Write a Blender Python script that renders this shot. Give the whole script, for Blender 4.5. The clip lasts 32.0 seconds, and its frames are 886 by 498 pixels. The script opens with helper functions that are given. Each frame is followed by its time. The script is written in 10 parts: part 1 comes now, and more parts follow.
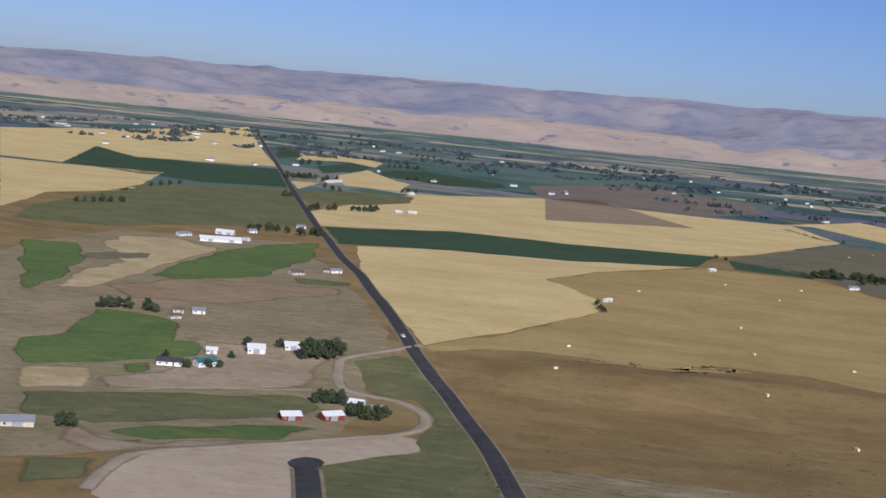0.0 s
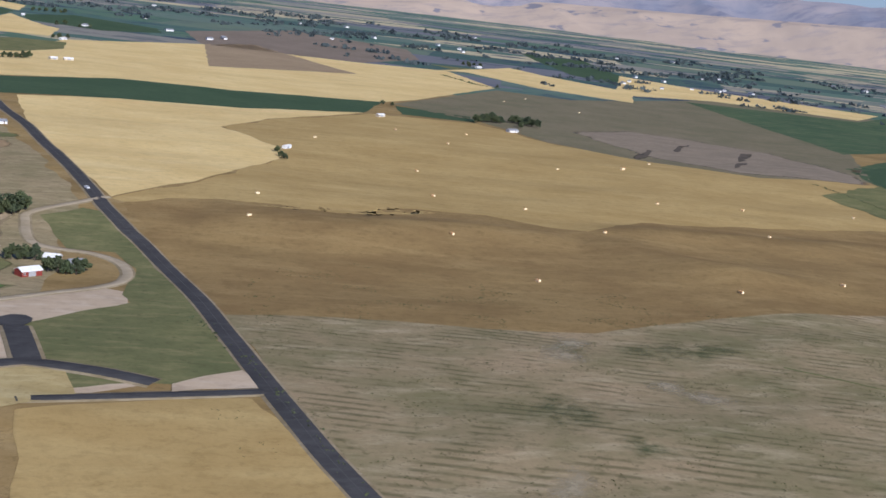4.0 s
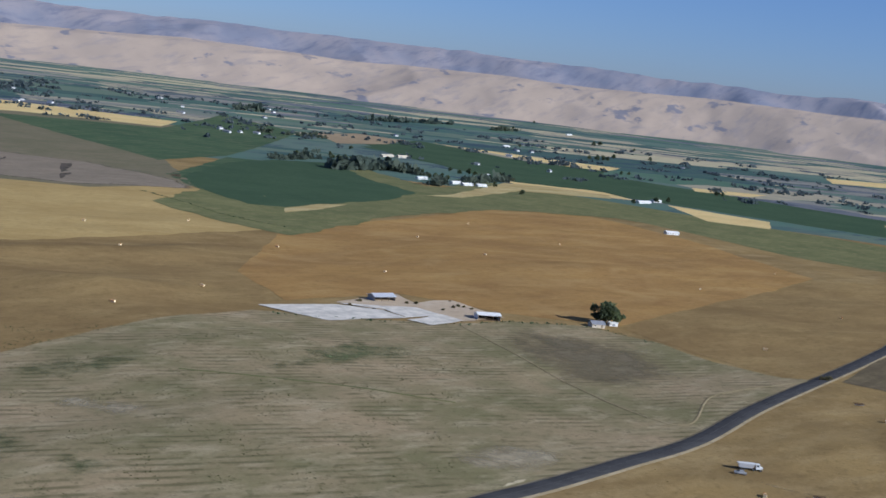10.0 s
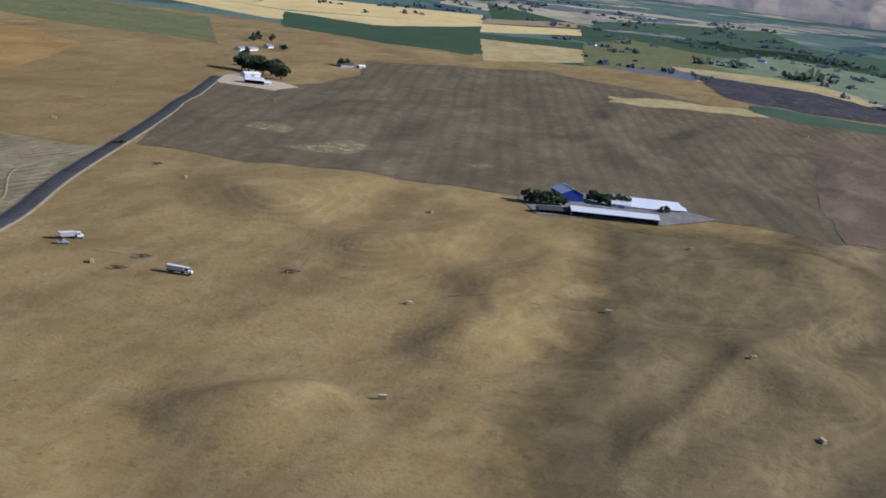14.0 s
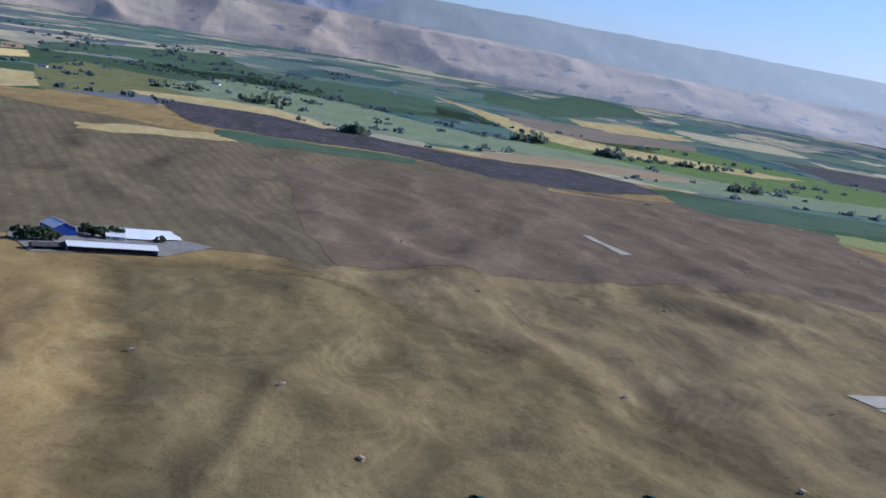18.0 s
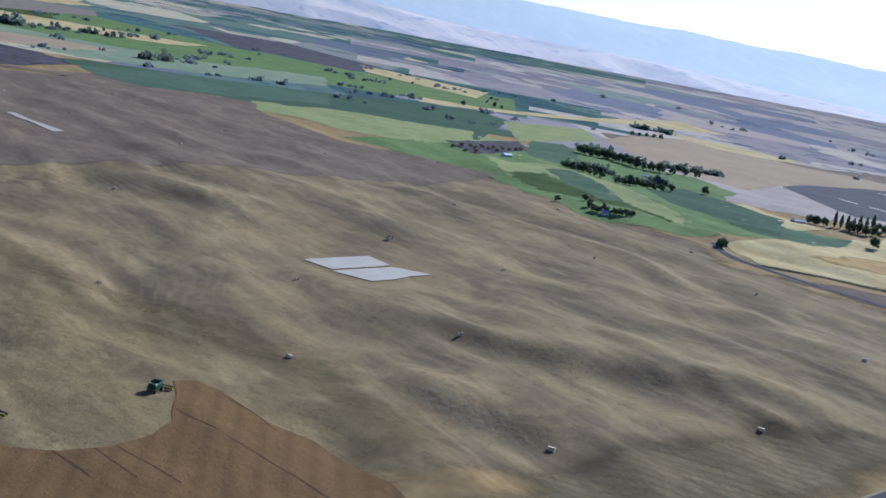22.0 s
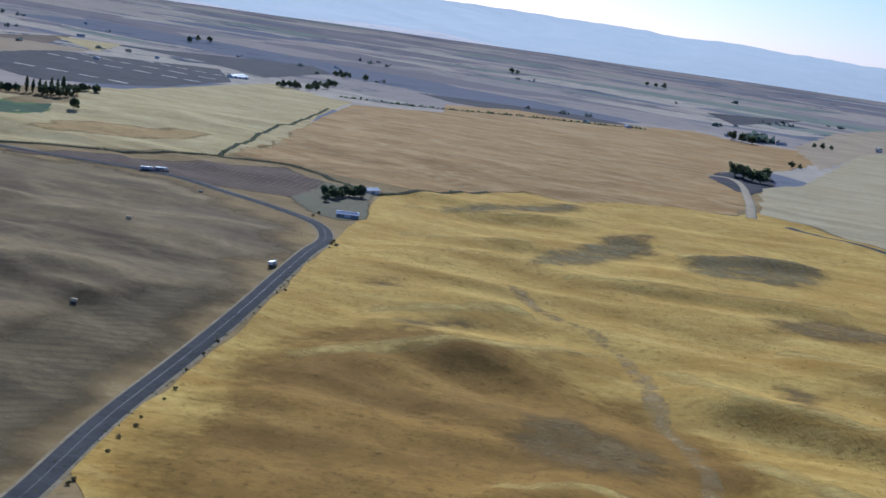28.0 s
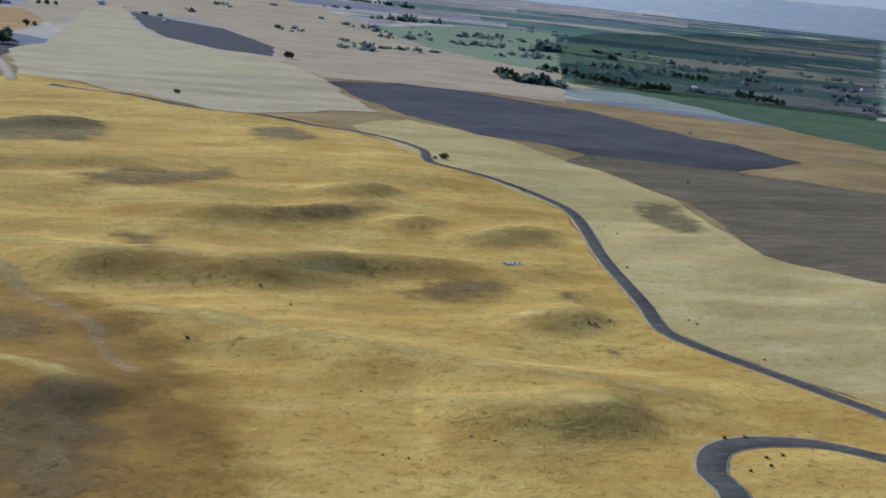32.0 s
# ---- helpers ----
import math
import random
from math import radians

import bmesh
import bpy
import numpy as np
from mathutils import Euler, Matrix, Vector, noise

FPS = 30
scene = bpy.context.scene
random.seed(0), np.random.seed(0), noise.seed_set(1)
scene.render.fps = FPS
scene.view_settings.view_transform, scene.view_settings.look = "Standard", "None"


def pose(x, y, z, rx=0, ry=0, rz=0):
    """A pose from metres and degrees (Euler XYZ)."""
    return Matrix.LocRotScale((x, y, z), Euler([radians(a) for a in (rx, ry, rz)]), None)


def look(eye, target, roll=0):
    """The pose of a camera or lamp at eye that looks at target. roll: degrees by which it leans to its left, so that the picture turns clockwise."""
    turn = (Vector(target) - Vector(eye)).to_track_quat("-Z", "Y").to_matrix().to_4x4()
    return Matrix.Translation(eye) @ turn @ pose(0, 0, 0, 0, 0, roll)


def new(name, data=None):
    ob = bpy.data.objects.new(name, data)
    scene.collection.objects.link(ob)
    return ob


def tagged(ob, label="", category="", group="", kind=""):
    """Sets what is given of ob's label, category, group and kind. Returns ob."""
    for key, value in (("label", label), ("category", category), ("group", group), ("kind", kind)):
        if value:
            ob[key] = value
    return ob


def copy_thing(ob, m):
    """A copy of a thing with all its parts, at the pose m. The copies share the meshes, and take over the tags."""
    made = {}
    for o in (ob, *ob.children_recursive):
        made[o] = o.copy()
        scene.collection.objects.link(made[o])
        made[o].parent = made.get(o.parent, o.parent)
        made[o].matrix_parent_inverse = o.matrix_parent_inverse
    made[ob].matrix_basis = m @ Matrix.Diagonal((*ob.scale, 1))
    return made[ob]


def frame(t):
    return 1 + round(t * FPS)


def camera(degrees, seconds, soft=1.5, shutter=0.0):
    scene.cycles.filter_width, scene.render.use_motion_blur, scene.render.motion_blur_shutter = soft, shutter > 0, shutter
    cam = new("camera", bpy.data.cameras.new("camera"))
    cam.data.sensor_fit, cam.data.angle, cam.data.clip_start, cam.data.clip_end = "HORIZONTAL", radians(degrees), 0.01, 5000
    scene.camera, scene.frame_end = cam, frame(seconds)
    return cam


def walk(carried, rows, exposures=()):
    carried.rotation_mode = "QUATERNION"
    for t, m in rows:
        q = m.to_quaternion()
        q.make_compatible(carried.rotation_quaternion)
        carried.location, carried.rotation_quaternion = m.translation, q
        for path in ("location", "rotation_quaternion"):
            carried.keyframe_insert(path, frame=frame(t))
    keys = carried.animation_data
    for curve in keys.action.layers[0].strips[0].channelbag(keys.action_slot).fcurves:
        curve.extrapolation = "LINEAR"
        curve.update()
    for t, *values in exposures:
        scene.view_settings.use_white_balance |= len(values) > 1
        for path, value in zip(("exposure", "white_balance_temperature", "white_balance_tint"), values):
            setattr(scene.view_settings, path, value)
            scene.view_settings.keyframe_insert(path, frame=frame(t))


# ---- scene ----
FOV = 37.997
cam = camera(FOV, 32.0, soft=1.6)
walk(cam, [
    (0, look((0.00, 0.00, 150.00), (0.00, 99.44, 139.44), 5.78)),
    (0.5, look((-2.95, -1.09, 149.67), (0.02, 98.54, 141.67), 5.90)),
    (1, look((-5.92, -2.15, 149.35), (-0.92, 97.45, 141.90), 8.96)),
    (1.5, look((-8.94, -3.13, 149.06), (-3.46, 96.39, 140.95), 11.58)),
    (2, look((-12.05, -4.01, 148.81), (-5.54, 95.39, 140.02), 11.88)),
    (2.5, look((-15.26, -4.74, 148.61), (-6.69, 94.19, 136.84), 12.25)),
    (4.5, look((-29.25, -5.85, 148.28), (5.24, 85.87, 128.35), 6.59)),
    (5, look((-32.92, -5.66, 148.22), (7.66, 83.88, 129.89), 8.57)),
    (5.5, look((-36.61, -5.29, 148.12), (9.58, 81.75, 131.04), 10.82)),
    (6, look((-40.29, -4.74, 147.98), (11.95, 79.26, 133.31), 12.30)),
    (6.5, look((-43.93, -4.02, 147.79), (12.30, 77.40, 133.36), 12.09)),
    (7, look((-47.52, -3.16, 147.57), (12.18, 75.70, 132.85), 11.94)),
    (7.5, look((-51.01, -2.17, 147.33), (12.23, 74.85, 138.98), 11.25)),
    (8, look((-54.39, -1.05, 147.06), (9.74, 74.85, 135.77), 9.96)),
    (8.5, look((-57.62, 0.18, 146.79), (9.26, 73.63, 135.34), 10.09)),
    (9, look((-60.72, 1.52, 146.51), (7.04, 74.10, 134.69), 9.11)),
    (9.5, look((-63.68, 2.98, 146.24), (6.00, 73.79, 134.83), 7.26)),
    (10, look((-66.51, 4.58, 145.97), (6.15, 72.17, 133.63), 7.01)),
    (10.5, look((-69.19, 6.33, 145.73), (8.63, 67.23, 130.41), 8.91)),
    (11, look((-71.74, 8.22, 145.51), (8.32, 65.07, 126.55), 12.21)),
    (11.5, look((-74.14, 10.29, 145.32), (9.20, 62.96, 128.60), 12.66)),
    (12, look((-76.38, 12.52, 145.17), (10.59, 57.51, 124.86), 13.08)),
    (12.5, look((-78.43, 14.92, 145.06), (11.68, 52.00, 122.57), 12.99)),
    (13, look((-80.28, 17.52, 145.02), (12.24, 48.26, 122.78), 9.84)),
    (13.5, look((-81.91, 20.30, 145.04), (12.93, 44.62, 124.69), 7.84)),
    (14, look((-83.31, 23.28, 145.12), (12.83, 38.62, 122.29), 7.92)),
    (14.5, look((-84.47, 26.45, 145.28), (11.93, 38.47, 121.58), 7.98)),
    (15, look((-85.41, 29.80, 145.49), (12.40, 38.89, 126.74), 5.53)),
    (15.5, look((-86.11, 33.33, 145.75), (12.60, 33.71, 129.76), 6.38)),
    (17.5, look((-86.65, 48.97, 147.23), (9.79, 28.16, 130.91), 11.54)),
    (18, look((-86.26, 53.16, 147.65), (9.18, 27.41, 132.57), 9.48)),
    (18.5, look((-85.68, 57.41, 148.07), (8.39, 28.23, 130.75), 6.02)),
    (19, look((-84.92, 61.69, 148.48), (7.86, 27.81, 132.88), 6.12)),
    (19.5, look((-83.98, 66.00, 148.86), (6.60, 28.27, 129.58), 4.70)),
    (20, look((-82.84, 70.31, 149.22), (5.57, 27.75, 129.94), 3.08)),
    (20.5, look((-81.48, 74.64, 149.55), (3.85, 25.58, 131.92), 4.24)),
    (21, look((-79.89, 78.97, 149.84), (2.23, 24.03, 134.44), 6.58)),
    (21.5, look((-78.06, 83.29, 150.10), (0.01, 22.47, 135.78), 8.77)),
    (22, look((-75.97, 87.60, 150.32), (-3.31, 21.14, 132.89), 10.40)),
    (22.5, look((-73.63, 91.88, 150.49), (-1.74, 25.05, 131.34), 10.04)),
    (23, look((-71.03, 96.10, 150.61), (-4.07, 23.26, 136.09), 9.36)),
    (23.5, look((-68.18, 100.25, 150.67), (-7.84, 22.17, 134.52), 9.93)),
    (24, look((-65.08, 104.31, 150.67), (-8.61, 23.21, 135.38), 9.58)),
    (24.5, look((-61.73, 108.26, 150.60), (-9.18, 24.14, 137.85), 9.80)),
    (25, look((-58.14, 112.08, 150.45), (-9.67, 25.46, 138.24), 10.09)),
    (25.5, look((-54.31, 115.74, 150.20), (-11.11, 26.65, 136.18), 10.35)),
    (27.5, look((-36.69, 128.35, 148.03), (-11.39, 32.93, 132.04), 6.89)),
    (28, look((-31.74, 130.87, 147.19), (-14.59, 33.94, 129.57), 8.04)),
    (28.5, look((-26.56, 133.11, 146.27), (-16.69, 35.42, 127.32), 8.63)),
    (29, look((-21.17, 135.02, 145.29), (-18.96, 37.83, 121.85), 8.96)),
    (29.5, look((-15.55, 136.60, 144.27), (-18.79, 38.75, 123.88), 10.45)),
    (30, look((-9.74, 137.85, 143.23), (-20.65, 40.43, 123.47), 7.99)),
    (30.5, look((-3.76, 138.83, 142.16), (-22.69, 42.60, 122.59), 6.23)),
    (31, look((2.33, 139.61, 141.08), (-26.07, 45.51, 122.69), 6.98)),
    (31.5, look((8.51, 140.25, 140.00), (-25.38, 48.97, 117.24), 6.56)),
    (32, look((14.74, 140.83, 138.90), (-25.82, 51.85, 117.98), 6.20)),
], exposures=[(0, -0.03, 5720, 14), (2, 0.03, 5700, 13), (5, 0.33, 5640, 12), (8, 0.19, 5430, 7), (11, 0.15, 5470, 9), (12, 0.28, 5520, 10), (15, 0.33, 5370, 10), (18, 0.43, 5150, 9), (20, 0.46, 5040, 7), (21, 0.63, 4990, 5), (22, 0.63, 4960, 8), (25, 0.41, 4950, 6), (28, 0.14, 4930, 8), (30, 0.28, 4990, 7), (32, 0.26, 5060, 6)])

# ---- light ----
SUN_AZ, SUN_EL = 162.0, 27.0
world = bpy.data.worlds.new("sky")
scene.world = world
world.use_nodes = True
sky = world.node_tree.nodes.new("ShaderNodeTexSky")
sky.sky_type = "NISHITA"
sky.sun_disc = False
sky.sun_elevation, sky.sun_rotation = radians(SUN_EL), radians(SUN_AZ)
sky.altitude, sky.air_density, sky.dust_density, sky.ozone_density = 300, 0.9, 0.8, 6.0
world.node_tree.nodes["Background"].inputs[1].default_value = 0.078
tone = world.node_tree.nodes.new("ShaderNodeMix")
tone.data_type, tone.blend_type = "RGBA", "MULTIPLY"
tone.inputs[0].default_value = 1.0
tone.inputs[7].default_value = (1.06, 0.97, 1.10, 1.0)
world.node_tree.links.new(sky.outputs[0], tone.inputs[6])
world.node_tree.links.new(tone.outputs[2], world.node_tree.nodes["Background"].inputs[0])
sun = new("sun", bpy.data.lights.new("sun", "SUN"))
sun.data.energy, sun.data.angle, sun.data.color = 4.8, radians(0.6), (1.0, 0.95, 0.88)
_to = Vector((math.sin(radians(SUN_AZ)) * math.cos(radians(SUN_EL)), math.cos(radians(SUN_AZ)) * math.cos(radians(SUN_EL)), math.sin(radians(SUN_EL))))
sun.matrix_world = look(_to * 300, (0, 0, 0))


# ---- materials ----
def material(name, rough=0.9):
    m = bpy.data.materials.new(name)
    m.use_nodes = True
    nt = m.node_tree
    b = nt.nodes["Principled BSDF"]
    b.inputs["Roughness"].default_value = rough
    b.inputs["Specular IOR Level"].default_value = 0.15
    return m, nt, b


def rgb(c):
    return (*c, 1.0)


def mix(nt, fac, a, b, blend="MIX"):
    n = nt.nodes.new("ShaderNodeMix")
    n.data_type, n.blend_type = "RGBA", blend
    for sock, v in ((n.inputs[0], fac), (n.inputs[6], a), (n.inputs[7], b)):
        if isinstance(v, bpy.types.NodeSocket):
            nt.links.new(v, sock)
        else:
            sock.default_value = v if isinstance(v, (int, float)) else rgb(v)
    return n.outputs[2]


def ramp(nt, src, lo, hi):
    n = nt.nodes.new("ShaderNodeMapRange")
    n.inputs[1].default_value, n.inputs[2].default_value = lo, hi
    nt.links.new(src, n.inputs[0])
    return n.outputs[0]


def noise_of(nt, co, scale, detail=4, rough=0.55, stretch=(1, 1, 1), turn=0.0):
    mp = nt.nodes.new("ShaderNodeMapping")
    mp.inputs["Scale"].default_value = stretch
    mp.inputs["Rotation"].default_value = (0, 0, radians(turn))
    nt.links.new(co, mp.inputs[0])
    n = nt.nodes.new("ShaderNodeTexNoise")
    n.inputs["Scale"].default_value, n.inputs["Detail"].default_value, n.inputs["Roughness"].default_value = scale, detail, rough
    nt.links.new(mp.outputs[0], n.inputs["Vector"])
    return n.outputs["Fac"]


def rows_of(nt, co, spacing, turn, bend=6.0):
    """Drill rows and tyre lines: bands with a gentle wander."""
    mp = nt.nodes.new("ShaderNodeMapping")
    mp.inputs["Rotation"].default_value = (0, 0, radians(turn))
    nt.links.new(co, mp.inputs[0])
    w = nt.nodes.new("ShaderNodeTexWave")
    w.inputs["Scale"].default_value = 6.2832 / (20 * spacing)
    w.inputs["Distortion"].default_value, w.inputs["Detail"].default_value = bend, 2
    w.inputs["Detail Scale"].default_value = 0.25
    nt.links.new(mp.outputs[0], w.inputs["Vector"])
    return w.outputs["Fac"]


def streaks_of(nt, co, scale, stretch, turn, detail=5):
    """Long smears along one bearing of the plan."""
    mp = nt.nodes.new("ShaderNodeMapping")
    mp.inputs["Rotation"].default_value = (0, 0, radians(turn))
    nt.links.new(co, mp.inputs[0])
    return noise_of(nt, mp.outputs[0], scale, detail, 0.6, (1, stretch, 1))


SPEC = {}


def times(nt, sock, k):
    n = nt.nodes.new("ShaderNodeMath")
    n.operation = "MULTIPLY"
    nt.links.new(sock, n.inputs[0])
    n.inputs[1].default_value = k
    return n.outputs[0]


def tones(nt, co, a, b, c, rows=0.0, spacing=9.0, turn=0.0, patch=0.02, third=0.5, relief=0.5, bend=6.0, tuft=0.45, mottle=0.5, contour=0.0, stretch=1.0, folds=0.0, broken=0.0, speck=0.35):
    """Two main tones in broad patches, a third in streaks, tufts, and rows where the land is worked."""
    broad = ramp(nt, noise_of(nt, co, patch, 6, 0.62, (1, stretch, 1), 7), 0.36, 0.64)
    col = mix(nt, broad, a, b)
    streak = ramp(nt, noise_of(nt, co, patch * 2.3, 6, 0.65, (1, 3.0, 1), turn + 25), 0.5, 0.72)
    col = mix(nt, times(nt, streak, third), col, c)
    if mottle:
        spots = ramp(nt, noise_of(nt, co, 0.11, 6, 0.7, (1, 1.6, 1), turn), 0.5, 0.7)
        col = mix(nt, times(nt, spots, mottle), col, tuple(v * 0.66 for v in b))
    if folds:
        # long smears along the slopes: soil and straw tones plus painted fold shade
        dark = ramp(nt, streaks_of(nt, co, 0.0075, 3.0, 8), 0.5, 0.68)
        col = mix(nt, times(nt, dark, folds), col, tuple(v * 0.68 for v in b))
        # pale smears paint the lit ridges, along with their thin grass
        pale = ramp(nt, streaks_of(nt, co, 0.01, 3.4, 14), 0.54, 0.7)
        col = mix(nt, times(nt, pale, folds * 0.8), col, tuple(min(0.8, v * 1.12) for v in c))
    if speck:
        # single tufts and clods
        clod = ramp(nt, noise_of(nt, co, 0.24, 3, 0.75), 0.57, 0.66)
        col = mix(nt, times(nt, clod, speck), col, tuple(v * 0.5 for v in b))
    fine = noise_of(nt, co, 0.45, 5, 0.7)
    col = mix(nt, times(nt, ramp(nt, fine, 0.48, 0.75), tuft), col, tuple(v * 0.62 for v in a))
    if rows:
        w = rows_of(nt, co, spacing, turn, bend)
        line = times(nt, ramp(nt, w, 0.45, 0.95), rows)
        if broken:
            gaps = nt.nodes.new("ShaderNodeMath")
            gaps.operation = "MULTIPLY"
            nt.links.new(line, gaps.inputs[0])
            nt.links.new(ramp(nt, noise_of(nt, co, broken, 4, 0.7), 0.47, 0.6), gaps.inputs[1])
            line = gaps.outputs[0]
        col = mix(nt, line, col, tuple(v * 0.6 for v in b))
    if contour:
        # harvest passes that follow the level lines of the slopes
        sep = nt.nodes.new("ShaderNodeSeparateXYZ")
        nt.links.new(co, sep.inputs[0])
        com = nt.nodes.new("ShaderNodeCombineXYZ")
        nt.links.new(sep.outputs[2], com.inputs[0])
        w2 = nt.nodes.new("ShaderNodeTexWave")
        w2.inputs["Scale"].default_value, w2.inputs["Distortion"].default_value, w2.inputs["Detail"].default_value = 0.24, 2.0, 2
        nt.links.new(com.outputs[0], w2.inputs["Vector"])
        gate = nt.nodes.new("ShaderNodeMath")
        gate.operation = "MULTIPLY"
        nt.links.new(ramp(nt, w2.outputs["Fac"], 0.55, 0.95), gate.inputs[0])
        nt.links.new(ramp(nt, noise_of(nt, co, 0.012, 3), 0.4, 0.6), gate.inputs[1])
        col = mix(nt, times(nt, gate.outputs[0], contour), col, c)
    return col, fine


def land(name, a, b, c, **more):
    """Ground cover."""
    m, nt, bs = material(name, 0.95)
    SPEC[name] = dict(a=a, b=b, c=c, **more)
    bs.inputs["Specular IOR Level"].default_value = 0.015
    co = nt.nodes.new("ShaderNodeNewGeometry").outputs["Position"]
    col, fine = tones(nt, co, **SPEC[name])
    nt.links.new(col, bs.inputs["Base Color"])
    bump = nt.nodes.new("ShaderNodeBump")
    bump.inputs["Strength"].default_value, bump.inputs["Distance"].default_value = 0.6, more.get("relief", 0.5)
    nt.links.new(fine, bump.inputs["Height"])
    nt.links.new(bump.outputs[0], bs.inputs["Normal"])
    return m


def ragged(m, width, scale=0.09, solid=0.45):
    """A cover that thins out in patches towards its edge, with gaps that show what grows under it."""
    spec = SPEC[m.name]
    m = land(m.name + "_thinning", **spec)
    nt = m.node_tree
    bs = nt.nodes["Principled BSDF"]
    at = nt.nodes.new("ShaderNodeAttribute")
    at.attribute_name = "inward"
    co = nt.nodes.new("ShaderNodeNewGeometry").outputs["Position"]
    more = nt.nodes.new("ShaderNodeMath")
    more.operation = "MULTIPLY_ADD"
    nt.links.new(ramp(nt, at.outputs["Fac"], 0, width), more.inputs[0])
    more.inputs[1].default_value = solid
    nt.links.new(noise_of(nt, co, scale, 7, 0.72), more.inputs[2])
    cover = nt.nodes.new("ShaderNodeMath")
    cover.operation = "MULTIPLY"
    nt.links.new(ramp(nt, more.outputs[0], 0.52, 0.92), cover.inputs[0])
    nt.links.new(ramp(nt, at.outputs["Fac"], 0, width * 0.6), cover.inputs[1])
    gap = nt.nodes.new("ShaderNodeBsdfTransparent")
    ms = nt.nodes.new("ShaderNodeMixShader")
    nt.links.new(cover.outputs[0], ms.inputs[0])
    nt.links.new(gap.outputs[0], ms.inputs[1])
    nt.links.new(bs.outputs[0], ms.inputs[2])
    nt.links.new(ms.outputs[0], nt.nodes["Material Output"].inputs[0])
    return m


def plain(name, c, rough=0.7, metal=0.0, vary=0.25, scale=1.2):
    """Paint, wood, metal sheet: one colour with worn and dirty patches."""
    m, nt, bs = material(name, rough)
    co = nt.nodes.new("ShaderNodeTexCoord").outputs["Object"]
    n = ramp(nt, noise_of(nt, co, scale, 6, 0.65), 0.35, 0.75)
    col = mix(nt, n, c, tuple(v * (1 - vary) for v in c))
    nt.links.new(col, bs.inputs["Base Color"])
    bs.inputs["Metallic"].default_value = metal
    return m


M_base = land("land_stubble", (0.32, 0.215, 0.085), (0.225, 0.15, 0.064), (0.375, 0.275, 0.13), rows=0.04, spacing=13, turn=20, third=0.6, bend=14, patch=0.012, contour=0.22, mottle=0.35, folds=0.55, tuft=0.55)
M_gold = land("land_gold_grass", (0.57, 0.38, 0.095), (0.42, 0.24, 0.05), (0.68, 0.49, 0.155), third=0.5, patch=0.013, turn=-20, stretch=2.0, folds=0.4, tuft=0.6, speck=0.6, mottle=0.7, relief=1.0)
M_hillstub = land("land_hill_stubble", (0.245, 0.175, 0.084), (0.145, 0.104, 0.06), (0.33, 0.245, 0.12), rows=0.05, spacing=10, turn=-10, third=0.6, bend=16, patch=0.011, stretch=2.6, contour=0.2, mottle=0.35, folds=0.75, tuft=0.55)
M_pale = land("land_pale_grass", (0.50, 0.39, 0.18), (0.38, 0.275, 0.11), (0.56, 0.47, 0.26), third=0.5, patch=0.012, stretch=2.5, folds=0.35)
M_wheat = land("land_wheat", (0.7, 0.52, 0.23), (0.62, 0.44, 0.18), (0.75, 0.59, 0.31), third=0.4, patch=0.01, folds=0.3, speck=0.1)
M_orange = land("land_orange_stubble", (0.37, 0.22, 0.075), (0.28, 0.16, 0.06), (0.45, 0.30, 0.12), rows=0.05, spacing=14, turn=70, third=0.4, patch=0.008, stretch=2.0, contour=0.25, folds=0.35, speck=0.15)
M_olive = land("land_olive_stubble", (0.17, 0.132, 0.075), (0.13, 0.10, 0.06), (0.25, 0.19, 0.10), rows=0.25, spacing=15, turn=82, third=0.5, bend=2.0, folds=0.3, speck=0.2)
M_brown = land("land_brown_stubble", (0.175, 0.125, 0.082), (0.135, 0.097, 0.066), (0.24, 0.172, 0.105), rows=0.06, spacing=20, turn=60, third=0.4, contour=0.15, stretch=2.0, folds=0.6, speck=0.2)
M_pasture = land("land_pasture", (0.335, 0.248, 0.142), (0.19, 0.165, 0.08), (0.43, 0.35, 0.215), turn=-73, third=0.7, patch=0.013, mottle=0.35, tuft=0.45, rows=0.75, spacing=6.5, bend=5, broken=0.035, speck=0.5)
# own tone of one field, and the painted swale shade of another
M_goldbrown = land("land_dark_gold_stubble", (0.29, 0.195, 0.08), (0.225, 0.145, 0.06), (0.36, 0.255, 0.11), third=0.5, patch=0.012, folds=0.4, speck=0.25)
M_gold2 = land("land_light_gold_stubble", (0.44, 0.31, 0.125), (0.37, 0.25, 0.095), (0.50, 0.37, 0.16), third=0.5, patch=0.01, folds=0.35, speck=0.2)
M_green = land("land_green_crop", (0.066, 0.098, 0.052), (0.052, 0.082, 0.044), (0.09, 0.122, 0.066), third=0.3, patch=0.01, tuft=0.2, speck=0.08)
M_lawn = land("land_meadow", (0.145, 0.19, 0.058), (0.1, 0.15, 0.048), (0.24, 0.235, 0.09), third=0.6)
M_olivegreen = land("land_olive_meadow", (0.185, 0.175, 0.075), (0.13, 0.135, 0.058), (0.29, 0.24, 0.115), third=0.6)
M_tan = land("land_tan_fallow", (0.34, 0.25, 0.15), (0.29, 0.21, 0.125), (0.39, 0.30, 0.18), third=0.3, patch=0.01, speck=0.08)
M_purple = land("land_fallow", (0.23, 0.18, 0.135), (0.19, 0.15, 0.11), (0.29, 0.23, 0.17), third=0.3, patch=0.01, speck=0.08)
M_greygreen = land("land_grey_fallow", (0.20, 0.165, 0.10), (0.155, 0.14, 0.08), (0.28, 0.22, 0.15), third=0.4, patch=0.012)
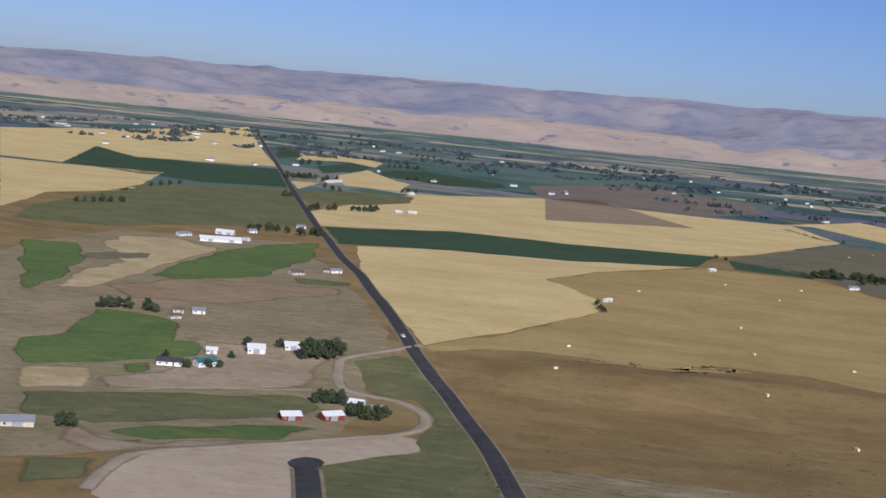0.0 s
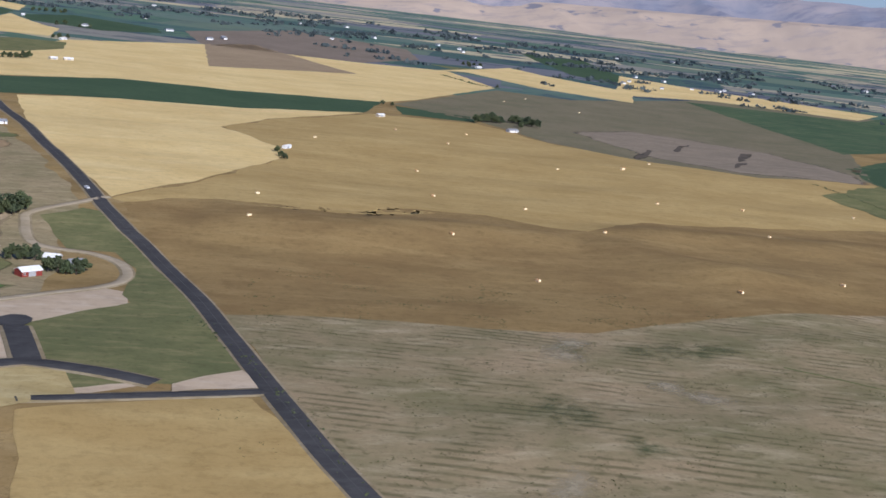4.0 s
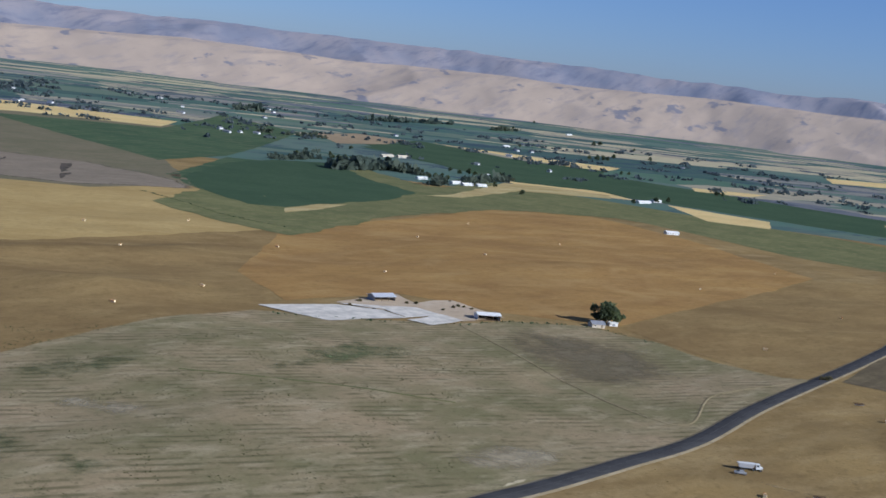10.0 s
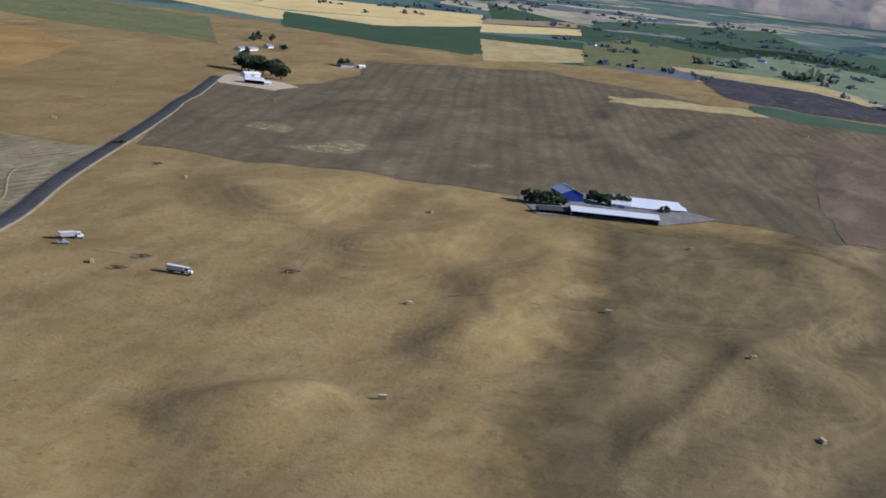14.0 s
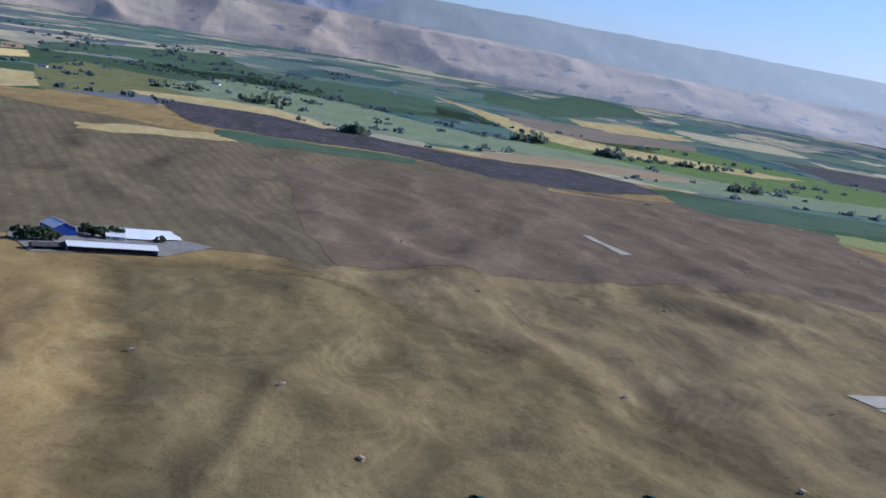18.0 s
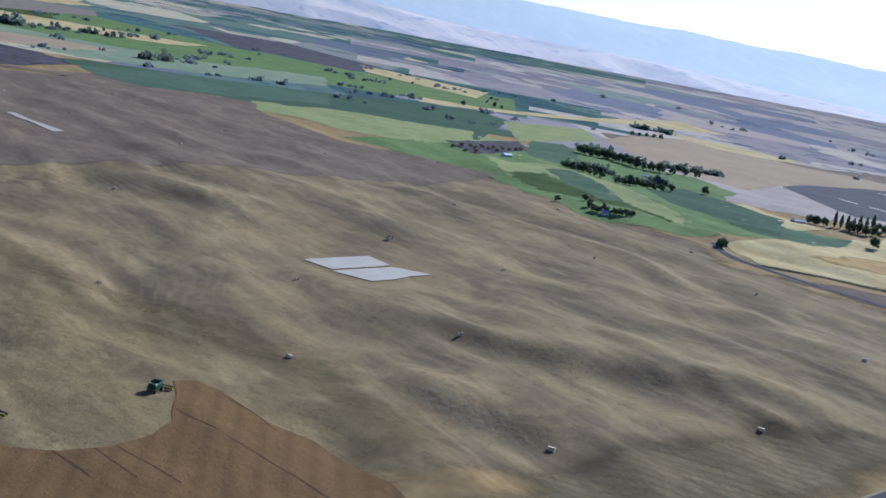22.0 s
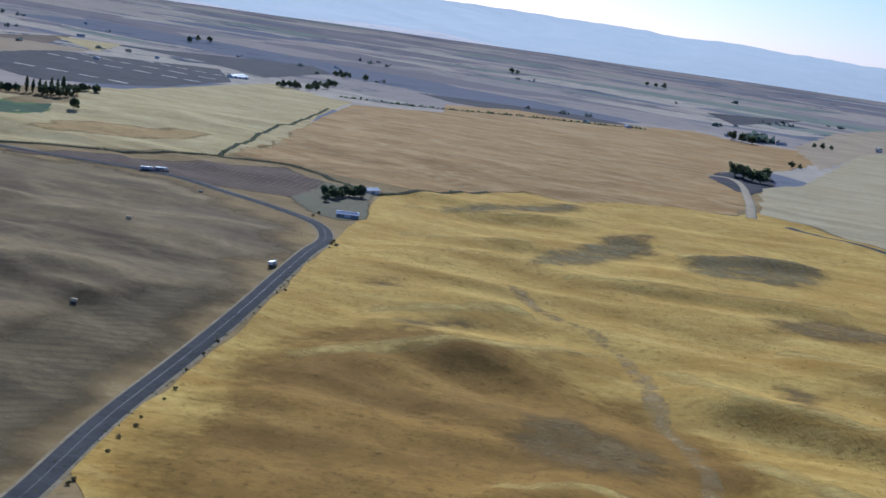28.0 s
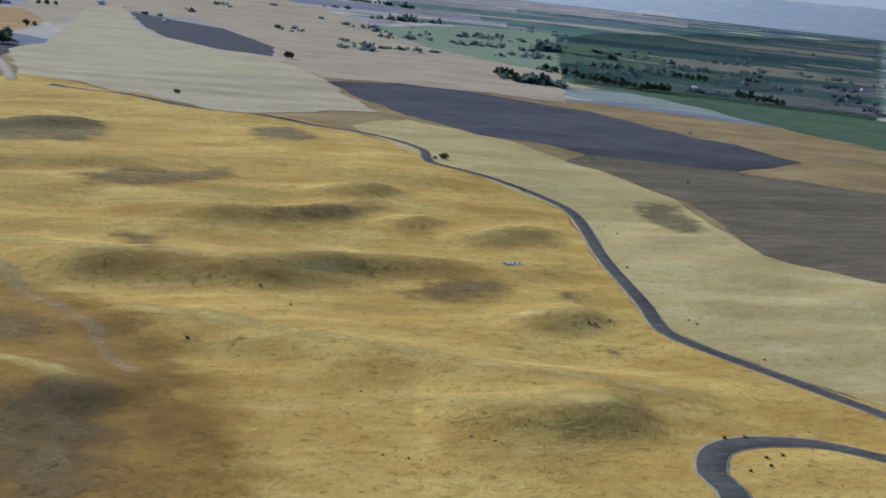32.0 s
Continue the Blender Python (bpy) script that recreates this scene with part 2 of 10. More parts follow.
M_burnt = land("land_burnt", (0.095, 0.085, 0.08), (0.07, 0.064, 0.064), (0.15, 0.127, 0.1), third=0.4)
M_dirt = land("land_graded_dirt", (0.52, 0.40, 0.27), (0.46, 0.35, 0.23), (0.60, 0.50, 0.38), third=0.5, tuft=0.1, speck=0.08)
M_asphalt = land("asphalt", (0.075, 0.071, 0.068), (0.058, 0.055, 0.053), (0.105, 0.10, 0.093), patch=0.05, relief=0.05, tuft=0.1, speck=0.08)
M_track = land("gravel_track", (0.10, 0.09, 0.075), (0.07, 0.06, 0.05), (0.20, 0.17, 0.12), patch=0.05, relief=0.1, tuft=0.2, speck=0.08)
M_shoulder = land("gravel_shoulder", (0.31, 0.25, 0.155), (0.23, 0.175, 0.095), (0.38, 0.32, 0.22), patch=0.08, relief=0.2, speck=0.08)
M_brush = land("land_brush", (0.085, 0.07, 0.08), (0.05, 0.05, 0.045), (0.16, 0.13, 0.1), third=0.7, patch=0.012, stretch=2.0)
M_palegreen = land("land_hay_meadow", (0.27, 0.27, 0.10), (0.20, 0.22, 0.08), (0.36, 0.32, 0.15), third=0.5)
M_valleygreen = land("land_valley", (0.085, 0.12, 0.06), (0.06, 0.095, 0.05), (0.20, 0.18, 0.10), third=0.6, patch=0.008, speck=0.08)
M_uncut = land("land_uncut_crop", (0.16, 0.092, 0.036), (0.13, 0.076, 0.032), (0.20, 0.122, 0.05), rows=0.3, spacing=9, turn=125, third=0.3, bend=1.0, speck=0.08)
M_pond = plain("pond_lining", (0.38, 0.325, 0.24), 0.8, 0, 0.2, 0.08)
M_slab = plain("concrete", (0.74, 0.66, 0.54), 0.85, 0, 0.5, 0.1)
M_white = plain("white_sheet", (0.78, 0.76, 0.74), 0.5, 0, 0.15, 0.1)
M_yard = land("land_yard", (0.26, 0.23, 0.20), (0.19, 0.17, 0.15), (0.36, 0.32, 0.27), patch=0.06, third=0.6, speck=0.08)
M_dry = land("land_dry_lot", (0.34, 0.26, 0.145), (0.24, 0.195, 0.1), (0.42, 0.34, 0.2), third=0.7, patch=0.022, mottle=0.6)
M_lane = land("land_lane", (0.42, 0.34, 0.23), (0.34, 0.27, 0.17), (0.48, 0.40, 0.29), patch=0.06, relief=0.1, tuft=0.15, speck=0.08)
M_ditch = land("land_ditch", (0.07, 0.06, 0.035), (0.05, 0.05, 0.03), (0.12, 0.10, 0.05), patch=0.08, relief=0.8, tuft=0.5)
M_faint = land("land_faint_track", (0.40, 0.29, 0.15), (0.32, 0.22, 0.10), (0.46, 0.35, 0.19), patch=0.05)

M_hillfade = ragged(M_hillstub, 50, solid=0.7, scale=0.06)
# sage tones, dark enough to paint in the shade of the hollows too
M_sageshade = ragged(land("land_sage_shade", (0.25, 0.168, 0.066), (0.185, 0.125, 0.052), (0.32, 0.23, 0.092), third=0.5, patch=0.05, tuft=0.7, speck=0.8), 20, scale=0.07, solid=0.3)
M_greysageshade = ragged(land("land_grey_sage_shade", (0.255, 0.195, 0.085), (0.20, 0.15, 0.068), (0.33, 0.255, 0.11), third=0.5, patch=0.05, tuft=0.7, speck=0.8), 20, scale=0.07, solid=0.3)
# pale crest grass, which also paints the sunlit top of a ridge
M_ridgelight = ragged(land("land_ridge_light_grass", (0.57, 0.415, 0.125), (0.5, 0.345, 0.1), (0.62, 0.48, 0.18), third=0.5, patch=0.03), 13, scale=0.05, solid=0.3)
M_wash = ragged(land("land_dry_wash", (0.46, 0.33, 0.145), (0.37, 0.26, 0.11), (0.52, 0.4, 0.2), third=0.6, patch=0.05), 6, scale=0.12, solid=0.22)
M_cut = land("land_cut_line", (0.10, 0.055, 0.03), (0.08, 0.045, 0.025), (0.14, 0.08, 0.04), patch=0.08)
M_cutbank = ragged(land("land_cut_bank", (0.165, 0.115, 0.075), (0.12, 0.085, 0.06), (0.26, 0.20, 0.13), rows=0.4, spacing=5, turn=0, third=0.5, patch=0.03), 8, solid=0.6)
M_goldband = ragged(land("land_gold_band", (0.40, 0.27, 0.10), (0.33, 0.21, 0.08), (0.46, 0.33, 0.14), third=0.4), 18)
M_slope = land("land_dry_slope", (0.48, 0.365, 0.145), (0.40, 0.285, 0.105), (0.54, 0.44, 0.22), third=0.5, patch=0.014, stretch=2.0, folds=0.4, speck=0.45)
M_darkpatch = ragged(land("land_old_burn", (0.115, 0.095, 0.07), (0.09, 0.075, 0.06), (0.17, 0.14, 0.10)), 7, solid=0.6)
M_mauve = ragged(land("land_pale_fallow", (0.27, 0.215, 0.15), (0.215, 0.17, 0.12), (0.33, 0.27, 0.19), third=0.5, stretch=2.0), 16, solid=0.5)
M_olivegold = ragged(land("land_olive_gold_stubble", (0.215, 0.155, 0.07), (0.135, 0.1, 0.05), (0.3, 0.222, 0.105), rows=0.06, spacing=8, turn=60, third=0.6, patch=0.011, contour=0.2, folds=0.6), 60, solid=0.7, scale=0.06)
M_tyre = ragged(M_faint, 2, solid=0.25, scale=0.12)
M_strawpatch = ragged(land("land_straw_patch", (0.44, 0.36, 0.19), (0.34, 0.27, 0.13), (0.50, 0.42, 0.25)), 8, scale=0.12, solid=0.2)
# sage on the pale slope, its hollow shade painted in as well
M_slopesageshade = ragged(land("land_slope_sage_shade", (0.21, 0.165, 0.075), (0.16, 0.125, 0.06), (0.29, 0.225, 0.10), third=0.5, patch=0.05, tuft=0.7, speck=0.8), 18, scale=0.07, solid=0.3)
M_strawpasture = ragged(land("land_pasture_straw", (0.44, 0.37, 0.24), (0.36, 0.29, 0.18), (0.50, 0.44, 0.31), turn=20), 16, scale=0.08, solid=0.35)
M_darkpasture = ragged(land("land_pasture_dark", (0.195, 0.155, 0.095), (0.15, 0.125, 0.075), (0.26, 0.21, 0.13), turn=20), 40, scale=0.04, solid=0.3)
M_greenpasture = ragged(land("land_pasture_green", (0.15, 0.165, 0.075), (0.12, 0.135, 0.06), (0.24, 0.225, 0.12), turn=20), 18, scale=0.07, solid=0.22)
M_rust = ragged(land("land_rust_grass", (0.33, 0.187, 0.042), (0.225, 0.125, 0.031), (0.41, 0.25, 0.064), third=0.5, patch=0.025, tuft=0.6, speck=0.6, folds=0.5), 45, scale=0.05, solid=0.45)
M_palewheat = land("land_grey_wheat", (0.46, 0.37, 0.21), (0.38, 0.295, 0.155), (0.52, 0.435, 0.27), third=0.5, patch=0.01, stretch=2.5, folds=0.3, speck=0.15)
M_darkstub = ragged(land("land_dark_stubble", (0.175, 0.128, 0.062), (0.112, 0.084, 0.045), (0.24, 0.18, 0.092), rows=0.3, spacing=7, turn=60, third=0.6, patch=0.014, contour=0.2, folds=0.6), 40, solid=0.85, scale=0.05)
M_lawnpatch = ragged(M_lawn, 7, scale=0.05, solid=0.75)
M_olivepatch = ragged(M_olivegreen, 7, scale=0.05, solid=0.75)
M_strip = ragged(land("land_dry_strip", (0.36, 0.255, 0.14), (0.28, 0.19, 0.10), (0.44, 0.33, 0.19), third=0.6, patch=0.02), 10, scale=0.05, solid=0.6)
M_strawlot = ragged(land("land_straw_lot", (0.56, 0.43, 0.22), (0.42, 0.31, 0.15), (0.62, 0.50, 0.28), third=0.6, patch=0.02, mottle=0.6), 9, scale=0.05, solid=0.65)
M_greypatch = ragged(M_greygreen, 9, scale=0.05, solid=0.6)
M_tanlot = ragged(land("land_tan_lot", (0.42, 0.32, 0.20), (0.32, 0.235, 0.14), (0.50, 0.40, 0.27), third=0.6, patch=0.025, mottle=0.6), 9, scale=0.06, solid=0.6)
M_palebank = ragged(land("land_pale_bank", (0.58, 0.49, 0.31), (0.46, 0.37, 0.22), (0.64, 0.56, 0.40), third=0.6, patch=0.06), 2, scale=0.12, solid=0.6)
M_teal = land("land_blue_green_crop", (0.085, 0.122, 0.072), (0.066, 0.10, 0.06), (0.13, 0.16, 0.09), third=0.4, patch=0.008, tuft=0.2, speck=0.08)
M_greymeadow = land("land_grey_green_pasture", (0.22, 0.245, 0.14), (0.165, 0.20, 0.115), (0.31, 0.30, 0.18), third=0.6, patch=0.008, speck=0.08, stretch=2.0)
M_tanhill = land("land_tan_hills", (0.42, 0.32, 0.19), (0.32, 0.24, 0.15), (0.49, 0.39, 0.25), third=0.6, patch=0.008, folds=0.5, speck=0.1, stretch=2.0)
M_creek = ragged(M_brush, 14, scale=0.03, solid=0.6)
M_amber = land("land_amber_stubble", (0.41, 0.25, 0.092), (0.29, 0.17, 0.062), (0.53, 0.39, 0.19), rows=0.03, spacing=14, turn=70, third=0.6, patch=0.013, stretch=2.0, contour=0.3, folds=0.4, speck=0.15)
M_windrow = land("straw_windrow", (0.74, 0.68, 0.54), (0.62, 0.56, 0.43), (0.80, 0.74, 0.62), patch=0.08)


def far_plan(nt):
    """Plan coordinates at true distance: past NEAR_R the ground sheet is drawn together."""
    sub = nt.nodes.new("ShaderNodeVectorMath")
    sub.operation = "SUBTRACT"
    nt.links.new(nt.nodes.new("ShaderNodeNewGeometry").outputs["Position"], sub.inputs[0])
    sub.inputs[1].default_value = (CX, CY, 0)
    level = nt.nodes.new("ShaderNodeVectorMath")
    level.operation = "MULTIPLY"
    nt.links.new(sub.outputs[0], level.inputs[0])
    level.inputs[1].default_value = (1, 1, 0)
    size = nt.nodes.new("ShaderNodeVectorMath")
    size.operation = "LENGTH"
    nt.links.new(level.outputs[0], size.inputs[0])
    r = size.outputs["Value"]

    def math_of(op, a, b=0.0):
        n = nt.nodes.new("ShaderNodeMath")
        n.operation = op
        for sock, v in ((n.inputs[0], a), (n.inputs[1], b)):
            if isinstance(v, bpy.types.NodeSocket):
                nt.links.new(v, sock)
            else:
                sock.default_value = v
        return n.outputs[0]

    q = ramp(nt, r, NEAR_R, NEAR_R + SPAN)
    rest = math_of("SUBTRACT", 1.0, math_of("MINIMUM", q, 0.97))
    real = math_of("ADD", math_of("MINIMUM", r, NEAR_R), math_of("MULTIPLY", math_of("LOGARITHM", rest, math.e), -SPAN))
    k = math_of("DIVIDE", real, r)
    out = nt.nodes.new("ShaderNodeVectorMath")
    out.operation = "SCALE"
    nt.links.new(level.outputs[0], out.inputs[0])
    nt.links.new(k, out.inputs["Scale"])
    return out.outputs[0]


def parcels(nt, co, tones, size, aspect, turn):
    """Many fields, each of one tone."""
    mp = nt.nodes.new("ShaderNodeMapping")
    mp.inputs["Scale"].default_value = (1 / size, aspect / size, 0)
    rot = nt.nodes.new("ShaderNodeMapping")
    rot.inputs["Rotation"].default_value = (0, 0, radians(turn))
    nt.links.new(co, rot.inputs[0])
    nt.links.new(rot.outputs[0], mp.inputs[0])
    vor = nt.nodes.new("ShaderNodeTexVoronoi")
    vor.distance, vor.voronoi_dimensions = "CHEBYCHEV", "2D"
    vor.inputs["Scale"].default_value, vor.inputs["Randomness"].default_value = 1.0, 0.8
    nt.links.new(mp.outputs[0], vor.inputs["Vector"])
    sep = nt.nodes.new("ShaderNodeSeparateColor")
    nt.links.new(vor.outputs["Color"], sep.inputs[0])
    cr = nt.nodes.new("ShaderNodeValToRGB")
    cr.color_ramp.interpolation = "CONSTANT"
    for k, c in enumerate(tones):
        e = cr.color_ramp.elements[k] if k < 2 else cr.color_ramp.elements.new(k / len(tones))
        e.position, e.color = k / len(tones), rgb(c)
    nt.links.new(sep.outputs[0], cr.inputs[0])
    return cr.outputs[0], sep.outputs[1]


def patchwork(name, tones, size, turn, woods, wood_share):
    """The far country: fields, smaller lots among them, and dark belts of trees."""
    m, nt, bs = material(name, 0.95)
    bs.inputs["Specular IOR Level"].default_value = 0.0
    co = far_plan(nt)
    broad, pick = parcels(nt, co, tones, size, 2.1, turn)
    lots, _ = parcels(nt, co, tones[2:] + tones[:2], size * 0.4, 2.6, turn + 4)
    col = mix(nt, ramp(nt, pick, 0.72, 0.74), broad, lots)
    fine = ramp(nt, noise_of(nt, co, 0.02, 5, 0.65), 0.4, 0.75)
    col = mix(nt, times(nt, fine, 0.45), col, (0.15, 0.15, 0.13))
    belt = ramp(nt, noise_of(nt, co, 0.0055, 7, 0.72, (1, 1.5, 1)), 0.66 - 0.14 * wood_share, 0.70 - 0.14 * wood_share)
    where = ramp(nt, noise_of(nt, co, 0.0011, 3, 0.5), 0.42, 0.6)
    both = nt.nodes.new("ShaderNodeMath")
    both.operation = "MULTIPLY"
    nt.links.new(belt, both.inputs[0])
    nt.links.new(where, both.inputs[1])
    nt.links.new(mix(nt, both.outputs[0], col, woods), bs.inputs["Base Color"])
    return m


CX, CY, EYE_Z = -40.0, 60.0, 147.0
NEAR_R, SPAN = 2200.0, 2000.0
# valley tones and woods carry some haze blue in their colour
M_valley = patchwork("far_valley_fields", [(0.09, 0.15, 0.10), (0.46, 0.39, 0.24), (0.13, 0.17, 0.12), (0.06, 0.105, 0.09), (0.12, 0.165, 0.13), (0.10, 0.155, 0.12), (0.36, 0.31, 0.21), (0.075, 0.13, 0.105), (0.24, 0.225, 0.185), (0.15, 0.15, 0.165)], 600, 18, (0.05, 0.068, 0.095), 1.0)
# hill tones lightened and drawn together as painted haze
M_farhills = patchwork("far_hill_fields", [(0.40, 0.325, 0.26), (0.255, 0.215, 0.20), (0.47, 0.395, 0.30), (0.30, 0.25, 0.225), (0.36, 0.30, 0.25), (0.42, 0.345, 0.27), (0.20, 0.195, 0.21), (0.255, 0.265, 0.205)], 620, 30, (0.09, 0.105, 0.125), 0.8)


# ---- ground shape: a polar grid round the middle of the flight ----
AZ0, NAZ = -110.0, 900
RINGS = np.array(list(range(0, 280, 40)) + list(range(280, 700, 6)) + list(range(700, 1400, 10))
                 + list(range(1400, 2600, 20)) + list(range(2600, 4160, 40)), float)


def true_range(r):
    """The range that a far place stands for: past NEAR_R the valley is drawn together."""
    q = np.clip((np.asarray(r, float) - NEAR_R) / SPAN, 0, 0.97)
    return np.where(q > 0, NEAR_R - SPAN * np.log(1 - q), r)


def bowl(r):
    """The far valley floor rises gently towards the foothills."""
    return EYE_Z * (1 - r / np.maximum(true_range(r), 1.0))


TABLE = np.random.RandomState(5).permutation(512)


def swell(x, y, seed):
    """Smooth gradient noise, about -1 to 1."""
    i, j = np.floor(x).astype(int), np.floor(y).astype(int)
    fx, fy = x - i, y - j

    def corner(a, b):
        h = TABLE[(TABLE[(i + a) % 512] + j + b + seed * 37) % 512] * (2 * np.pi / 512)
        return np.cos(h) * (fx - a) + np.sin(h) * (fy - b)

    u, v = fx ** 3 * (fx * (6 * fx - 15) + 10), fy ** 3 * (fy * (6 * fy - 15) + 10)
    return 1.5 * ((corner(0, 0) * (1 - u) + corner(1, 0) * u) * (1 - v) + (corner(0, 1) * (1 - u) + corner(1, 1) * u) * v)


# lines of roads, along which the ground is graded: reach, points
GRADED = ((60, ((133, -150), (145, -265), (154, -356), (168, -476), (177, -587), (178, -633), (198, -687), (232, -719), (280, -750), (345, -778), (453, -778), (533, -782))),
          (28, ((-322, -200), (-312, -239), (-301, -301), (-310, -343), (-334, -421), (-385, -543), (-402, -620), (-368, -650), (-353, -712), (-373, -777), (-361, -874))),
          (45, ((136, 256), (206, 271), (314, 292), (440, 305), (638, 346), (788, 375))),
          (45, ((13, 682), (29, 591), (46, 432), (61, 340), (110, 200))))


def graded(x, y):
    """1 in open land, 0 on a road."""
    out = np.ones(np.shape(x))
    for reach, pts in GRADED:
        best = np.full(np.shape(x), 1e9)
        for (x0, y0), (x1, y1) in zip(pts, pts[1:]):
            dx, dy = x1 - x0, y1 - y0
            q = np.clip(((x - x0) * dx + (y - y0) * dy) / (dx * dx + dy * dy), 0, 1)
            best = np.minimum(best, np.hypot(x - x0 - q * dx, y - y0 - q * dy))
        q = np.clip((best - 8) / reach, 0, 1)
        out = np.minimum(out, q * q * (3 - 2 * q))
    return out


CRESTS = []
# levelled ground under farmyards, ponds and slabs: x, y, radius
PADS = ((745, 45, 95), (520, 600, 110), (1000, 430, 70), (530, -400, 60), (215, -760, 60))


def crest(height, width, *pts):
    """A long rounded ridge through the points."""
    CRESTS.append((height, width, pts))


def hills(x, y):
    """Loess hills: long swells that run east and west, stronger to the south, and single crests."""
    r = np.hypot(x - CX, y - CY)
    az = np.degrees(np.arctan2(x - CX, y - CY)) % 360
    along, across = 0.99 * x - 0.12 * y, 0.12 * x + 0.99 * y
    bend = 26 * swell(along / 170, across / 170, 3)
    z = 6.5 * swell(along / 420 + 9, (across + bend) / 260, 1)
    south = np.clip((az - 62) / 25, 0, 1) * np.clip((262 - az) / 20, 0, 1) * np.clip((r - 230) / 120, 0, 1)
    g = swell((along + 8) / 150, (across + bend) / 62, 6)
    low = z * np.clip((r - 150) / 200, 0, 1) * (0.12 + 0.88 * np.clip((1900 - r) / 900, 0, 1))
    west = np.clip((az - 172) / 14, 0, 1)
    z = z + (0.7 - 0.25 * west) * (6.0 * g + 2.2 * swell(along / 60, (across + bend) / 30, 8) + 0.5 * swell(along / 26, across / 15, 12)) * (0.2 + 0.8 * south)
    # short loess folds with narrow crests and broad hollows
    warp = 9 * swell(along / 70, across / 70, 15)
    ridge = 1 - 2 * np.abs(swell((along + 0.35 * across) / 260 + 3, (across + 0.5 * bend + warp) / 112, 17))
    ridge2 = 1 - 2 * np.abs(swell((along - 0.2 * across) / 170, (across + 0.4 * bend + warp) / 64, 19))
    z = z + (0.15 + 0.85 * south) * (1 - 0.55 * west) * (2.5 * ridge * np.abs(ridge) + 0.8 * ridge2) * np.clip((r - 230) / 120, 0, 1)
    z = z * np.clip((r - 150) / 200, 0, 1) * (0.12 + 0.88 * np.clip((1900 - r) / 900, 0, 1))
    for height, width, pts in CRESTS:
        best = np.full(np.shape(x), 1e9)
        rise = np.zeros(np.shape(x))
        side = np.zeros(np.shape(x))
        total = sum(np.hypot(pts[k + 1][0] - pts[k][0], pts[k + 1][1] - pts[k][1]) for k in range(len(pts) - 1))
        gone = 0.0
        for (x0, y0), (x1, y1) in zip(pts, pts[1:]):
            dx, dy = x1 - x0, y1 - y0
            n = np.hypot(dx, dy)
            q = np.clip(((x - x0) * dx + (y - y0) * dy) / (n * n), 0, 1)
            d = np.hypot(x - x0 - q * dx, y - y0 - q * dy)
            s = (gone + q * n) / total
            near = d < best
            best = np.where(near, d, best)
            side = np.where(near, -0.31 * (x - x0 - q * dx) + 0.95 * (y - y0 - q * dy), side)
            rise = np.where(near, np.clip(np.sin(np.pi * s), 0, 1) ** 0.6, rise)
            gone += n
        # the lee face is steep, the other side runs out gently
        w = width * np.where(side > 0, 0.95, 1.5)
        z = z + height * rise * np.exp(-(best / w) ** 2)
    z = low + (z - low) * graded(x, y)
    for px, py, rad in PADS:
        z = z * np.clip((np.hypot(x - px, y - py) - rad) / 70, 0, 1)
    return z


def height_of(x, y):
    r = np.hypot(x - CX, y - CY)
    return bowl(r) + hills(x, y)


def make_grid():
    az = np.radians(AZ0 + np.arange(NAZ + 1) * 360.0 / NAZ)
    gx = CX + RINGS[:, None] * np.sin(az)[None]
    gy = CY + RINGS[:, None] * np.cos(az)[None]
    return gx, gy, height_of(gx, gy)
crest(7.2, 25, (-69, -351), (-93, -325), (-135, -286), (-168, -257), (-216, -225), (-263, -214))
crest(5.4, 20, (14, -261), (-3, -254), (-22, -267), (-38, -250), (-52, -231))
crest(8.1, 18, (-37, -471), (-73, -419), (-107, -409), (-140, -392), (-195, -398))
crest(5.4, 14, (-127, -404), (-200, -415), (-255, -405))
crest(6.75, 16, (-91, -537), (-149, -508), (-185, -504), (-270, -559))
crest(6.75, 16, (32, -629), (-25, -648), (-93, -650), (-152, -664))
crest(5.4, 12, (-222, -564), (-294, -606))
crest(5.4, 14, (-265, -458), (-356, -495))
crest(5.4, 12, (-225, -314), (-283, -331))
crest(6.75, 14, (-144, -212), (-183, -199), (-226, -203))
crest(5.4, 12, (-238, -489), (-286, -518))
crest(6.75, 16, (-29, -784), (-82, -818), (-147, -862))
crest(5.8, 24, (112, -473), (72, -495), (31, -532))
crest(5.8, 24, (124, -371), (71, -413), (14, -464), (-18, -471))
crest(6.75, 16, (179, -825), (131, -877), (24, -945))
crest(5.4, 14, (153, -705), (82, -737), (31, -774))
crest(5, 26, (615, 287), (544, 210), (493, 147), (499, 106))
crest(5, 15, (248, 155), (282, 134), (302, 113))
crest(5, 16, (174, 206), (188, 186), (208, 156))
crest(4, 16, (353, 97), (405, 76), (412, 48))
crest(5, 22, (311, 773), (347, 686), (414, 665), (471, 624))
crest(6, 30, (48, 786), (130, 760), (228, 775), (285, 759))
crest(5, 24, (289, 782), (379, 813), (472, 806), (582, 824))
crest(4, 16, (484, -412), (453, -477), (410, -533))
crest(4, 15, (286, -418), (245, -438), (224, -443))
crest(3.5, 14, (249, -395), (206, -412))
crest(4, 16, (416, -317), (364, -340), (310, -368))
crest(4, 15, (331, -257), (274, -266), (245, -291))
crest(3.5, 15, (358, -547), (302, -561), (272, -578))
crest(4, 16, (487, -512), (412, -541), (354, -605), (318, -653))
crest(4, 16, (363, -329), (322, -366), (292, -393), (260, -419))
crest(3.5, 18, (759, -338), (681, -362), (662, -396))
crest(4, 18, (629, -226), (546, -229))
crest(3, 18, (446, 10), (434, -19), (400, -42), (364, -48))
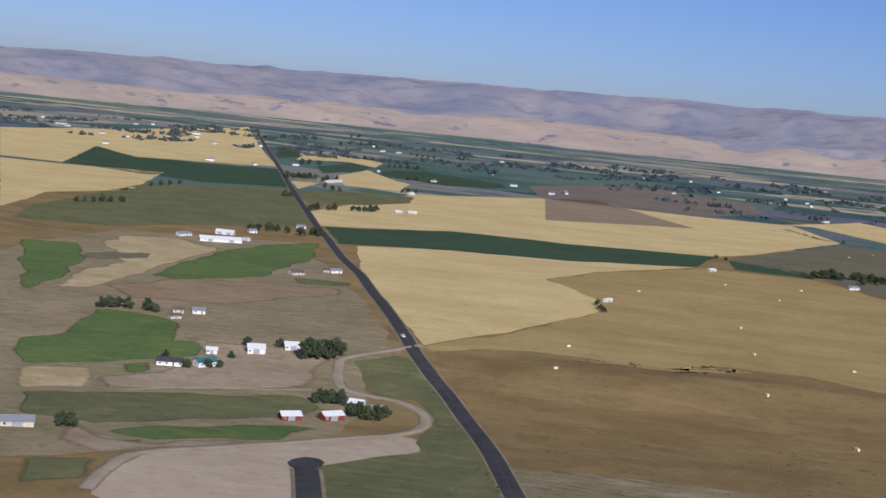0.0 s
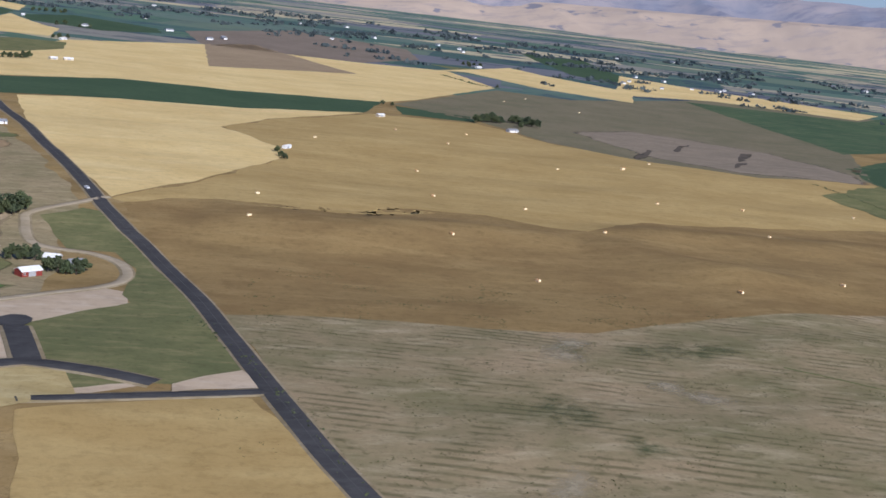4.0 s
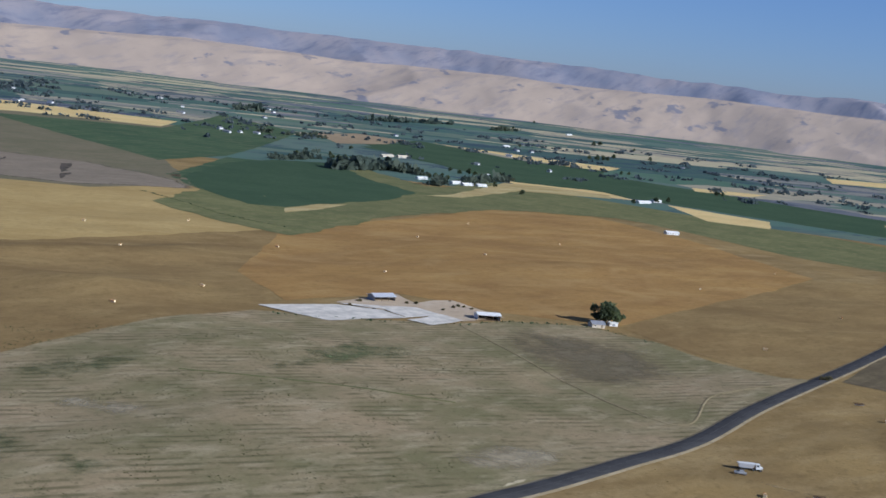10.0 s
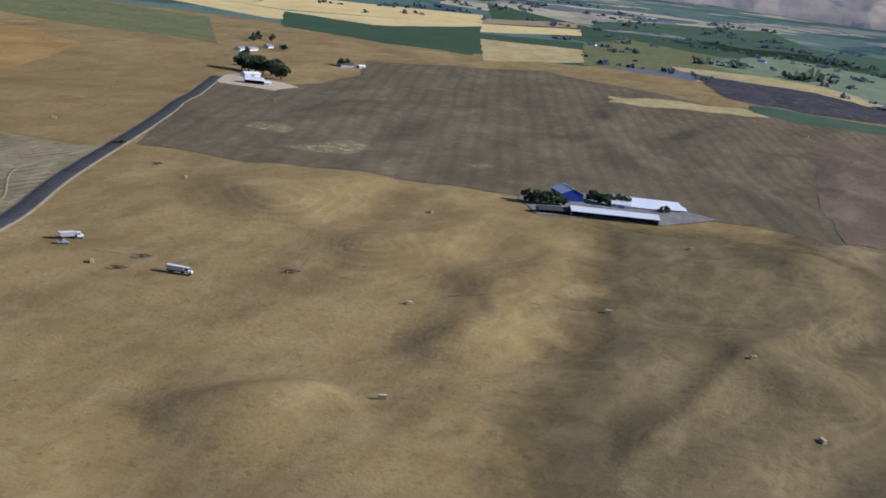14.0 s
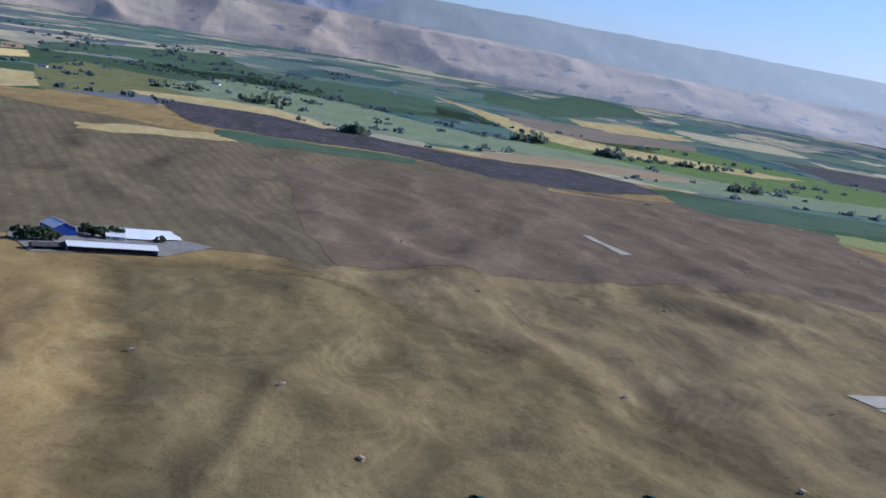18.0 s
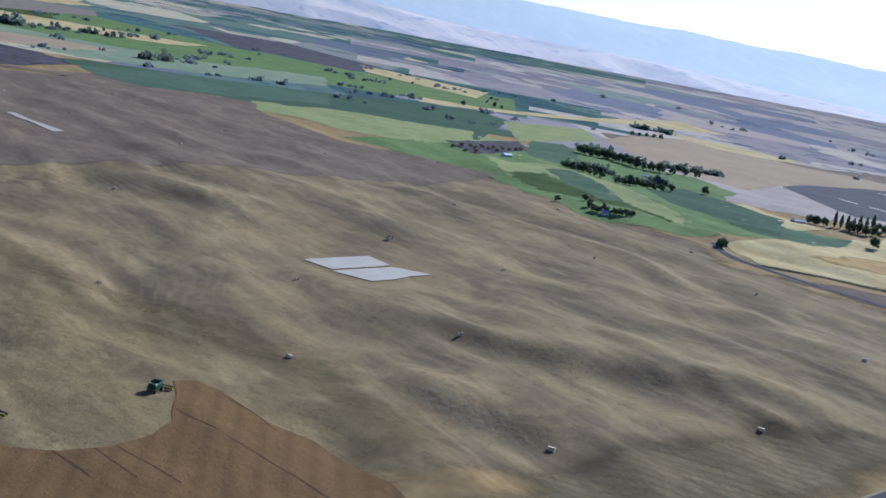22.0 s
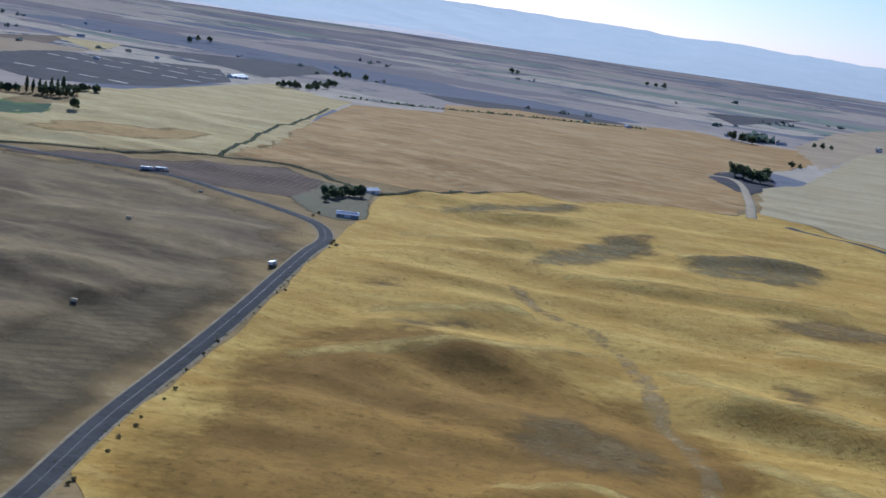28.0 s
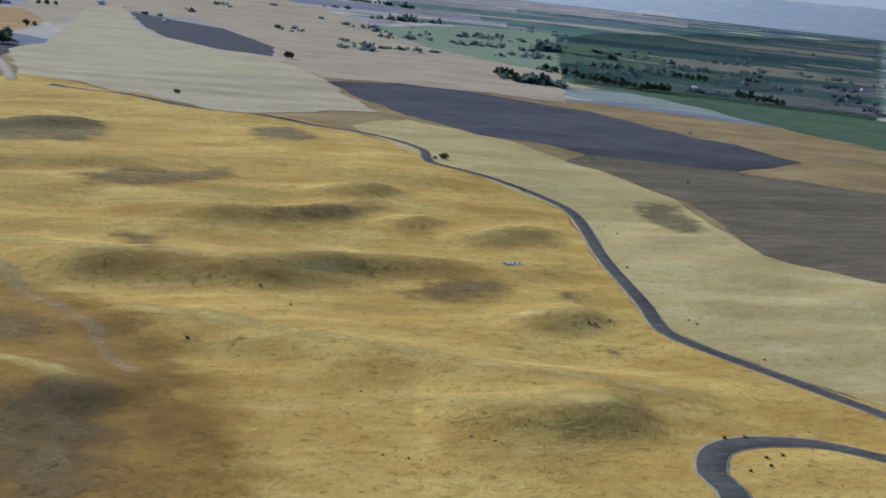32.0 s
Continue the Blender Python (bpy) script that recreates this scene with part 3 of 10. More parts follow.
crest(4, 16, (679, -21), (649, -44), (571, -63))


GX, GY, GZ = make_grid()


def to_uv(x, y):
    """Ring and azimuth of a place, counted in cells of the grid."""
    x, y = np.asarray(x, float), np.asarray(y, float)
    az = (np.degrees(np.arctan2(x - CX, y - CY)) - AZ0) % 360
    return np.interp(np.hypot(x - CX, y - CY), RINGS, np.arange(len(RINGS))), az * NAZ / 360


def from_uv(u, v):
    """x, y, z of a place on the sheet."""
    u = np.clip(u, 0, len(RINGS) - 1.0001)
    i, j = np.floor(u).astype(int), np.clip(np.floor(v).astype(int), 0, NAZ - 1)
    a, b = u - i, v - j
    out = []
    for g in (GX, GY, GZ):
        out.append((g[i, j] * (1 - b) + g[i, j + 1] * b) * (1 - a) + (g[i + 1, j] * (1 - b) + g[i + 1, j + 1] * b) * a)
    return np.stack(out, -1)


def ground_z(x, y):
    u, v = to_uv(x, y)
    return float(from_uv(np.array([u]), np.array([v]))[0, 2])


def mesh_object(name, verts, faces, mats, smooth=True):
    me = bpy.data.meshes.new(name)
    me.from_pydata([tuple(map(float, v)) for v in verts], [], faces)
    for mt in mats:
        me.materials.append(mt)
    if smooth:
        me.polygons.foreach_set("use_smooth", [True] * len(me.polygons))
    me.update()
    return new(name, me)


def clip(poly, axis, limit, keep_over):
    out = []
    n = len(poly)
    for k in range(n):
        p, q = poly[k], poly[(k + 1) % n]
        ip = p[axis] >= limit if keep_over else p[axis] <= limit
        iq = q[axis] >= limit if keep_over else q[axis] <= limit
        if ip:
            out.append(p)
        if ip != iq:
            f = (limit - p[axis]) / (q[axis] - p[axis])
            out.append((p[0] + f * (q[0] - p[0]), p[1] + f * (q[1] - p[1])))
    return out


def wander(pts, seed, amount):
    """Edge points every few metres, with a slight natural wander."""
    rnd = random.Random(seed)
    out = []
    n = len(pts)
    for k in range(n):
        (x0, y0), (x1, y1) = pts[k], pts[(k + 1) % n]
        d = math.hypot(x1 - x0, y1 - y0)
        m = max(1, int(d / 9))
        ph = rnd.uniform(0, 6)
        for s in range(m):
            q = s / m
            o = amount * math.sin(math.pi * q) * (math.sin(q * d / 17 + ph) + 0.6 * math.sin(q * d / 7 + 2 * ph)) if m > 2 else 0
            out.append((x0 + q * (x1 - x0) - o * (y1 - y0) / d, y0 + q * (y1 - y0) + o * (x1 - x0) / d))
    return out


FIELDS = 0


def field(name, mat, label, lift, pts, amount=1.2):
    """A field laid on the ground sheet, cut along its own edge."""
    global FIELDS
    FIELDS += 1
    p = wander(pts, FIELDS, amount)
    u, v = to_uv([a for a, b in p], [b for a, b in p])
    poly = list(zip(u.tolist(), v.tolist()))
    u0, u1, v0, v1 = int(u.min()), int(u.max()) + 1, int(v.min()), int(v.max()) + 1
    uu, vv = np.meshgrid(np.arange(u0, u1 + 1) + 1e-6, np.arange(v0, v1 + 1) + 1e-6, indexing="ij")
    inside = np.zeros(uu.shape, bool)
    for k in range(len(poly)):
        (a0, b0), (a1, b1) = poly[k], poly[(k + 1) % len(poly)]
        if b0 == b1:
            continue
        cross = (vv < max(b0, b1)) & (vv >= min(b0, b1))
        inside ^= cross & (uu < a0 + (vv - b0) * (a1 - a0) / (b1 - b0))
    rim = set()
    for k in range(len(poly)):
        (a0, b0), (a1, b1) = poly[k], poly[(k + 1) % len(poly)]
        m = int(max(abs(a1 - a0), abs(b1 - b0)) * 5) + 2
        for s in range(m + 1):
            rim.add((int(a0 + (a1 - a0) * s / m), int(b0 + (b1 - b0) * s / m)))
    some = inside[:-1, :-1].astype(int) + inside[1:, :-1] + inside[:-1, 1:] + inside[1:, 1:]
    for i, j in zip(*np.nonzero((some > 0) & (some < 4))):
        rim.add((int(i) + u0, int(j) + v0))
    index, uvs, faces = {}, [], []

    def vert(a, b):
        key = (round(a, 4), round(b, 4))
        if key not in index:
            index[key] = len(uvs)
            uvs.append((a, b))
        return index[key]

    full = inside[:-1, :-1] & inside[1:, :-1] & inside[:-1, 1:] & inside[1:, 1:]
    for i, j in zip(*np.nonzero(full)):
        i, j = int(i) + u0, int(j) + v0
        if (i, j) not in rim:
            faces.append((vert(i, j), vert(i, j + 1), vert(i + 1, j + 1), vert(i + 1, j)))
    rows = {}
    for i, j in rim:
        rows.setdefault(i, []).append(j)
    for i, cols in rows.items():
        strip = clip(clip(poly, 0, i, True), 0, i + 1, False)
        if len(strip) < 3:
            continue
        for j in cols:
            cell = clip(clip(strip, 1, j, True), 1, j + 1, False)
            ids = []
            for a, b in cell:
                k = vert(a, b)
                if k not in ids:
                    ids.append(k)
            if len(ids) >= 3:
                faces.append(tuple(ids))
    arr = np.array(uvs)
    xyz = from_uv(arr[:, 0], arr[:, 1])
    if mat.name.endswith("_thinning"):
        away = np.full(len(xyz), 1e9)
        for k in range(len(p)):
            (x0, y0), (x1, y1) = p[k], p[(k + 1) % len(p)]
            dx, dy = x1 - x0, y1 - y0
            q = np.clip(((xyz[:, 0] - x0) * dx + (xyz[:, 1] - y0) * dy) / max(dx * dx + dy * dy, 1e-6), 0, 1)
            away = np.minimum(away, np.hypot(xyz[:, 0] - x0 - q * dx, xyz[:, 1] - y0 - q * dy))
        lift = 0.06 + (lift - 0.06) * np.clip(away / 7, 0, 1)
    xyz[:, 2] += lift
    ob = mesh_object(name, xyz, faces, [mat])
    if mat.name.endswith("_thinning"):
        ob.data.attributes.new("inward", "FLOAT", "POINT").data.foreach_set("value", away.astype(np.float32))
    bm = bmesh.new()
    bm.from_mesh(ob.data)
    bmesh.ops.recalc_face_normals(bm, faces=bm.faces)
    if sum(f.normal.z for f in bm.faces) < 0:
        bmesh.ops.reverse_faces(bm, faces=bm.faces)
    bm.to_mesh(ob.data)
    bm.free()
    return tagged(ob, label, "field", kind="structure")


def smooth_line(pts, step):
    """A rounded line through the points."""
    p = [np.array(q, float) for q in pts]
    p = [2 * p[0] - p[1]] + p + [2 * p[-1] - p[-2]]
    out = []
    for k in range(1, len(p) - 2):
        n = max(2, int(np.linalg.norm(p[k + 1] - p[k]) / step))
        for s in range(n):
            t = s / n
            out.append(0.5 * (2 * p[k] + (p[k + 1] - p[k - 1]) * t + (2 * p[k - 1] - 5 * p[k] + 4 * p[k + 1] - p[k + 2]) * t * t
                              + (3 * p[k] - p[k - 1] - 3 * p[k + 1] + p[k + 2]) * t ** 3))
    out.append(p[-2])
    return np.array(out)


def ribbon(name, mat, line, offsets, lift, drop=0.0):
    d = np.gradient(line, axis=0)
    nrm = np.stack([-d[:, 1], d[:, 0]], -1) / np.linalg.norm(d, axis=1)[:, None]
    m = len(offsets)
    verts, faces = [], []
    for k in range(len(line)):
        for o in offsets:
            x, y = line[k] + nrm[k] * o
            verts.append((x, y, ground_z(x, y) + lift - (drop if o in (offsets[0], offsets[-1]) else 0)))
    for k in range(len(line) - 1):
        for c in range(m - 1):
            faces.append((k * m + c + 1, k * m + c, (k + 1) * m + c, (k + 1) * m + c + 1))
    return mesh_object(name, verts, faces, [mat])


def road(name, mat, width, label, lift, pts):
    line = smooth_line(pts, 6.0)
    w = width / 2
    ob = tagged(ribbon(name, mat, line, (-w, -w + 0.4, 0, w - 0.4, w), lift, 0.15), label, "road", kind="structure")
    if name in ("ditch", "field_track"):
        return ob
    sh = ribbon("shoulder", M_shoulder, line, (-w - 1.7, -w - 1.0, 0, w + 1.0, w + 1.7), lift - 0.15, 0.4)
    sh.parent = ob
    if name == "road":
        mark = ribbon("centre_line", M_line, line, (-0.08, 0.08), lift + 0.03)
        mark.parent = ob
    return ob


M_line = plain("road_paint", (0.085, 0.08, 0.07), 0.7)
nr, na = len(RINGS), NAZ
gv = np.stack([GX[:, :na], GY[:, :na], GZ[:, :na]], -1).reshape(-1, 3)
gf = [(i * na + j, i * na + (j + 1) % na, (i + 1) * na + (j + 1) % na, (i + 1) * na + j) for i in range(1, nr - 1) for j in range(na)]
hub = [tuple(na + j for j in reversed(range(na)))]
ground = tagged(mesh_object("ground", gv, gf + hub, [M_base]), "dry golden-brown farmland rolling out to the valley", "ground", kind="structure")


# ---- the far valley floor and the mountains round it ----
def far_floor(name, mat, label, az_a, az_b, r_a, lift=0.1):
    i0 = int(np.argmin(abs(RINGS - r_a)))
    j0, j1 = int((az_a - AZ0) * NAZ / 360), int((az_b - AZ0) * NAZ / 360)
    w = j1 - j0 + 1
    verts = [(GX[i, j], GY[i, j], GZ[i, j] + lift) for i in range(i0, nr) for j in range(j0, j1 + 1)]
    faces = []
    for i in range(nr - i0 - 1):
        k = (i + i0) // 4
        step = int(10 * math.sin(k * 1.7) + 14 * math.sin(k * 0.53))
        a = 40 + step if az_a > 100 else 0
        e = w - 1 - 40 + step if az_b < 200 else w - 1
        faces += [(i * w + j, i * w + j + 1, (i + 1) * w + j + 1, (i + 1) * w + j) for j in range(a, e)]
    return tagged(mesh_object(name, verts, faces, [mat]), label, "valley", kind="structure")


far_floor("far_valley", M_valley, "far valley floor with a patchwork of small fields", -60, 150, 1900)
far_floor("far_hill_land", M_farhills, "far brown rolling farmland", 118, 240, 1500)
far_floor("far_valley", M_valley, "far green river valley beyond the hills", 192, 249, 1800, 0.3)


def range_of(name, mat, label, az_a, az_b, r0, r1, seed, rough, share=1.0, bulge=1.3, wave=330.0):
    """Bare slopes with rounded spurs and gullies that climb to a long crest."""
    n, m = int((az_b - az_a) * 7), 36
    verts, faces = [], []
    for i in range(n + 1):
        az = az_a + (az_b - az_a) * i / n
        foot = float(bowl(r0 - 40)) - 6
        up = crest_line(az) if share else float(np.interp(az, FOOT_AZ, FOOT_UP)) + 0.25 * noise.noise(Vector((az * 0.11, 2, seed)))
        up = up - 1.6 * (1 - min(1.0, (az_b - az) / 14, (az - az_a) / 14))
        top = math.tan(radians(up)) * r1 + EYE_Z - foot
        for k in range(m + 1):
            q = k / m
            r = r0 + (r1 - r0) * q
            u, v = radians(az) * 4200 / wave, r / wave
            spur = abs(noise.noise(Vector((u + 0.4 * v, v * 0.9, seed))))
            fold = noise.fractal(Vector((u * 2.2, v * 2.2, seed + 5)), 1.0, 2.0, 4)
            edge = min(1.0, 2.2 * math.sin(math.pi * min(q, 0.97)))
            z = foot + top * (q ** bulge + rough * edge * (0.12 - 0.42 * spur + 0.06 * fold))
            verts.append((CX + r * math.sin(radians(az)), CY + r * math.cos(radians(az)), z))
    w = m + 1
    for i in range(n):
        for k in range(m):
            faces.append((i * w + k, (i + 1) * w + k, (i + 1) * w + k + 1, i * w + k + 1))
    return tagged(mesh_object(name, verts, faces, [mat]), label, "mountains", kind="structure")


def crest_line(az):
    """Height of the crest over level, in degrees."""
    return float(np.interp(az, CREST_AZ, CREST_UP)) + 0.07 * noise.noise(Vector((az * 0.35, 0, 3))) + 0.05 * noise.noise(Vector((az * 1.3, 0, 5)))


FOOT_AZ, FOOT_UP = [-120, -20, 20, 35, 60, 75, 100, 122, 150, 180, 254], [-0.3, -0.2, 0.1, 0.75, 0.8, 1.0, 0.9, 0.3, -0.6, -0.9, -0.9]
CREST_AZ = [-120, -20, -12, 0, 8, 18, 30, 40, 50, 60, 72, 80, 97, 107, 113, 120, 128, 136, 146, 155, 162, 172, 181, 190, 204, 220, 240]
CREST_UP = [1.0, 0.9, 1.15, 1.35, 1.5, 1.6, 1.5, 1.65, 1.65, 1.5, 1.8, 2.0, 2.2, 2.05, 1.95, 1.75, 1.5, 1.35, 1.25, 0.9, 0.75, 0.7, 0.55, 0.35, 0.3, 0.3, 0.4]


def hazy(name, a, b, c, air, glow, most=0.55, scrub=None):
    """A far backdrop: bare slopes, the bright air before them painted as emission."""
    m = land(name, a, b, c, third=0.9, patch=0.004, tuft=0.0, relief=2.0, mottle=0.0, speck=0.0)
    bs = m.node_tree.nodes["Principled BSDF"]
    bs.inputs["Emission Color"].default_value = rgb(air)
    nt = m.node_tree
    if scrub:
        # dark scrub standing in gullies and on knolls
        mix = nt.nodes.new("ShaderNodeMix")
        mix.data_type = "RGBA"
        at = nt.nodes.new("ShaderNodeNewGeometry").outputs["Position"]
        nt.links.new(ramp(nt, noise_of(nt, at, 0.011, 4, 0.55), 0.61, 0.67), mix.inputs[0])
        nt.links.new(bs.inputs["Base Color"].links[0].from_socket, mix.inputs[6])
        mix.inputs[7].default_value = rgb(scrub)
        nt.links.new(mix.outputs[2], bs.inputs["Base Color"])
    # the painted haze gets stronger towards the sun
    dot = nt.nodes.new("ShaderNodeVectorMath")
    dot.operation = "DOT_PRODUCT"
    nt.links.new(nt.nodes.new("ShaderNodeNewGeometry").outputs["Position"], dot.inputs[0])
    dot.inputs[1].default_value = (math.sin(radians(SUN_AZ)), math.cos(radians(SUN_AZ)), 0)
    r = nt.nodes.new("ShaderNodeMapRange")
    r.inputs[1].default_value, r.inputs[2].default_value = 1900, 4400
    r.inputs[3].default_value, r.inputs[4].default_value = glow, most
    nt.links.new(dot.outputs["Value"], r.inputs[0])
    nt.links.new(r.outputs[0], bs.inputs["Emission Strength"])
    return m


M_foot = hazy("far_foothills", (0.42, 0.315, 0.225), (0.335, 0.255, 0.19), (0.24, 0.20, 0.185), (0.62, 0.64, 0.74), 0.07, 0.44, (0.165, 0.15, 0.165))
# the dark bluish third tone paints gully shade in streaks
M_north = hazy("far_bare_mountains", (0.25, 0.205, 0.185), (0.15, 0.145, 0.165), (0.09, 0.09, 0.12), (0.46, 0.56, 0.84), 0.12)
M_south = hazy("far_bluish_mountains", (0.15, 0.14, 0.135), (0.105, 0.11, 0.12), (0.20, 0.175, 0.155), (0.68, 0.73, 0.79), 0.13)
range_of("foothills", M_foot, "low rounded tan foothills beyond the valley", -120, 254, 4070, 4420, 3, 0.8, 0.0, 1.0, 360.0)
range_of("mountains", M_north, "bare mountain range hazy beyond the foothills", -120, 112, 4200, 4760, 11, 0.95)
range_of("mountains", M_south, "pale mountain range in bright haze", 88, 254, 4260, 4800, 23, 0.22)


# ---- fields and roads ----
field("stubble_hills", M_hillfade, "brown stubble on rolling hills", 0.10, [(767.0, -46.8), (738.6, -92.7), (773.8, -162.4), (824.2, -271.1), (833.6, -271.6), (831.3, -425.3), (856.0, -554.0), (903.1, -794.3), (938.2, -899.8), (692.4, -819.8), (601.6, -840.7), (542.2, -795.7), (455.4, -783.0), (349.2, -787.9), (280.1, -750.7), (232.4, -719.1), (197.7, -675.3), (172.8, -610.1), (161.7, -500.2), (152.7, -380.2), (144.7, -274.3), (215.3, -172.6), (299.1, -27.4), (279.7, 16.5), (486.5, -24.8)], 14)
field("pasture", M_pasture, "weedy grey-green pasture with faint mowing lines", 0.15, [(39.2, 548.0), (90.5, 550.0), (156.0, 539.1), (211.9, 537.3), (290.7, 572.1), (417.9, 605.8), (429.7, 597.6), (482.7, 562.8), (530.4, 540.3), (575.7, 537.6), (627.6, 508.1), (635.5, 459.2), (624.9, 410.1), (627.9, 364.3), (645.3, 349.8), (456.3, 302.4), (364.3, 292.8), (263.7, 287.0), (197.9, 270.3), (134.1, 256.0), (60.5, 345.7), (57.8, 382.5), (48.8, 453.4), (39.8, 533.0)])
field("stubble_field", M_orange, "orange-brown harvested stubble field", 0.15, [(713.7, 936.5), (914.7, 981.8), (1216.3, 1101.2), (1237.8, 1121.9), (1319.0, 1029.4), (1256.3, 807.0), (1148.6, 617.0), (654.8, 502.8), (635.6, 514.4), (598.2, 557.8), (567.7, 632.2), (461.2, 626.3), (497.5, 724.9)])
field("stubble_field", M_goldbrown, "golden-brown stubble field beside the road", 0.15, [(649.4, 498.8), (847.2, 548.6), (1136.8, 610.6), (1202.4, 473.5), (1075.6, 445.7), (672.2, 351.8), (631.4, 366.2), (636.2, 433.1)])
field("stubble_field", M_olive, "dark olive stubble field with mower rows", 0.15, [(655.7, 340.0), (1030.9, 427.6), (1030.1, 422.0), (1059.7, 376.2), (1245.5, 349.4), (1391.2, 379.7), (1647.0, 195.9), (1492.1, -57.3), (1549.7, -320.5), (1590.3, -527.1), (799.2, -274.6), (747.8, -157.3), (710.1, -89.0), (734.6, -44.4), (704.5, 99.8), (702.5, 112.4), (697.9, 147.8), (676.2, 209.7), (658.9, 270.6), (659.9, 305.7)])
field("stubble_field", M_brown, "dark reddish-brown stubble field", 0.30, [(1316.7, -129.4), (1406.2, -375.4), (1376.9, -615.6), (1436.8, -463.7), (1449.6, -657.0), (1331.2, -833.5), (1264.5, -789.7), (1044.9, -754.8), (968.7, -818.6), (895.1, -858.9), (820.6, -721.0), (786.0, -506.3), (796.8, -393.8), (792.4, -405.9), (783.1, -254.2), (757.2, -180.6), (716.9, -94.8), (828.8, -89.9)])
field("crop_field", M_green, "dark green irrigated crop strip", 0.15, [(-143.5, 1534.7), (9.2, 1623.9), (152.3, 1613.4), (351.1, 1648.9), (295.4, 1496.9), (137.2, 1431.8), (10.2, 1420.1), (-110.6, 1360.9)])
field("crop_field", M_green, "narrow green crop strip", 0.15, [(359.6, 1613.1), (443.9, 1555.1), (431.3, 1484.7), (345.4, 1513.7)])
field("wheat_field", M_wheat, "ripe golden wheat field", 0.15, [(-183.9, 1707.3), (-63.2, 2268.5), (183.6, 2514.9), (478.2, 2428.3), (653.8, 2443.6), (655.4, 2123.4), (414.6, 1728.2), (351.1, 1648.9), (152.3, 1613.4), (9.2, 1623.9), (-151.0, 1541.2)])
field("wheat_field", M_wheat, "ripe golden wheat field beside the road", 0.15, [(-91.1, 1359.5), (10.2, 1420.1), (137.2, 1431.8), (295.4, 1496.9), (165.2, 1341.4), (101.1, 1232.2), (141.2, 1102.9), (132.7, 1047.4), (51.2, 883.2), (-6.0, 810.4), (-34.2, 933.1), (-71.2, 1154.3)])
field("fallow_field", M_tan, "bare tan fallow field", 0.30, [(189.8, 2523.4), (299.1, 2662.7), (412.1, 2128.3), (153.1, 1987.3)])
field("fallow_field", M_purple, "grey-purple fallow field", 0.30, [(174.0, 2849.6), (456.0, 3219.6), (695.5, 2960.6), (657.3, 2687.0), (478.2, 2428.3), (183.6, 2514.9)])
field("fallow_field", M_greygreen, "grey-green fallow field", 0.15, [(362.8, 1637.8), (642.0, 2073.9), (753.0, 2015.0), (1282.1, 2427.1), (1551.3, 2165.8), (1005.8, 1576.6), (808.2, 1216.7), (646.1, 1172.7), (555.6, 1238.4), (474.3, 1352.2), (440.7, 1499.5)])
field("crop_field", M_green, "dark green crop field with a curved edge", 0.15, [(-660.5, 2188.6), (-754.9, 2731.6), (-618.1, 2522.6), (-339.6, 2604.7), (-265.7, 2129.7), (-400.7, 2051.5), (-560.6, 2140.9)])
field("wheat_field", M_wheat, "pale golden wheat field", 0.15, [(-1046.5, 2974.3), (-614.1, 3852.2), (-360.3, 2670.1), (-618.1, 2522.6), (-754.9, 2731.6), (-660.5, 2188.6), (-770.1, 2197.6)])
field("wheat_field", M_wheat, "golden wheat field", 0.15, [(-756.6, 2159.5), (-648.5, 2149.5), (-488.2, 2196.9), (-433.6, 1752.1), (-506.6, 1616.5), (-483.9, 1390.7)])
field("meadow", M_olivegreen, "olive green meadow", 0.15, [(-465.8, 1448.7), (-448.4, 1910.5), (-252.8, 2102.1), (-154.0, 1537.4), (-196.9, 1455.7), (-342.3, 1323.6), (-439.1, 1297.3)])
field("dirt_pad", M_dirt, "graded pale dirt building site", 0.15, [(-117.2, 449.3), (-118.7, 485.5), (-112.7, 516.1), (-69.1, 553.4), (-13.5, 596.7), (-2.5, 588.3), (4.4, 492.2), (9.5, 451.5), (-2.5, 434.1), (-64.8, 400.7)])
field("verge", M_olivegreen, "green grass verge along the road", 0.20, [(-46.2, 750.3), (-22.3, 774.0), (-8.1, 763.5), (28.9, 576.5), (36.2, 504.0), (11.1, 494.8), (-3.7, 581.7), (4.7, 642.2), (-5.1, 676.8), (-29.5, 678.7)])
field("crop_field", M_valleygreen, "olive-green crop field", 0.15, [(843.8, 1327.0), (1147.4, 1609.3), (1257.4, 1546.8), (1159.0, 1213.8), (838.7, 1093.8), (788.8, 1164.2)])
field("meadow", M_olivegreen, "green pasture with pale patches", 0.12, [(818.5, 1078.3), (1148.5, 1203.0), (1349.0, 1197.3), (1364.5, 972.9), (1333.0, 787.2), (1334.5, 542.0), (1691.7, 688.1), (1592.0, 1241.6), (1532.2, 1432.1), (1209.6, 1242.9)])
field("crop_field", M_green, "long dark green crop field", 0.15, [(1863.5, 2078.6), (2162.3, 2202.1), (2147.4, 1700.8), (2255.4, 919.2), (1887.2, 768.2), (1671.1, 1425.8), (1733.6, 1833.8)])
field("grass_hills", M_gold, "dry golden grass hills", 0.18, [(137.1, -216.1), (148.0, -402.5), (172.5, -629.7), (206.3, -899.6), (112.7, -1077.0), (-88.2, -1116.0), (-113.1, -1166.2), (-233.5, -983.1), (-338.9, -898.1), (-374.0, -767.9), (-357.6, -716.8), (-387.3, -561.6), (-328.1, -416.4), (-297.2, -313.1), (-316.3, -244.1), (-348.0, -171.2), (-420, -120), (-100, -20), (-20, -20)])
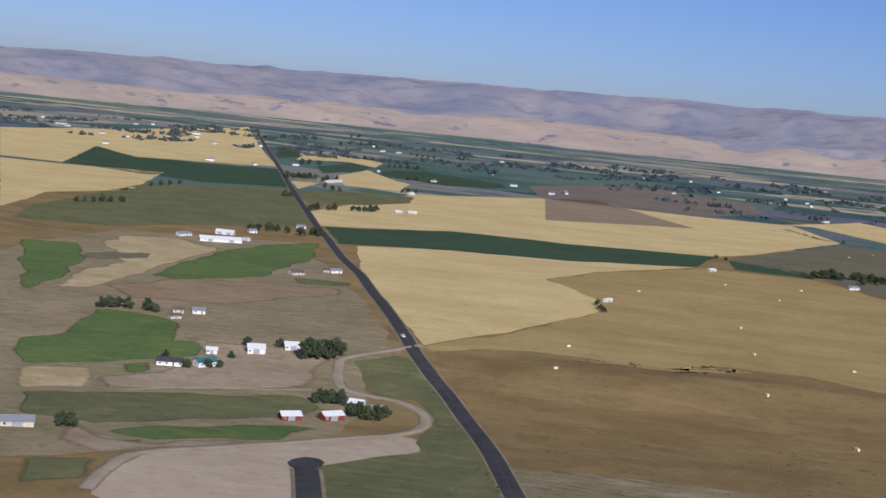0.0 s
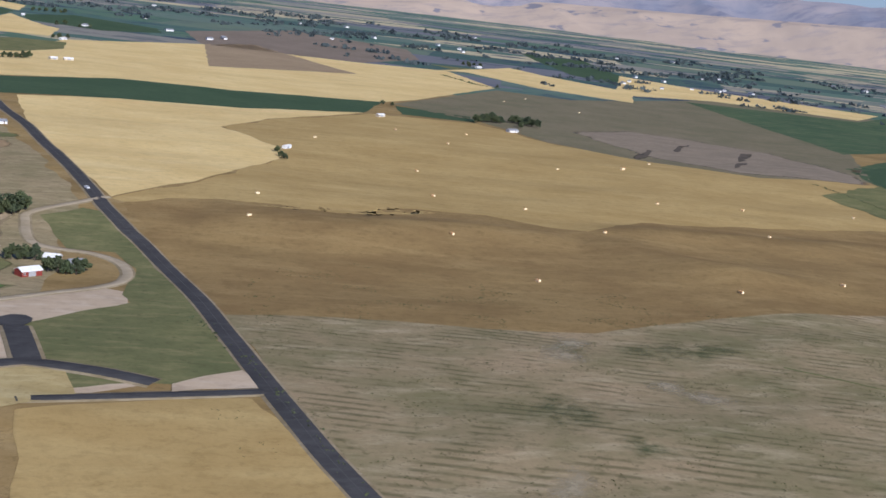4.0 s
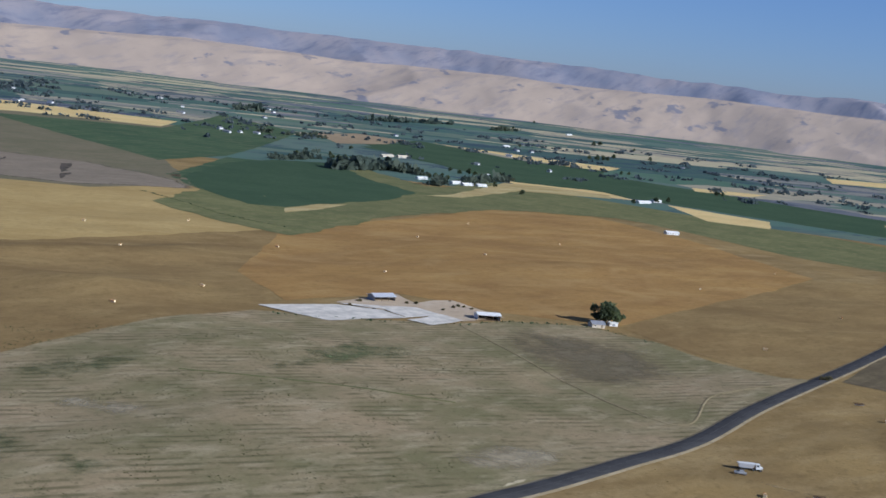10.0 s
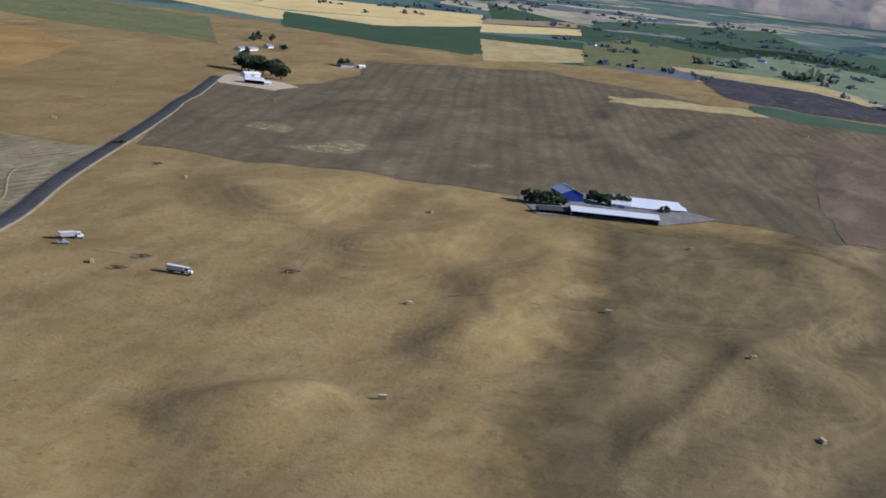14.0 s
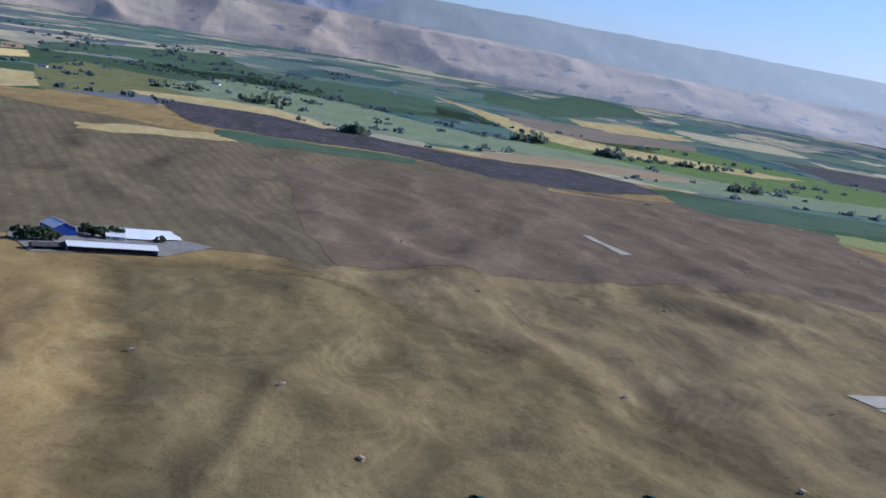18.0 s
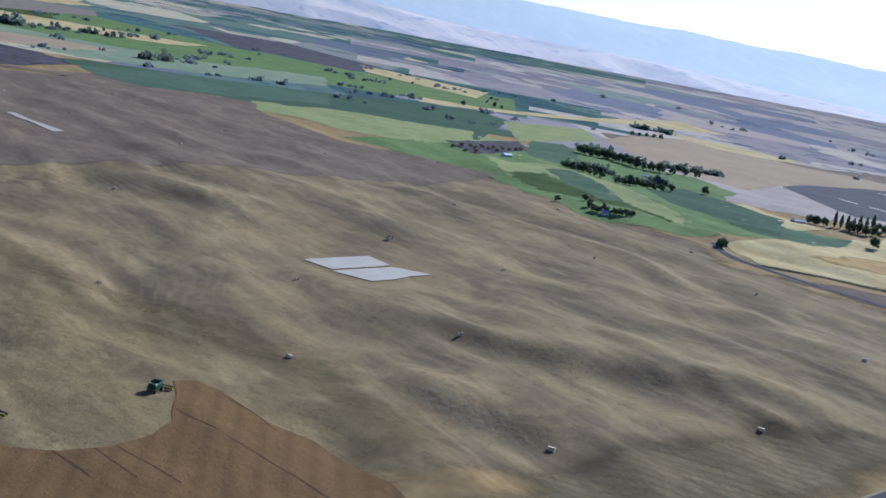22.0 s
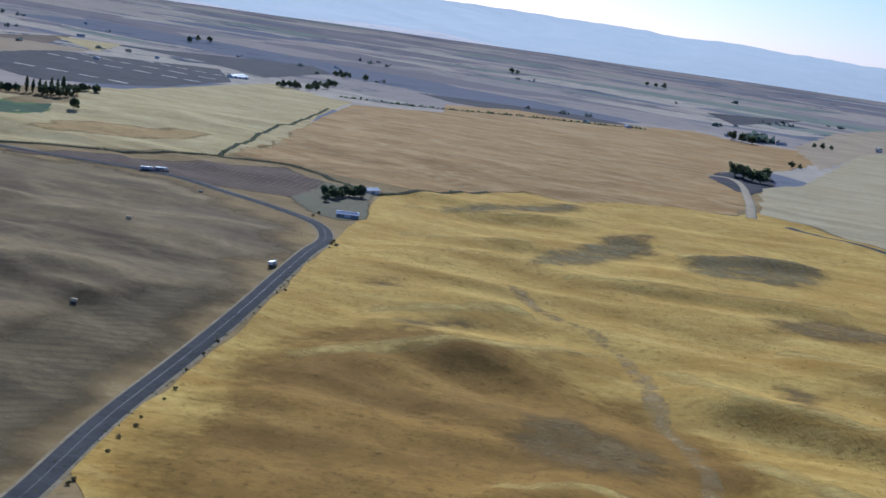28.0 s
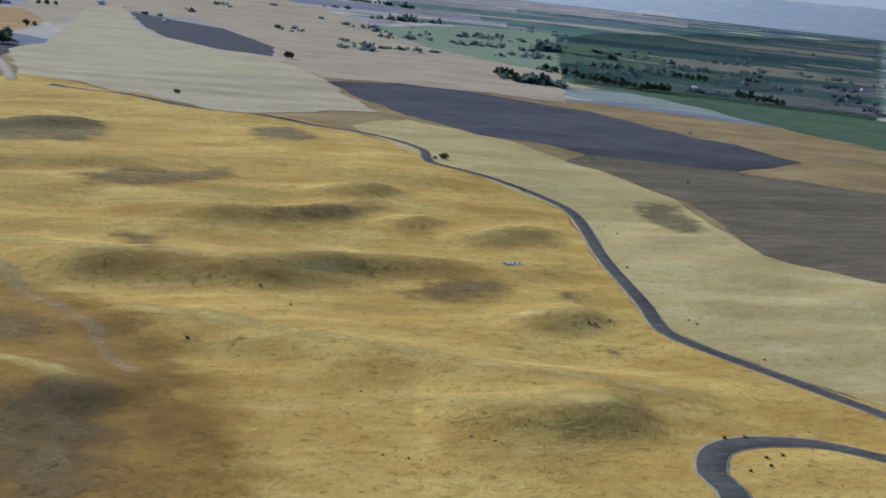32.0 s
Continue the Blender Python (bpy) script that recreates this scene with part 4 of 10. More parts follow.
field("grass_hills", M_slope, "pale dry grass slope", 0.25, [(-360.6, -901.5), (-445.1, -981.9), (-506.8, -781.0), (-497.6, -599.4), (-444.9, -433.7), (-505.7, -323.3), (-348.0, -171.2), (-316.3, -244.1), (-299.6, -316.9), (-387.3, -561.6), (-361.7, -705.3)])
field("burnt_field", M_burnt, "dark burnt stubble field", 0.25, [(-464.6, -1280.8), (-605.3, -1329.5), (-747.8, -1155.6), (-751.7, -933.6), (-781.7, -819.7), (-671.8, -773.5), (-544.7, -810.5), (-476.0, -883.1), (-462.7, -1072.3)])
field("fallow_field", M_olive, "dark olive fallow field", 0.25, [(-544.7, -810.5), (-671.8, -773.5), (-816.2, -619.3), (-505.7, -323.3), (-453.1, -418.6), (-444.9, -433.7), (-502.1, -578.1), (-506.8, -781.0)])
field("wheat_field", M_pale, "pale wheat field above the road", 0.25, [(586.6, -846.9), (624.4, -1175.7), (688.5, -1314.5), (650.3, -1910.4), (512.2, -1778.7), (478.2, -1787.3), (441.3, -1488.4), (352.7, -1031.9), (361.4, -949.9), (421.1, -864.6), (514.3, -796.2)])
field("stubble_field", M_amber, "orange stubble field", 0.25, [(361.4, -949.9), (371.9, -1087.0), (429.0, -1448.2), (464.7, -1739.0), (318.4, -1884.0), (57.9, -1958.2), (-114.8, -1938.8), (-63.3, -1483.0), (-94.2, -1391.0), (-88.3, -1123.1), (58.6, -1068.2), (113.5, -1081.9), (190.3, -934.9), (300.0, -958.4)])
field("meadow", M_lawn, "bright green valley meadow", 0.25, [(1082.0, -782.1), (1103.1, -932.9), (1046.5, -1012.9), (931.8, -1206.1), (593.9, -1062.1), (585.6, -984.5), (679.3, -805.2), (895.1, -858.9), (968.7, -818.6)])
field("crop_field", M_green, "green valley field", 0.25, [(1513.3, -734.0), (1597.4, -1055.6), (1631.1, -1490.3), (1479.2, -1429.7), (1174.5, -1083.4), (1332.7, -833.9), (1340.9, -645.6)])
road("road", M_asphalt, 9.0, "two-lane asphalt country road", 0.40, [(-579.5, 3795.8), (-371.5, 2749.5), (-244.6, 2037.2), (-154.0, 1537.4), (-103.2, 1281.8), (-68.1, 1110.9), (-27.7, 884.4), (-6.4, 764.2), (13.1, 683.7), (29.2, 588.4), (37.6, 509.8), (45.7, 432.7), (53.4, 378.0), (61.2, 339.7), (68.5, 297.4)])
road("road", M_asphalt, 9.0, "curving asphalt country road", 0.44, [(85.0, 244.5), (136.4, 256.8), (172.8, 264.1), (205.2, 270.6), (264.6, 287.8), (313.9, 291.6), (369.0, 296.3), (436.3, 302.5), (527.0, 325.0), (641.7, 347.9), (791.4, 376.4), (1049.2, 434.8)])
road("road", M_asphalt, 9.0, "asphalt road bending through the hills", 0.40, [(126.4, -131.5), (132.3, -187.2), (144.4, -262.2), (152.9, -351.9), (161.3, -456.3), (174.2, -579.3), (179.8, -638.9), (198.1, -687.0), (232.4, -719.1), (280.1, -750.7), (349.2, -787.9), (455.4, -783.0), (542.2, -795.7), (589.6, -838.1)])
road("dirt_road", M_track, 7.0, "grey gravel road winding over the hills", 0.40, [(-329.9, -163.7), (-323.7, -201.1), (-313.8, -240.9), (-298.4, -297.1), (-302.1, -320.8), (-311.5, -345.5), (-338.9, -429.0), (-387.1, -546.4), (-391.2, -600.6), (-374.2, -663.5), (-356.4, -703.2), (-361.7, -732.0), (-378.6, -790.1), (-357.2, -863.3), (-271.5, -942.6), (-180.8, -1033.1), (-133.8, -1089.8)])
road("dirt_road", M_track, 9.0, "gravel road in a tight bend", 0.40, [(-199.0, -112.1), (-214.7, -142.9), (-216.7, -155.6), (-232.2, -174.4), (-252.4, -180.6), (-274.7, -176.3), (-287.4, -160.8), (-297.5, -136.7)])
field("crop_field", M_green, "green crop field", 0.25, [(-450.9, 3310.9), (-377.9, 3231.3), (-360.4, 3021.1), (-396.9, 2936.0)])
field("crop_field", M_green, "green crop field by the trees", 0.25, [(-289.8, 2787.0), (-230.1, 3005.9), (-179.6, 2919.7), (-195.0, 2785.3), (-258.0, 2605.4)])
field("crop_field", M_green, "long green crop field", 0.25, [(-161.3, 2838.2), (-59.8, 2987.3), (38.2, 2906.7), (114.6, 2833.7), (118.8, 2709.6), (-2.5, 2600.8), (-140.6, 2706.4)])
field("meadow", M_olivegreen, "dark green meadow", 0.25, [(-241.6, 2068.5), (-137.3, 2201.1), (-58.8, 2206.3), (-59.7, 2047.5), (-112.5, 1920.1), (-201.2, 1851.5)])
field("wheat_field", M_wheat, "pale wheat field", 0.25, [(-355.1, 2945.2), (-360.8, 3208.0), (-232.2, 3195.2), (-166.2, 3123.8), (-172.8, 2948.0), (-241.9, 3039.4)])
field("wheat_field", M_wheat, "small wheat field", 0.25, [(-285.0, 2312.2), (-234.8, 2319.8), (-247.0, 2112.8)])
field("wheat_field", M_wheat, "wheat field by a farm", 0.25, [(-230.8, 2562.7), (-182.0, 2833.8), (-111.4, 2605.6), (-77.5, 2530.0), (-90.2, 2317.2), (-186.8, 2319.2)])
field("wheat_field", M_wheat, "long narrow wheat strip", 0.25, [(635.4, 2443.8), (701.7, 2453.9), (766.5, 2223.1), (901.4, 2093.9), (1009.1, 2352.9), (900.6, 2586.9), (871.3, 2712.0)])
field("meadow", M_olivegreen, "dark green field", 0.20, [(652.4, 2593.0), (715.1, 2575.8), (831.0, 2581.1), (881.2, 2344.7), (819.7, 2383.0), (701.7, 2453.9)])
field("crop_field", M_green, "dark green field", 0.20, [(1053.8, 3199.2), (1208.4, 3140.7), (1147.7, 2688.0), (1075.4, 2513.0), (1002.1, 2679.5)])
field("wheat_field", M_wheat, "long golden strip", 0.22, [(1160.0, 2781.0), (1287.6, 2599.8), (1551.1, 2326.8), (1410.5, 2180.8), (1170.2, 2321.5), (933.7, 2256.0)])
field("crop_field", M_valleygreen, "green irrigated field", 0.20, [(1071.4, 2243.5), (1383.3, 2139.7), (1874.5, 2602.4), (1821.2, 2244.7), (1162.4, 1629.7), (959.9, 1515.8)])
field("fallow_field", M_tan, "reddish tan fallow strip", 0.22, [(1921.2, 2285.9), (2105.7, 2199.0), (1864.3, 2078.4), (1824.5, 2139.0)])
field("wheat_field", M_wheat, "thin gold strip", 0.24, [(2162.2, 2159.2), (2406.6, 1774.1), (2222.2, 1687.7), (2196.6, 1996.0)])
field("wheat_field", M_wheat, "thin gold strip", 0.24, [(2231.5, 1463.4), (2374.9, 1368.7), (2248.9, 1336.9), (2154.0, 1405.2)])
field("wheat_field", M_wheat, "gold stubble strip", 0.24, [(1728.5, 1186.9), (1759.5, 1012.7), (1629.1, 937.6), (1573.6, 1010.8)])
field("wheat_field", M_wheat, "gold strip along the trees", 0.24, [(1631.4, 1469.8), (1722.0, 1446.2), (1757.3, 1335.1), (1703.4, 1230.7), (1653.3, 1269.3), (1601.5, 1345.8), (1602.4, 1415.4)])
field("wheat_field", M_wheat, "gold strip", 0.22, [(3161.4, 1640.5), (3588.9, 1325.3), (3471.1, 1262.3), (3041.1, 1559.7)])
field("wheat_field", M_wheat, "broad golden stubble strip", 0.22, [(2110.8, 986.2), (2060.0, 690.6), (2773.5, 244.7), (2581.4, 225.3), (1966.1, 525.1), (1835.7, 652.3), (1930.7, 870.4)])
field("crop_field", M_green, "dark green field", 0.20, [(1887.3, 646.7), (2063.4, 532.1), (2386.9, 206.1), (1830.3, 152.4), (1706.7, 422.4), (1725.0, 586.5)])
field("fallow_field", M_tan, "tan field", 0.22, [(2320.3, 632.3), (2982.8, 266.3), (2823.1, 249.7), (2233.7, 576.7)])
field("crop_field", M_green, "square dark green field", 0.24, [(2035.1, 685.4), (2017.4, 521.8), (2423.6, 408.1), (1724.7, 308.0), (1695.5, 437.5), (1745.2, 599.0)])
field("wheat_field", M_wheat, "golden stubble strip", 0.24, [(2416.7, 934.9), (2561.0, 697.8), (2754.7, 459.7), (2487.0, 417.9), (2074.9, 697.8), (2092.0, 816.7)])
field("wheat_field", M_pale, "pale stubble field", 0.24, [(2075.2, 354.2), (2192.1, 191.3), (1890.4, 159.7), (1666.4, 283.3)])
field("crop_field", M_green, "long green field below the hills", 0.20, [(3183.9, 519.7), (2860.2, 190.9), (2989.2, -71.4), (3096.8, -465.1), (2800.0, -826.3), (2703.4, -1165.1), (2396.7, -1037.2), (2764.4, -441.1), (2737.4, -188.9), (2375.0, 140.2), (2540.5, 403.1)])
field("crop_field", M_green, "blue-green field", 0.20, [(3523.6, 1183.7), (3479.6, 855.8), (3728.1, 412.6), (3210.5, 531.1), (3328.7, 970.2)])
field("fallow_field", M_tan, "tan field", 0.22, [(3836.6, 717.0), (4007.1, 497.3), (3722.9, 445.4), (3592.5, 640.1)])
field("crop_field", M_green, "green valley field", 0.20, [(3184.2, 34.1), (3198.8, -336.1), (2974.7, -743.8), (2617.1, -766.7), (2533.3, -393.8), (2806.5, -29.9)])
field("wheat_field", M_pale, "pale field edge", 0.22, [(3277.5, -759.2), (2900.4, -865.7), (2704.8, -793.0), (3002.7, -779.7)])
field("wheat_field", M_pale, "pale stubble strip", 0.22, [(3172.1, -1106.0), (3107.7, -1425.9), (2910.8, -1257.7), (2942.2, -1070.7)])
field("meadow", M_lawn, "green valley meadow", 0.20, [(2641.2, -839.7), (2741.0, -1243.9), (2300.8, -1442.7), (1932.7, -1876.5), (1636.0, -1597.3), (1825.5, -1092.9), (2111.3, -844.0), (2213.6, -701.4)])
field("wheat_field", M_pale, "pale strip", 0.24, [(1821.3, -393.3), (1896.8, -657.1), (1814.1, -724.0), (1717.5, -575.7)])
field("crop_field", M_green, "deep green valley field", 0.24, [(1608.6, -632.3), (1490.6, -778.3), (1398.6, -927.6), (1249.1, -1231.9), (1329.4, -1307.7), (1613.5, -918.6), (1658.7, -752.4)])
field("wheat_field", M_palegreen, "yellow-green hay meadow", 0.24, [(1425.2, -645.7), (1320.1, -826.7), (1133.5, -822.5), (1017.3, -1012.6), (1192.4, -1178.4), (1421.7, -853.7), (1467.1, -715.1)])
field("meadow", M_palegreen, "pale green hay meadow", 0.26, [(1353.7, -838.8), (1353.9, -1002.4), (1280.2, -1169.9), (1156.4, -1056.5), (1171.2, -864.6), (1257.4, -785.2)])
field("orchard", M_brush, "dark orchard ground", 0.30, [(1125.3, -979.6), (1215.9, -1198.9), (1127.7, -1133.8), (1010.8, -932.2)])
field("meadow", M_palegreen, "pale green field", 0.26, [(1470.7, -1408.3), (1505.1, -1642.7), (1312.4, -1475.5), (1215.9, -1198.9)])
field("stubble_field", M_brown, "red-brown stubble field", 0.26, [(1479.9, -1661.4), (1446.5, -1852.8), (1257.1, -2056.6), (1228.4, -2337.5), (1062.6, -1839.0), (1061.6, -1451.0), (1197.3, -1427.1)])
field("wheat_field", M_pale, "pale strip", 0.26, [(2323.9, -1747.2), (2015.5, -1874.5), (1864.8, -1703.3), (2166.3, -1643.5)])
field("burnt_field", M_burnt, "dark ploughed field", 0.26, [(2779.5, -1527.3), (2641.0, -1758.7), (2310.7, -1803.0), (2143.5, -1596.0), (2373.3, -1434.4)])
field("burnt_field", M_burnt, "dark field with pale windrows", 0.26, [(999.1, -1527.0), (1055.5, -1901.3), (805.8, -2069.2), (681.1, -1802.1), (685.0, -1543.7), (763.2, -1351.2), (935.0, -1477.7)])
field("wheat_field", M_pale, "pale triangular field", 0.28, [(1226.8, -2258.8), (1109.1, -2316.9), (1022.9, -2030.3)])
field("burnt_field", M_burnt, "dark ploughed field", 0.26, [(1103.7, -2264.6), (947.4, -2412.4), (781.2, -2555.1), (698.2, -2415.6), (703.7, -2024.3), (928.3, -2228.9)])
field("burnt_field", M_burnt, "dark stubble strip", 0.26, [(477.9, -2248.7), (206.4, -2328.3), (52.0, -2256.9), (177.4, -2055.3), (389.6, -2133.5)])
field("burnt_field", M_burnt, "dark far field", 0.26, [(-60.3, -2984.5), (-295.2, -3166.7), (-121.3, -2716.4)])
field("meadow", M_valleygreen, "green river valley", 0.20, [(-1042.0, -2329.8), (-1416.7, -2456.8), (-1673.6, -2164.0), (-1558.8, -1330.5), (-1026.7, -821.4), (-984.3, -1093.7), (-961.7, -1448.5), (-907.6, -1707.6), (-955.1, -1966.3)])
field("wheat_field", M_pale, "pale strip in the valley", 0.24, [(-918.7, -1703.7), (-959.1, -1623.1), (-960.5, -1465.2), (-891.8, -1438.7), (-862.5, -1492.5)])
field("standing_crop", M_uncut, "uncut reddish-brown crop beside the harvesters", 0.35, [(307.0, -70.8), (292.1, -68.5), (276.9, -74.5), (269.1, -86.7), (268.1, -102.1), (276.1, -122.4), (287.3, -135.9), (310.4, -150.5), (326.1, -157.7), (326.0, -167.4), (315.3, -172.5), (283.5, -171.4), (265.2, -180.7), (222.1, -181.1), (173.5, -164.9), (219.1, -17.7), (273.4, -50.9)], 0.6)
field("pond_floor", M_pond, "pale dry lined settling pond", 0.50, [(515.4, -346.7), (526.1, -403.4), (504.0, -403.0), (493.6, -352.0)])
field("pond_floor", M_pond, "pale dry lined settling pond", 0.50, [(489.7, -349.2), (499.8, -401.0), (482.7, -418.6), (467.0, -361.0)])
field("covered_strip", M_pond, "long white covered strip in the field", 0.70, [(1026.4, -377.0), (1029.9, -384.0), (943.2, -394.6), (940.4, -382.8)])
field("concrete_slab", M_slab, "pale concrete feed slab", 0.50, [(431.7, 617.4), (488.1, 607.6), (508.3, 585.7), (506.6, 561.1), (485.2, 564.0), (446.1, 567.8), (438.2, 591.8)])
field("concrete_slab", M_slab, "pale concrete feed slab", 0.60, [(491.2, 611.2), (540.5, 586.8), (540.0, 563.5), (507.2, 561.7), (511.3, 588.5)])
field("concrete_slab", M_slab, "pale concrete feed slab", 0.70, [(502.3, 556.5), (541.4, 564.8), (541.5, 545.0), (506.1, 538.8)])
field("farmyard", M_dirt, "dusty farmyard with junk", 0.40, [(494.4, 615.0), (564.0, 630.4), (553.2, 600.0), (575.7, 604.7), (591.2, 601.7), (585.4, 565.5), (581.7, 545.0), (539.7, 543.7), (538.0, 561.4), (503.7, 591.0)])
field("farmyard", M_dirt, "gravel farmyard beside the barn", 0.40, [(1026.2, 427.6), (1099.6, 435.7), (1092.9, 403.9), (1071.1, 362.8), (1010.3, 366.5), (1010.6, 391.1), (1006.1, 416.8)])
field("farmyard", M_yard, "grey gravel yard of the farm", 0.40, [(721.6, 105.0), (768.0, 50.6), (775.3, 7.8), (746.3, 0.2), (735.5, -17.8), (685.1, 13.9), (655.9, 89.0), (692.7, 105.0)])
field("covered_strip", M_white, "white plastic sheet over a feed bunker", 1.20, [(737.2, 49.9), (758.2, 45.0), (771.6, 7.7), (743.1, 1.5), (729.6, 24.3), (721.0, 48.9)])
field("farmyard", M_greypatch, "bare ground round the farm", 0.30, [(257.9, -786.2), (259.0, -877.7), (212.2, -905.4), (175.2, -738.4), (191.3, -711.8), (224.4, -733.6)])
field("infill_grass", M_pale, "dry grass inside the street loop", 0.35, [(-57.3, 402.9), (-65.6, 424.8), (-60.5, 442.6), (-51.2, 450.3), (-39.2, 454.3), (-26.2, 448.2), (-22.2, 421.0)])
field("stubble_field", M_gold2, "light golden stubble on the slope", 0.12, [(-5.8, 805.7), (53.0, 879.4), (135.8, 1054.7), (104.4, 1239.2), (164.3, 1333.5), (300.8, 1490.5), (428.0, 1472.8), (480.3, 1329.0), (640.8, 1212.8), (796.2, 1192.8), (718.3, 935.2), (509.9, 876.9), (375.5, 858.4), (306.8, 791.2), (247.6, 835.0), (192.4, 839.3), (140.4, 809.2), (86.3, 802.7), (208.5, 828.6), (137.9, 803.2), (59.6, 819.5), (1.5, 797.7)], 3)
# darker tone laid over the swales in place of their shade
field("stubble_field", M_goldbrown, "brown-gold stubble with painted swale shade below the slope", 0.08, [(1.5, 797.7), (59.6, 819.5), (137.9, 803.2), (208.5, 828.6), (86.3, 802.7), (140.4, 809.2), (192.4, 839.3), (247.6, 835.0), (306.8, 791.2), (375.5, 858.4), (509.9, 876.9), (618.0, 897.8), (737.7, 918.9), (543.0, 729.7), (438.0, 619.9), (419.8, 608.6), (291.3, 573.3), (211.9, 537.3), (156.0, 539.1), (90.5, 550.0), (41.5, 548.4), (38.0, 518.9), (13.1, 695.5)], 3)
field("dark_patch", M_darkpatch, "square dark patch of old burn", 0.30, [(541.9, 1270.2), (603.0, 1368.6), (617.4, 1360.9), (546.3, 1243.6)])
field("dark_patch", M_darkpatch, "square dark patch of old burn", 0.30, [(634.0, 1372.9), (705.3, 1481.0), (706.0, 1450.1), (634.0, 1342.3)])
field("dark_patch", M_darkpatch, "square dark patch of old burn", 0.30, [(637.4, 1222.8), (753.8, 1425.1), (776.4, 1421.3), (636.4, 1188.8)])
field("meadow", M_olivepatch, "dark green rough by the houses", 0.24, [(-125.3, 1074.9), (-73.6, 1077.1), (-71.4, 1049.7), (-113.3, 1031.1)], 3)
road("field_track", M_lane, 2.5, "pale track past the houses", 0.45, [(-151.4, 638.5), (-116.6, 661.5), (-87.8, 667.5), (-62.5, 677.9)])
field("street_circle", M_asphalt, "round asphalt turning circle", 0.80, [(-55.2, 520.7), (-54.1, 526.8), (-49.1, 532.7), (-43.3, 532.0), (-40.4, 526.6), (-40.6, 520.5), (-43.5, 513.2), (-48.2, 510.4), (-53.2, 514.2)])
field("dry_land", M_dry, "dry grazed land beside the houses", 0.12, [(-206.8, 979.8), (-104.2, 1176.8), (-52.3, 896.2), (-28.1, 756.5), (-42.4, 687.1), (-53.3, 617.2), (-186.0, 551.6), (-233.6, 686.4), (-137.5, 728.5), (-133.6, 767.2)])
road("street", M_asphalt, 9.0, "new asphalt street on the building site", 0.70, [(-60.2, 401.5), (-67.9, 413.0), (-72.3, 423.7), (-71.5, 436.4), (-64.7, 446.8), (-55.2, 454.1), (-43.4, 459.7), (-37.0, 459.0), (-23.0, 453.1), (-11.9, 447.8), (4.4, 438.1)])
road("street", M_asphalt, 10.0, "short asphalt street with a turning circle", 0.75, [(-39.5, 460.8), (-42.8, 486.1), (-46.5, 512.9)])
road("dirt_road", M_lane, 5.0, "pale gravel farm lane", 0.40, [(-7.8, 809.7), (-48.8, 760.0), (-53.2, 736.0), (-45.4, 685.8), (-17.0, 671.3), (-2.8, 652.0), (-0.6, 620.2), (-13.5, 596.7), (-62.0, 556.8), (-112.7, 516.1), (-120.7, 484.8), (-120.6, 454.0)])
road("ditch", M_ditch, 6.0, "dark brushy ditch below the fields", 0.50, [(517.0, -786.8), (471.1, -818.9), (414.9, -858.4), (359.9, -932.2), (291.5, -947.9), (221.4, -888.3), (183.7, -934.6), (139.4, -1032.8)])
road("dirt_road", M_lane, 8.0, "pale farm lane", 0.50, [(-101.8, -1113.7), (-103.6, -1339.4), (-94.2, -1482.3), (-59.7, -1493.9)])
field("field_track", M_tyre, "faint tyre track across the stubble", 0.30, [(413.0, 254.9), (417.7, 237.3), (425.4, 212.4), (431.5, 187.2), (437.9, 172.0), (437.3, 123.9), (461.8, 34.1), (470.8, 17.8), (467.2, 15.8), (458.0, 32.9), (433.3, 123.3), (433.9, 171.6), (427.7, 186.0), (421.6, 211.4), (413.9, 236.1), (409.2, 253.9)])
road("field_track", M_dry, 1.5, "farm track", 0.40, [(645.3, 349.8), (540.1, 355.0), (451.8, 332.8), (530.4, 540.3)])
road("field_track", M_olivegreen, 2.0, "weedy line across the pasture", 0.40, [(281.5, 485.1), (330.3, 442.0), (372.6, 393.2)])
field("cut_line", M_cut, "dark gap between crop rows", 0.42, [(296.9, -142.9), (265.8, -147.4), (232.6, -152.4), (208.7, -152.6), (208.7, -151.8), (232.6, -151.6), (265.6, -146.6), (296.7, -142.1)])
field("cut_line", M_cut, "dark gap between crop rows", 0.42, [(267.9, -106.4), (251.2, -110.1), (237.8, -111.9), (237.6, -111.1), (251.0, -109.3), (267.7, -105.6)])
field("cut_line", M_cut, "dark gap between crop rows", 0.42, [(268.3, -98.6), (243.9, -100.6), (243.9, -99.8), (268.3, -97.8)])
field("cut_line", M_cut, "dark gap between crop rows", 0.42, [(269.6, -85.4), (248.1, -87.5), (248.1, -86.7), (269.6, -84.6)])
field("cut_line", M_cut, "dark gap between crop rows", 0.42, [(312.3, -171.1), (275.0, -171.1), (275.0, -170.2), (312.3, -170.2)])
# crest strips: thin grass plus the light painted along each ridge
field("ridge_light_grass", M_ridgelight, "pale thin grass and painted light along a hill crest", 0.22, [(-77.4, -365.2), (-101.0, -339.6), (-142.6, -301.0), (-174.6, -272.8), (-220.1, -242.3), (-264.6, -232.1), (-258.4, -205.9), (-208.9, -217.7), (-158.4, -251.2), (-124.4, -281.0), (-82.0, -320.4), (-57.6, -346.8)], 2.5)
field("ridge_light_grass", M_ridgelight, "pale thin grass and painted light along a hill crest", 0.22, [(10.4, -278.5), (0.7, -272.3), (-22.0, -285.4), (-46.9, -263.6), (-61.4, -244.0), (-39.6, -228.0), (-26.1, -246.4), (-19.0, -258.6), (-3.7, -245.7), (20.6, -253.5)], 2.5)
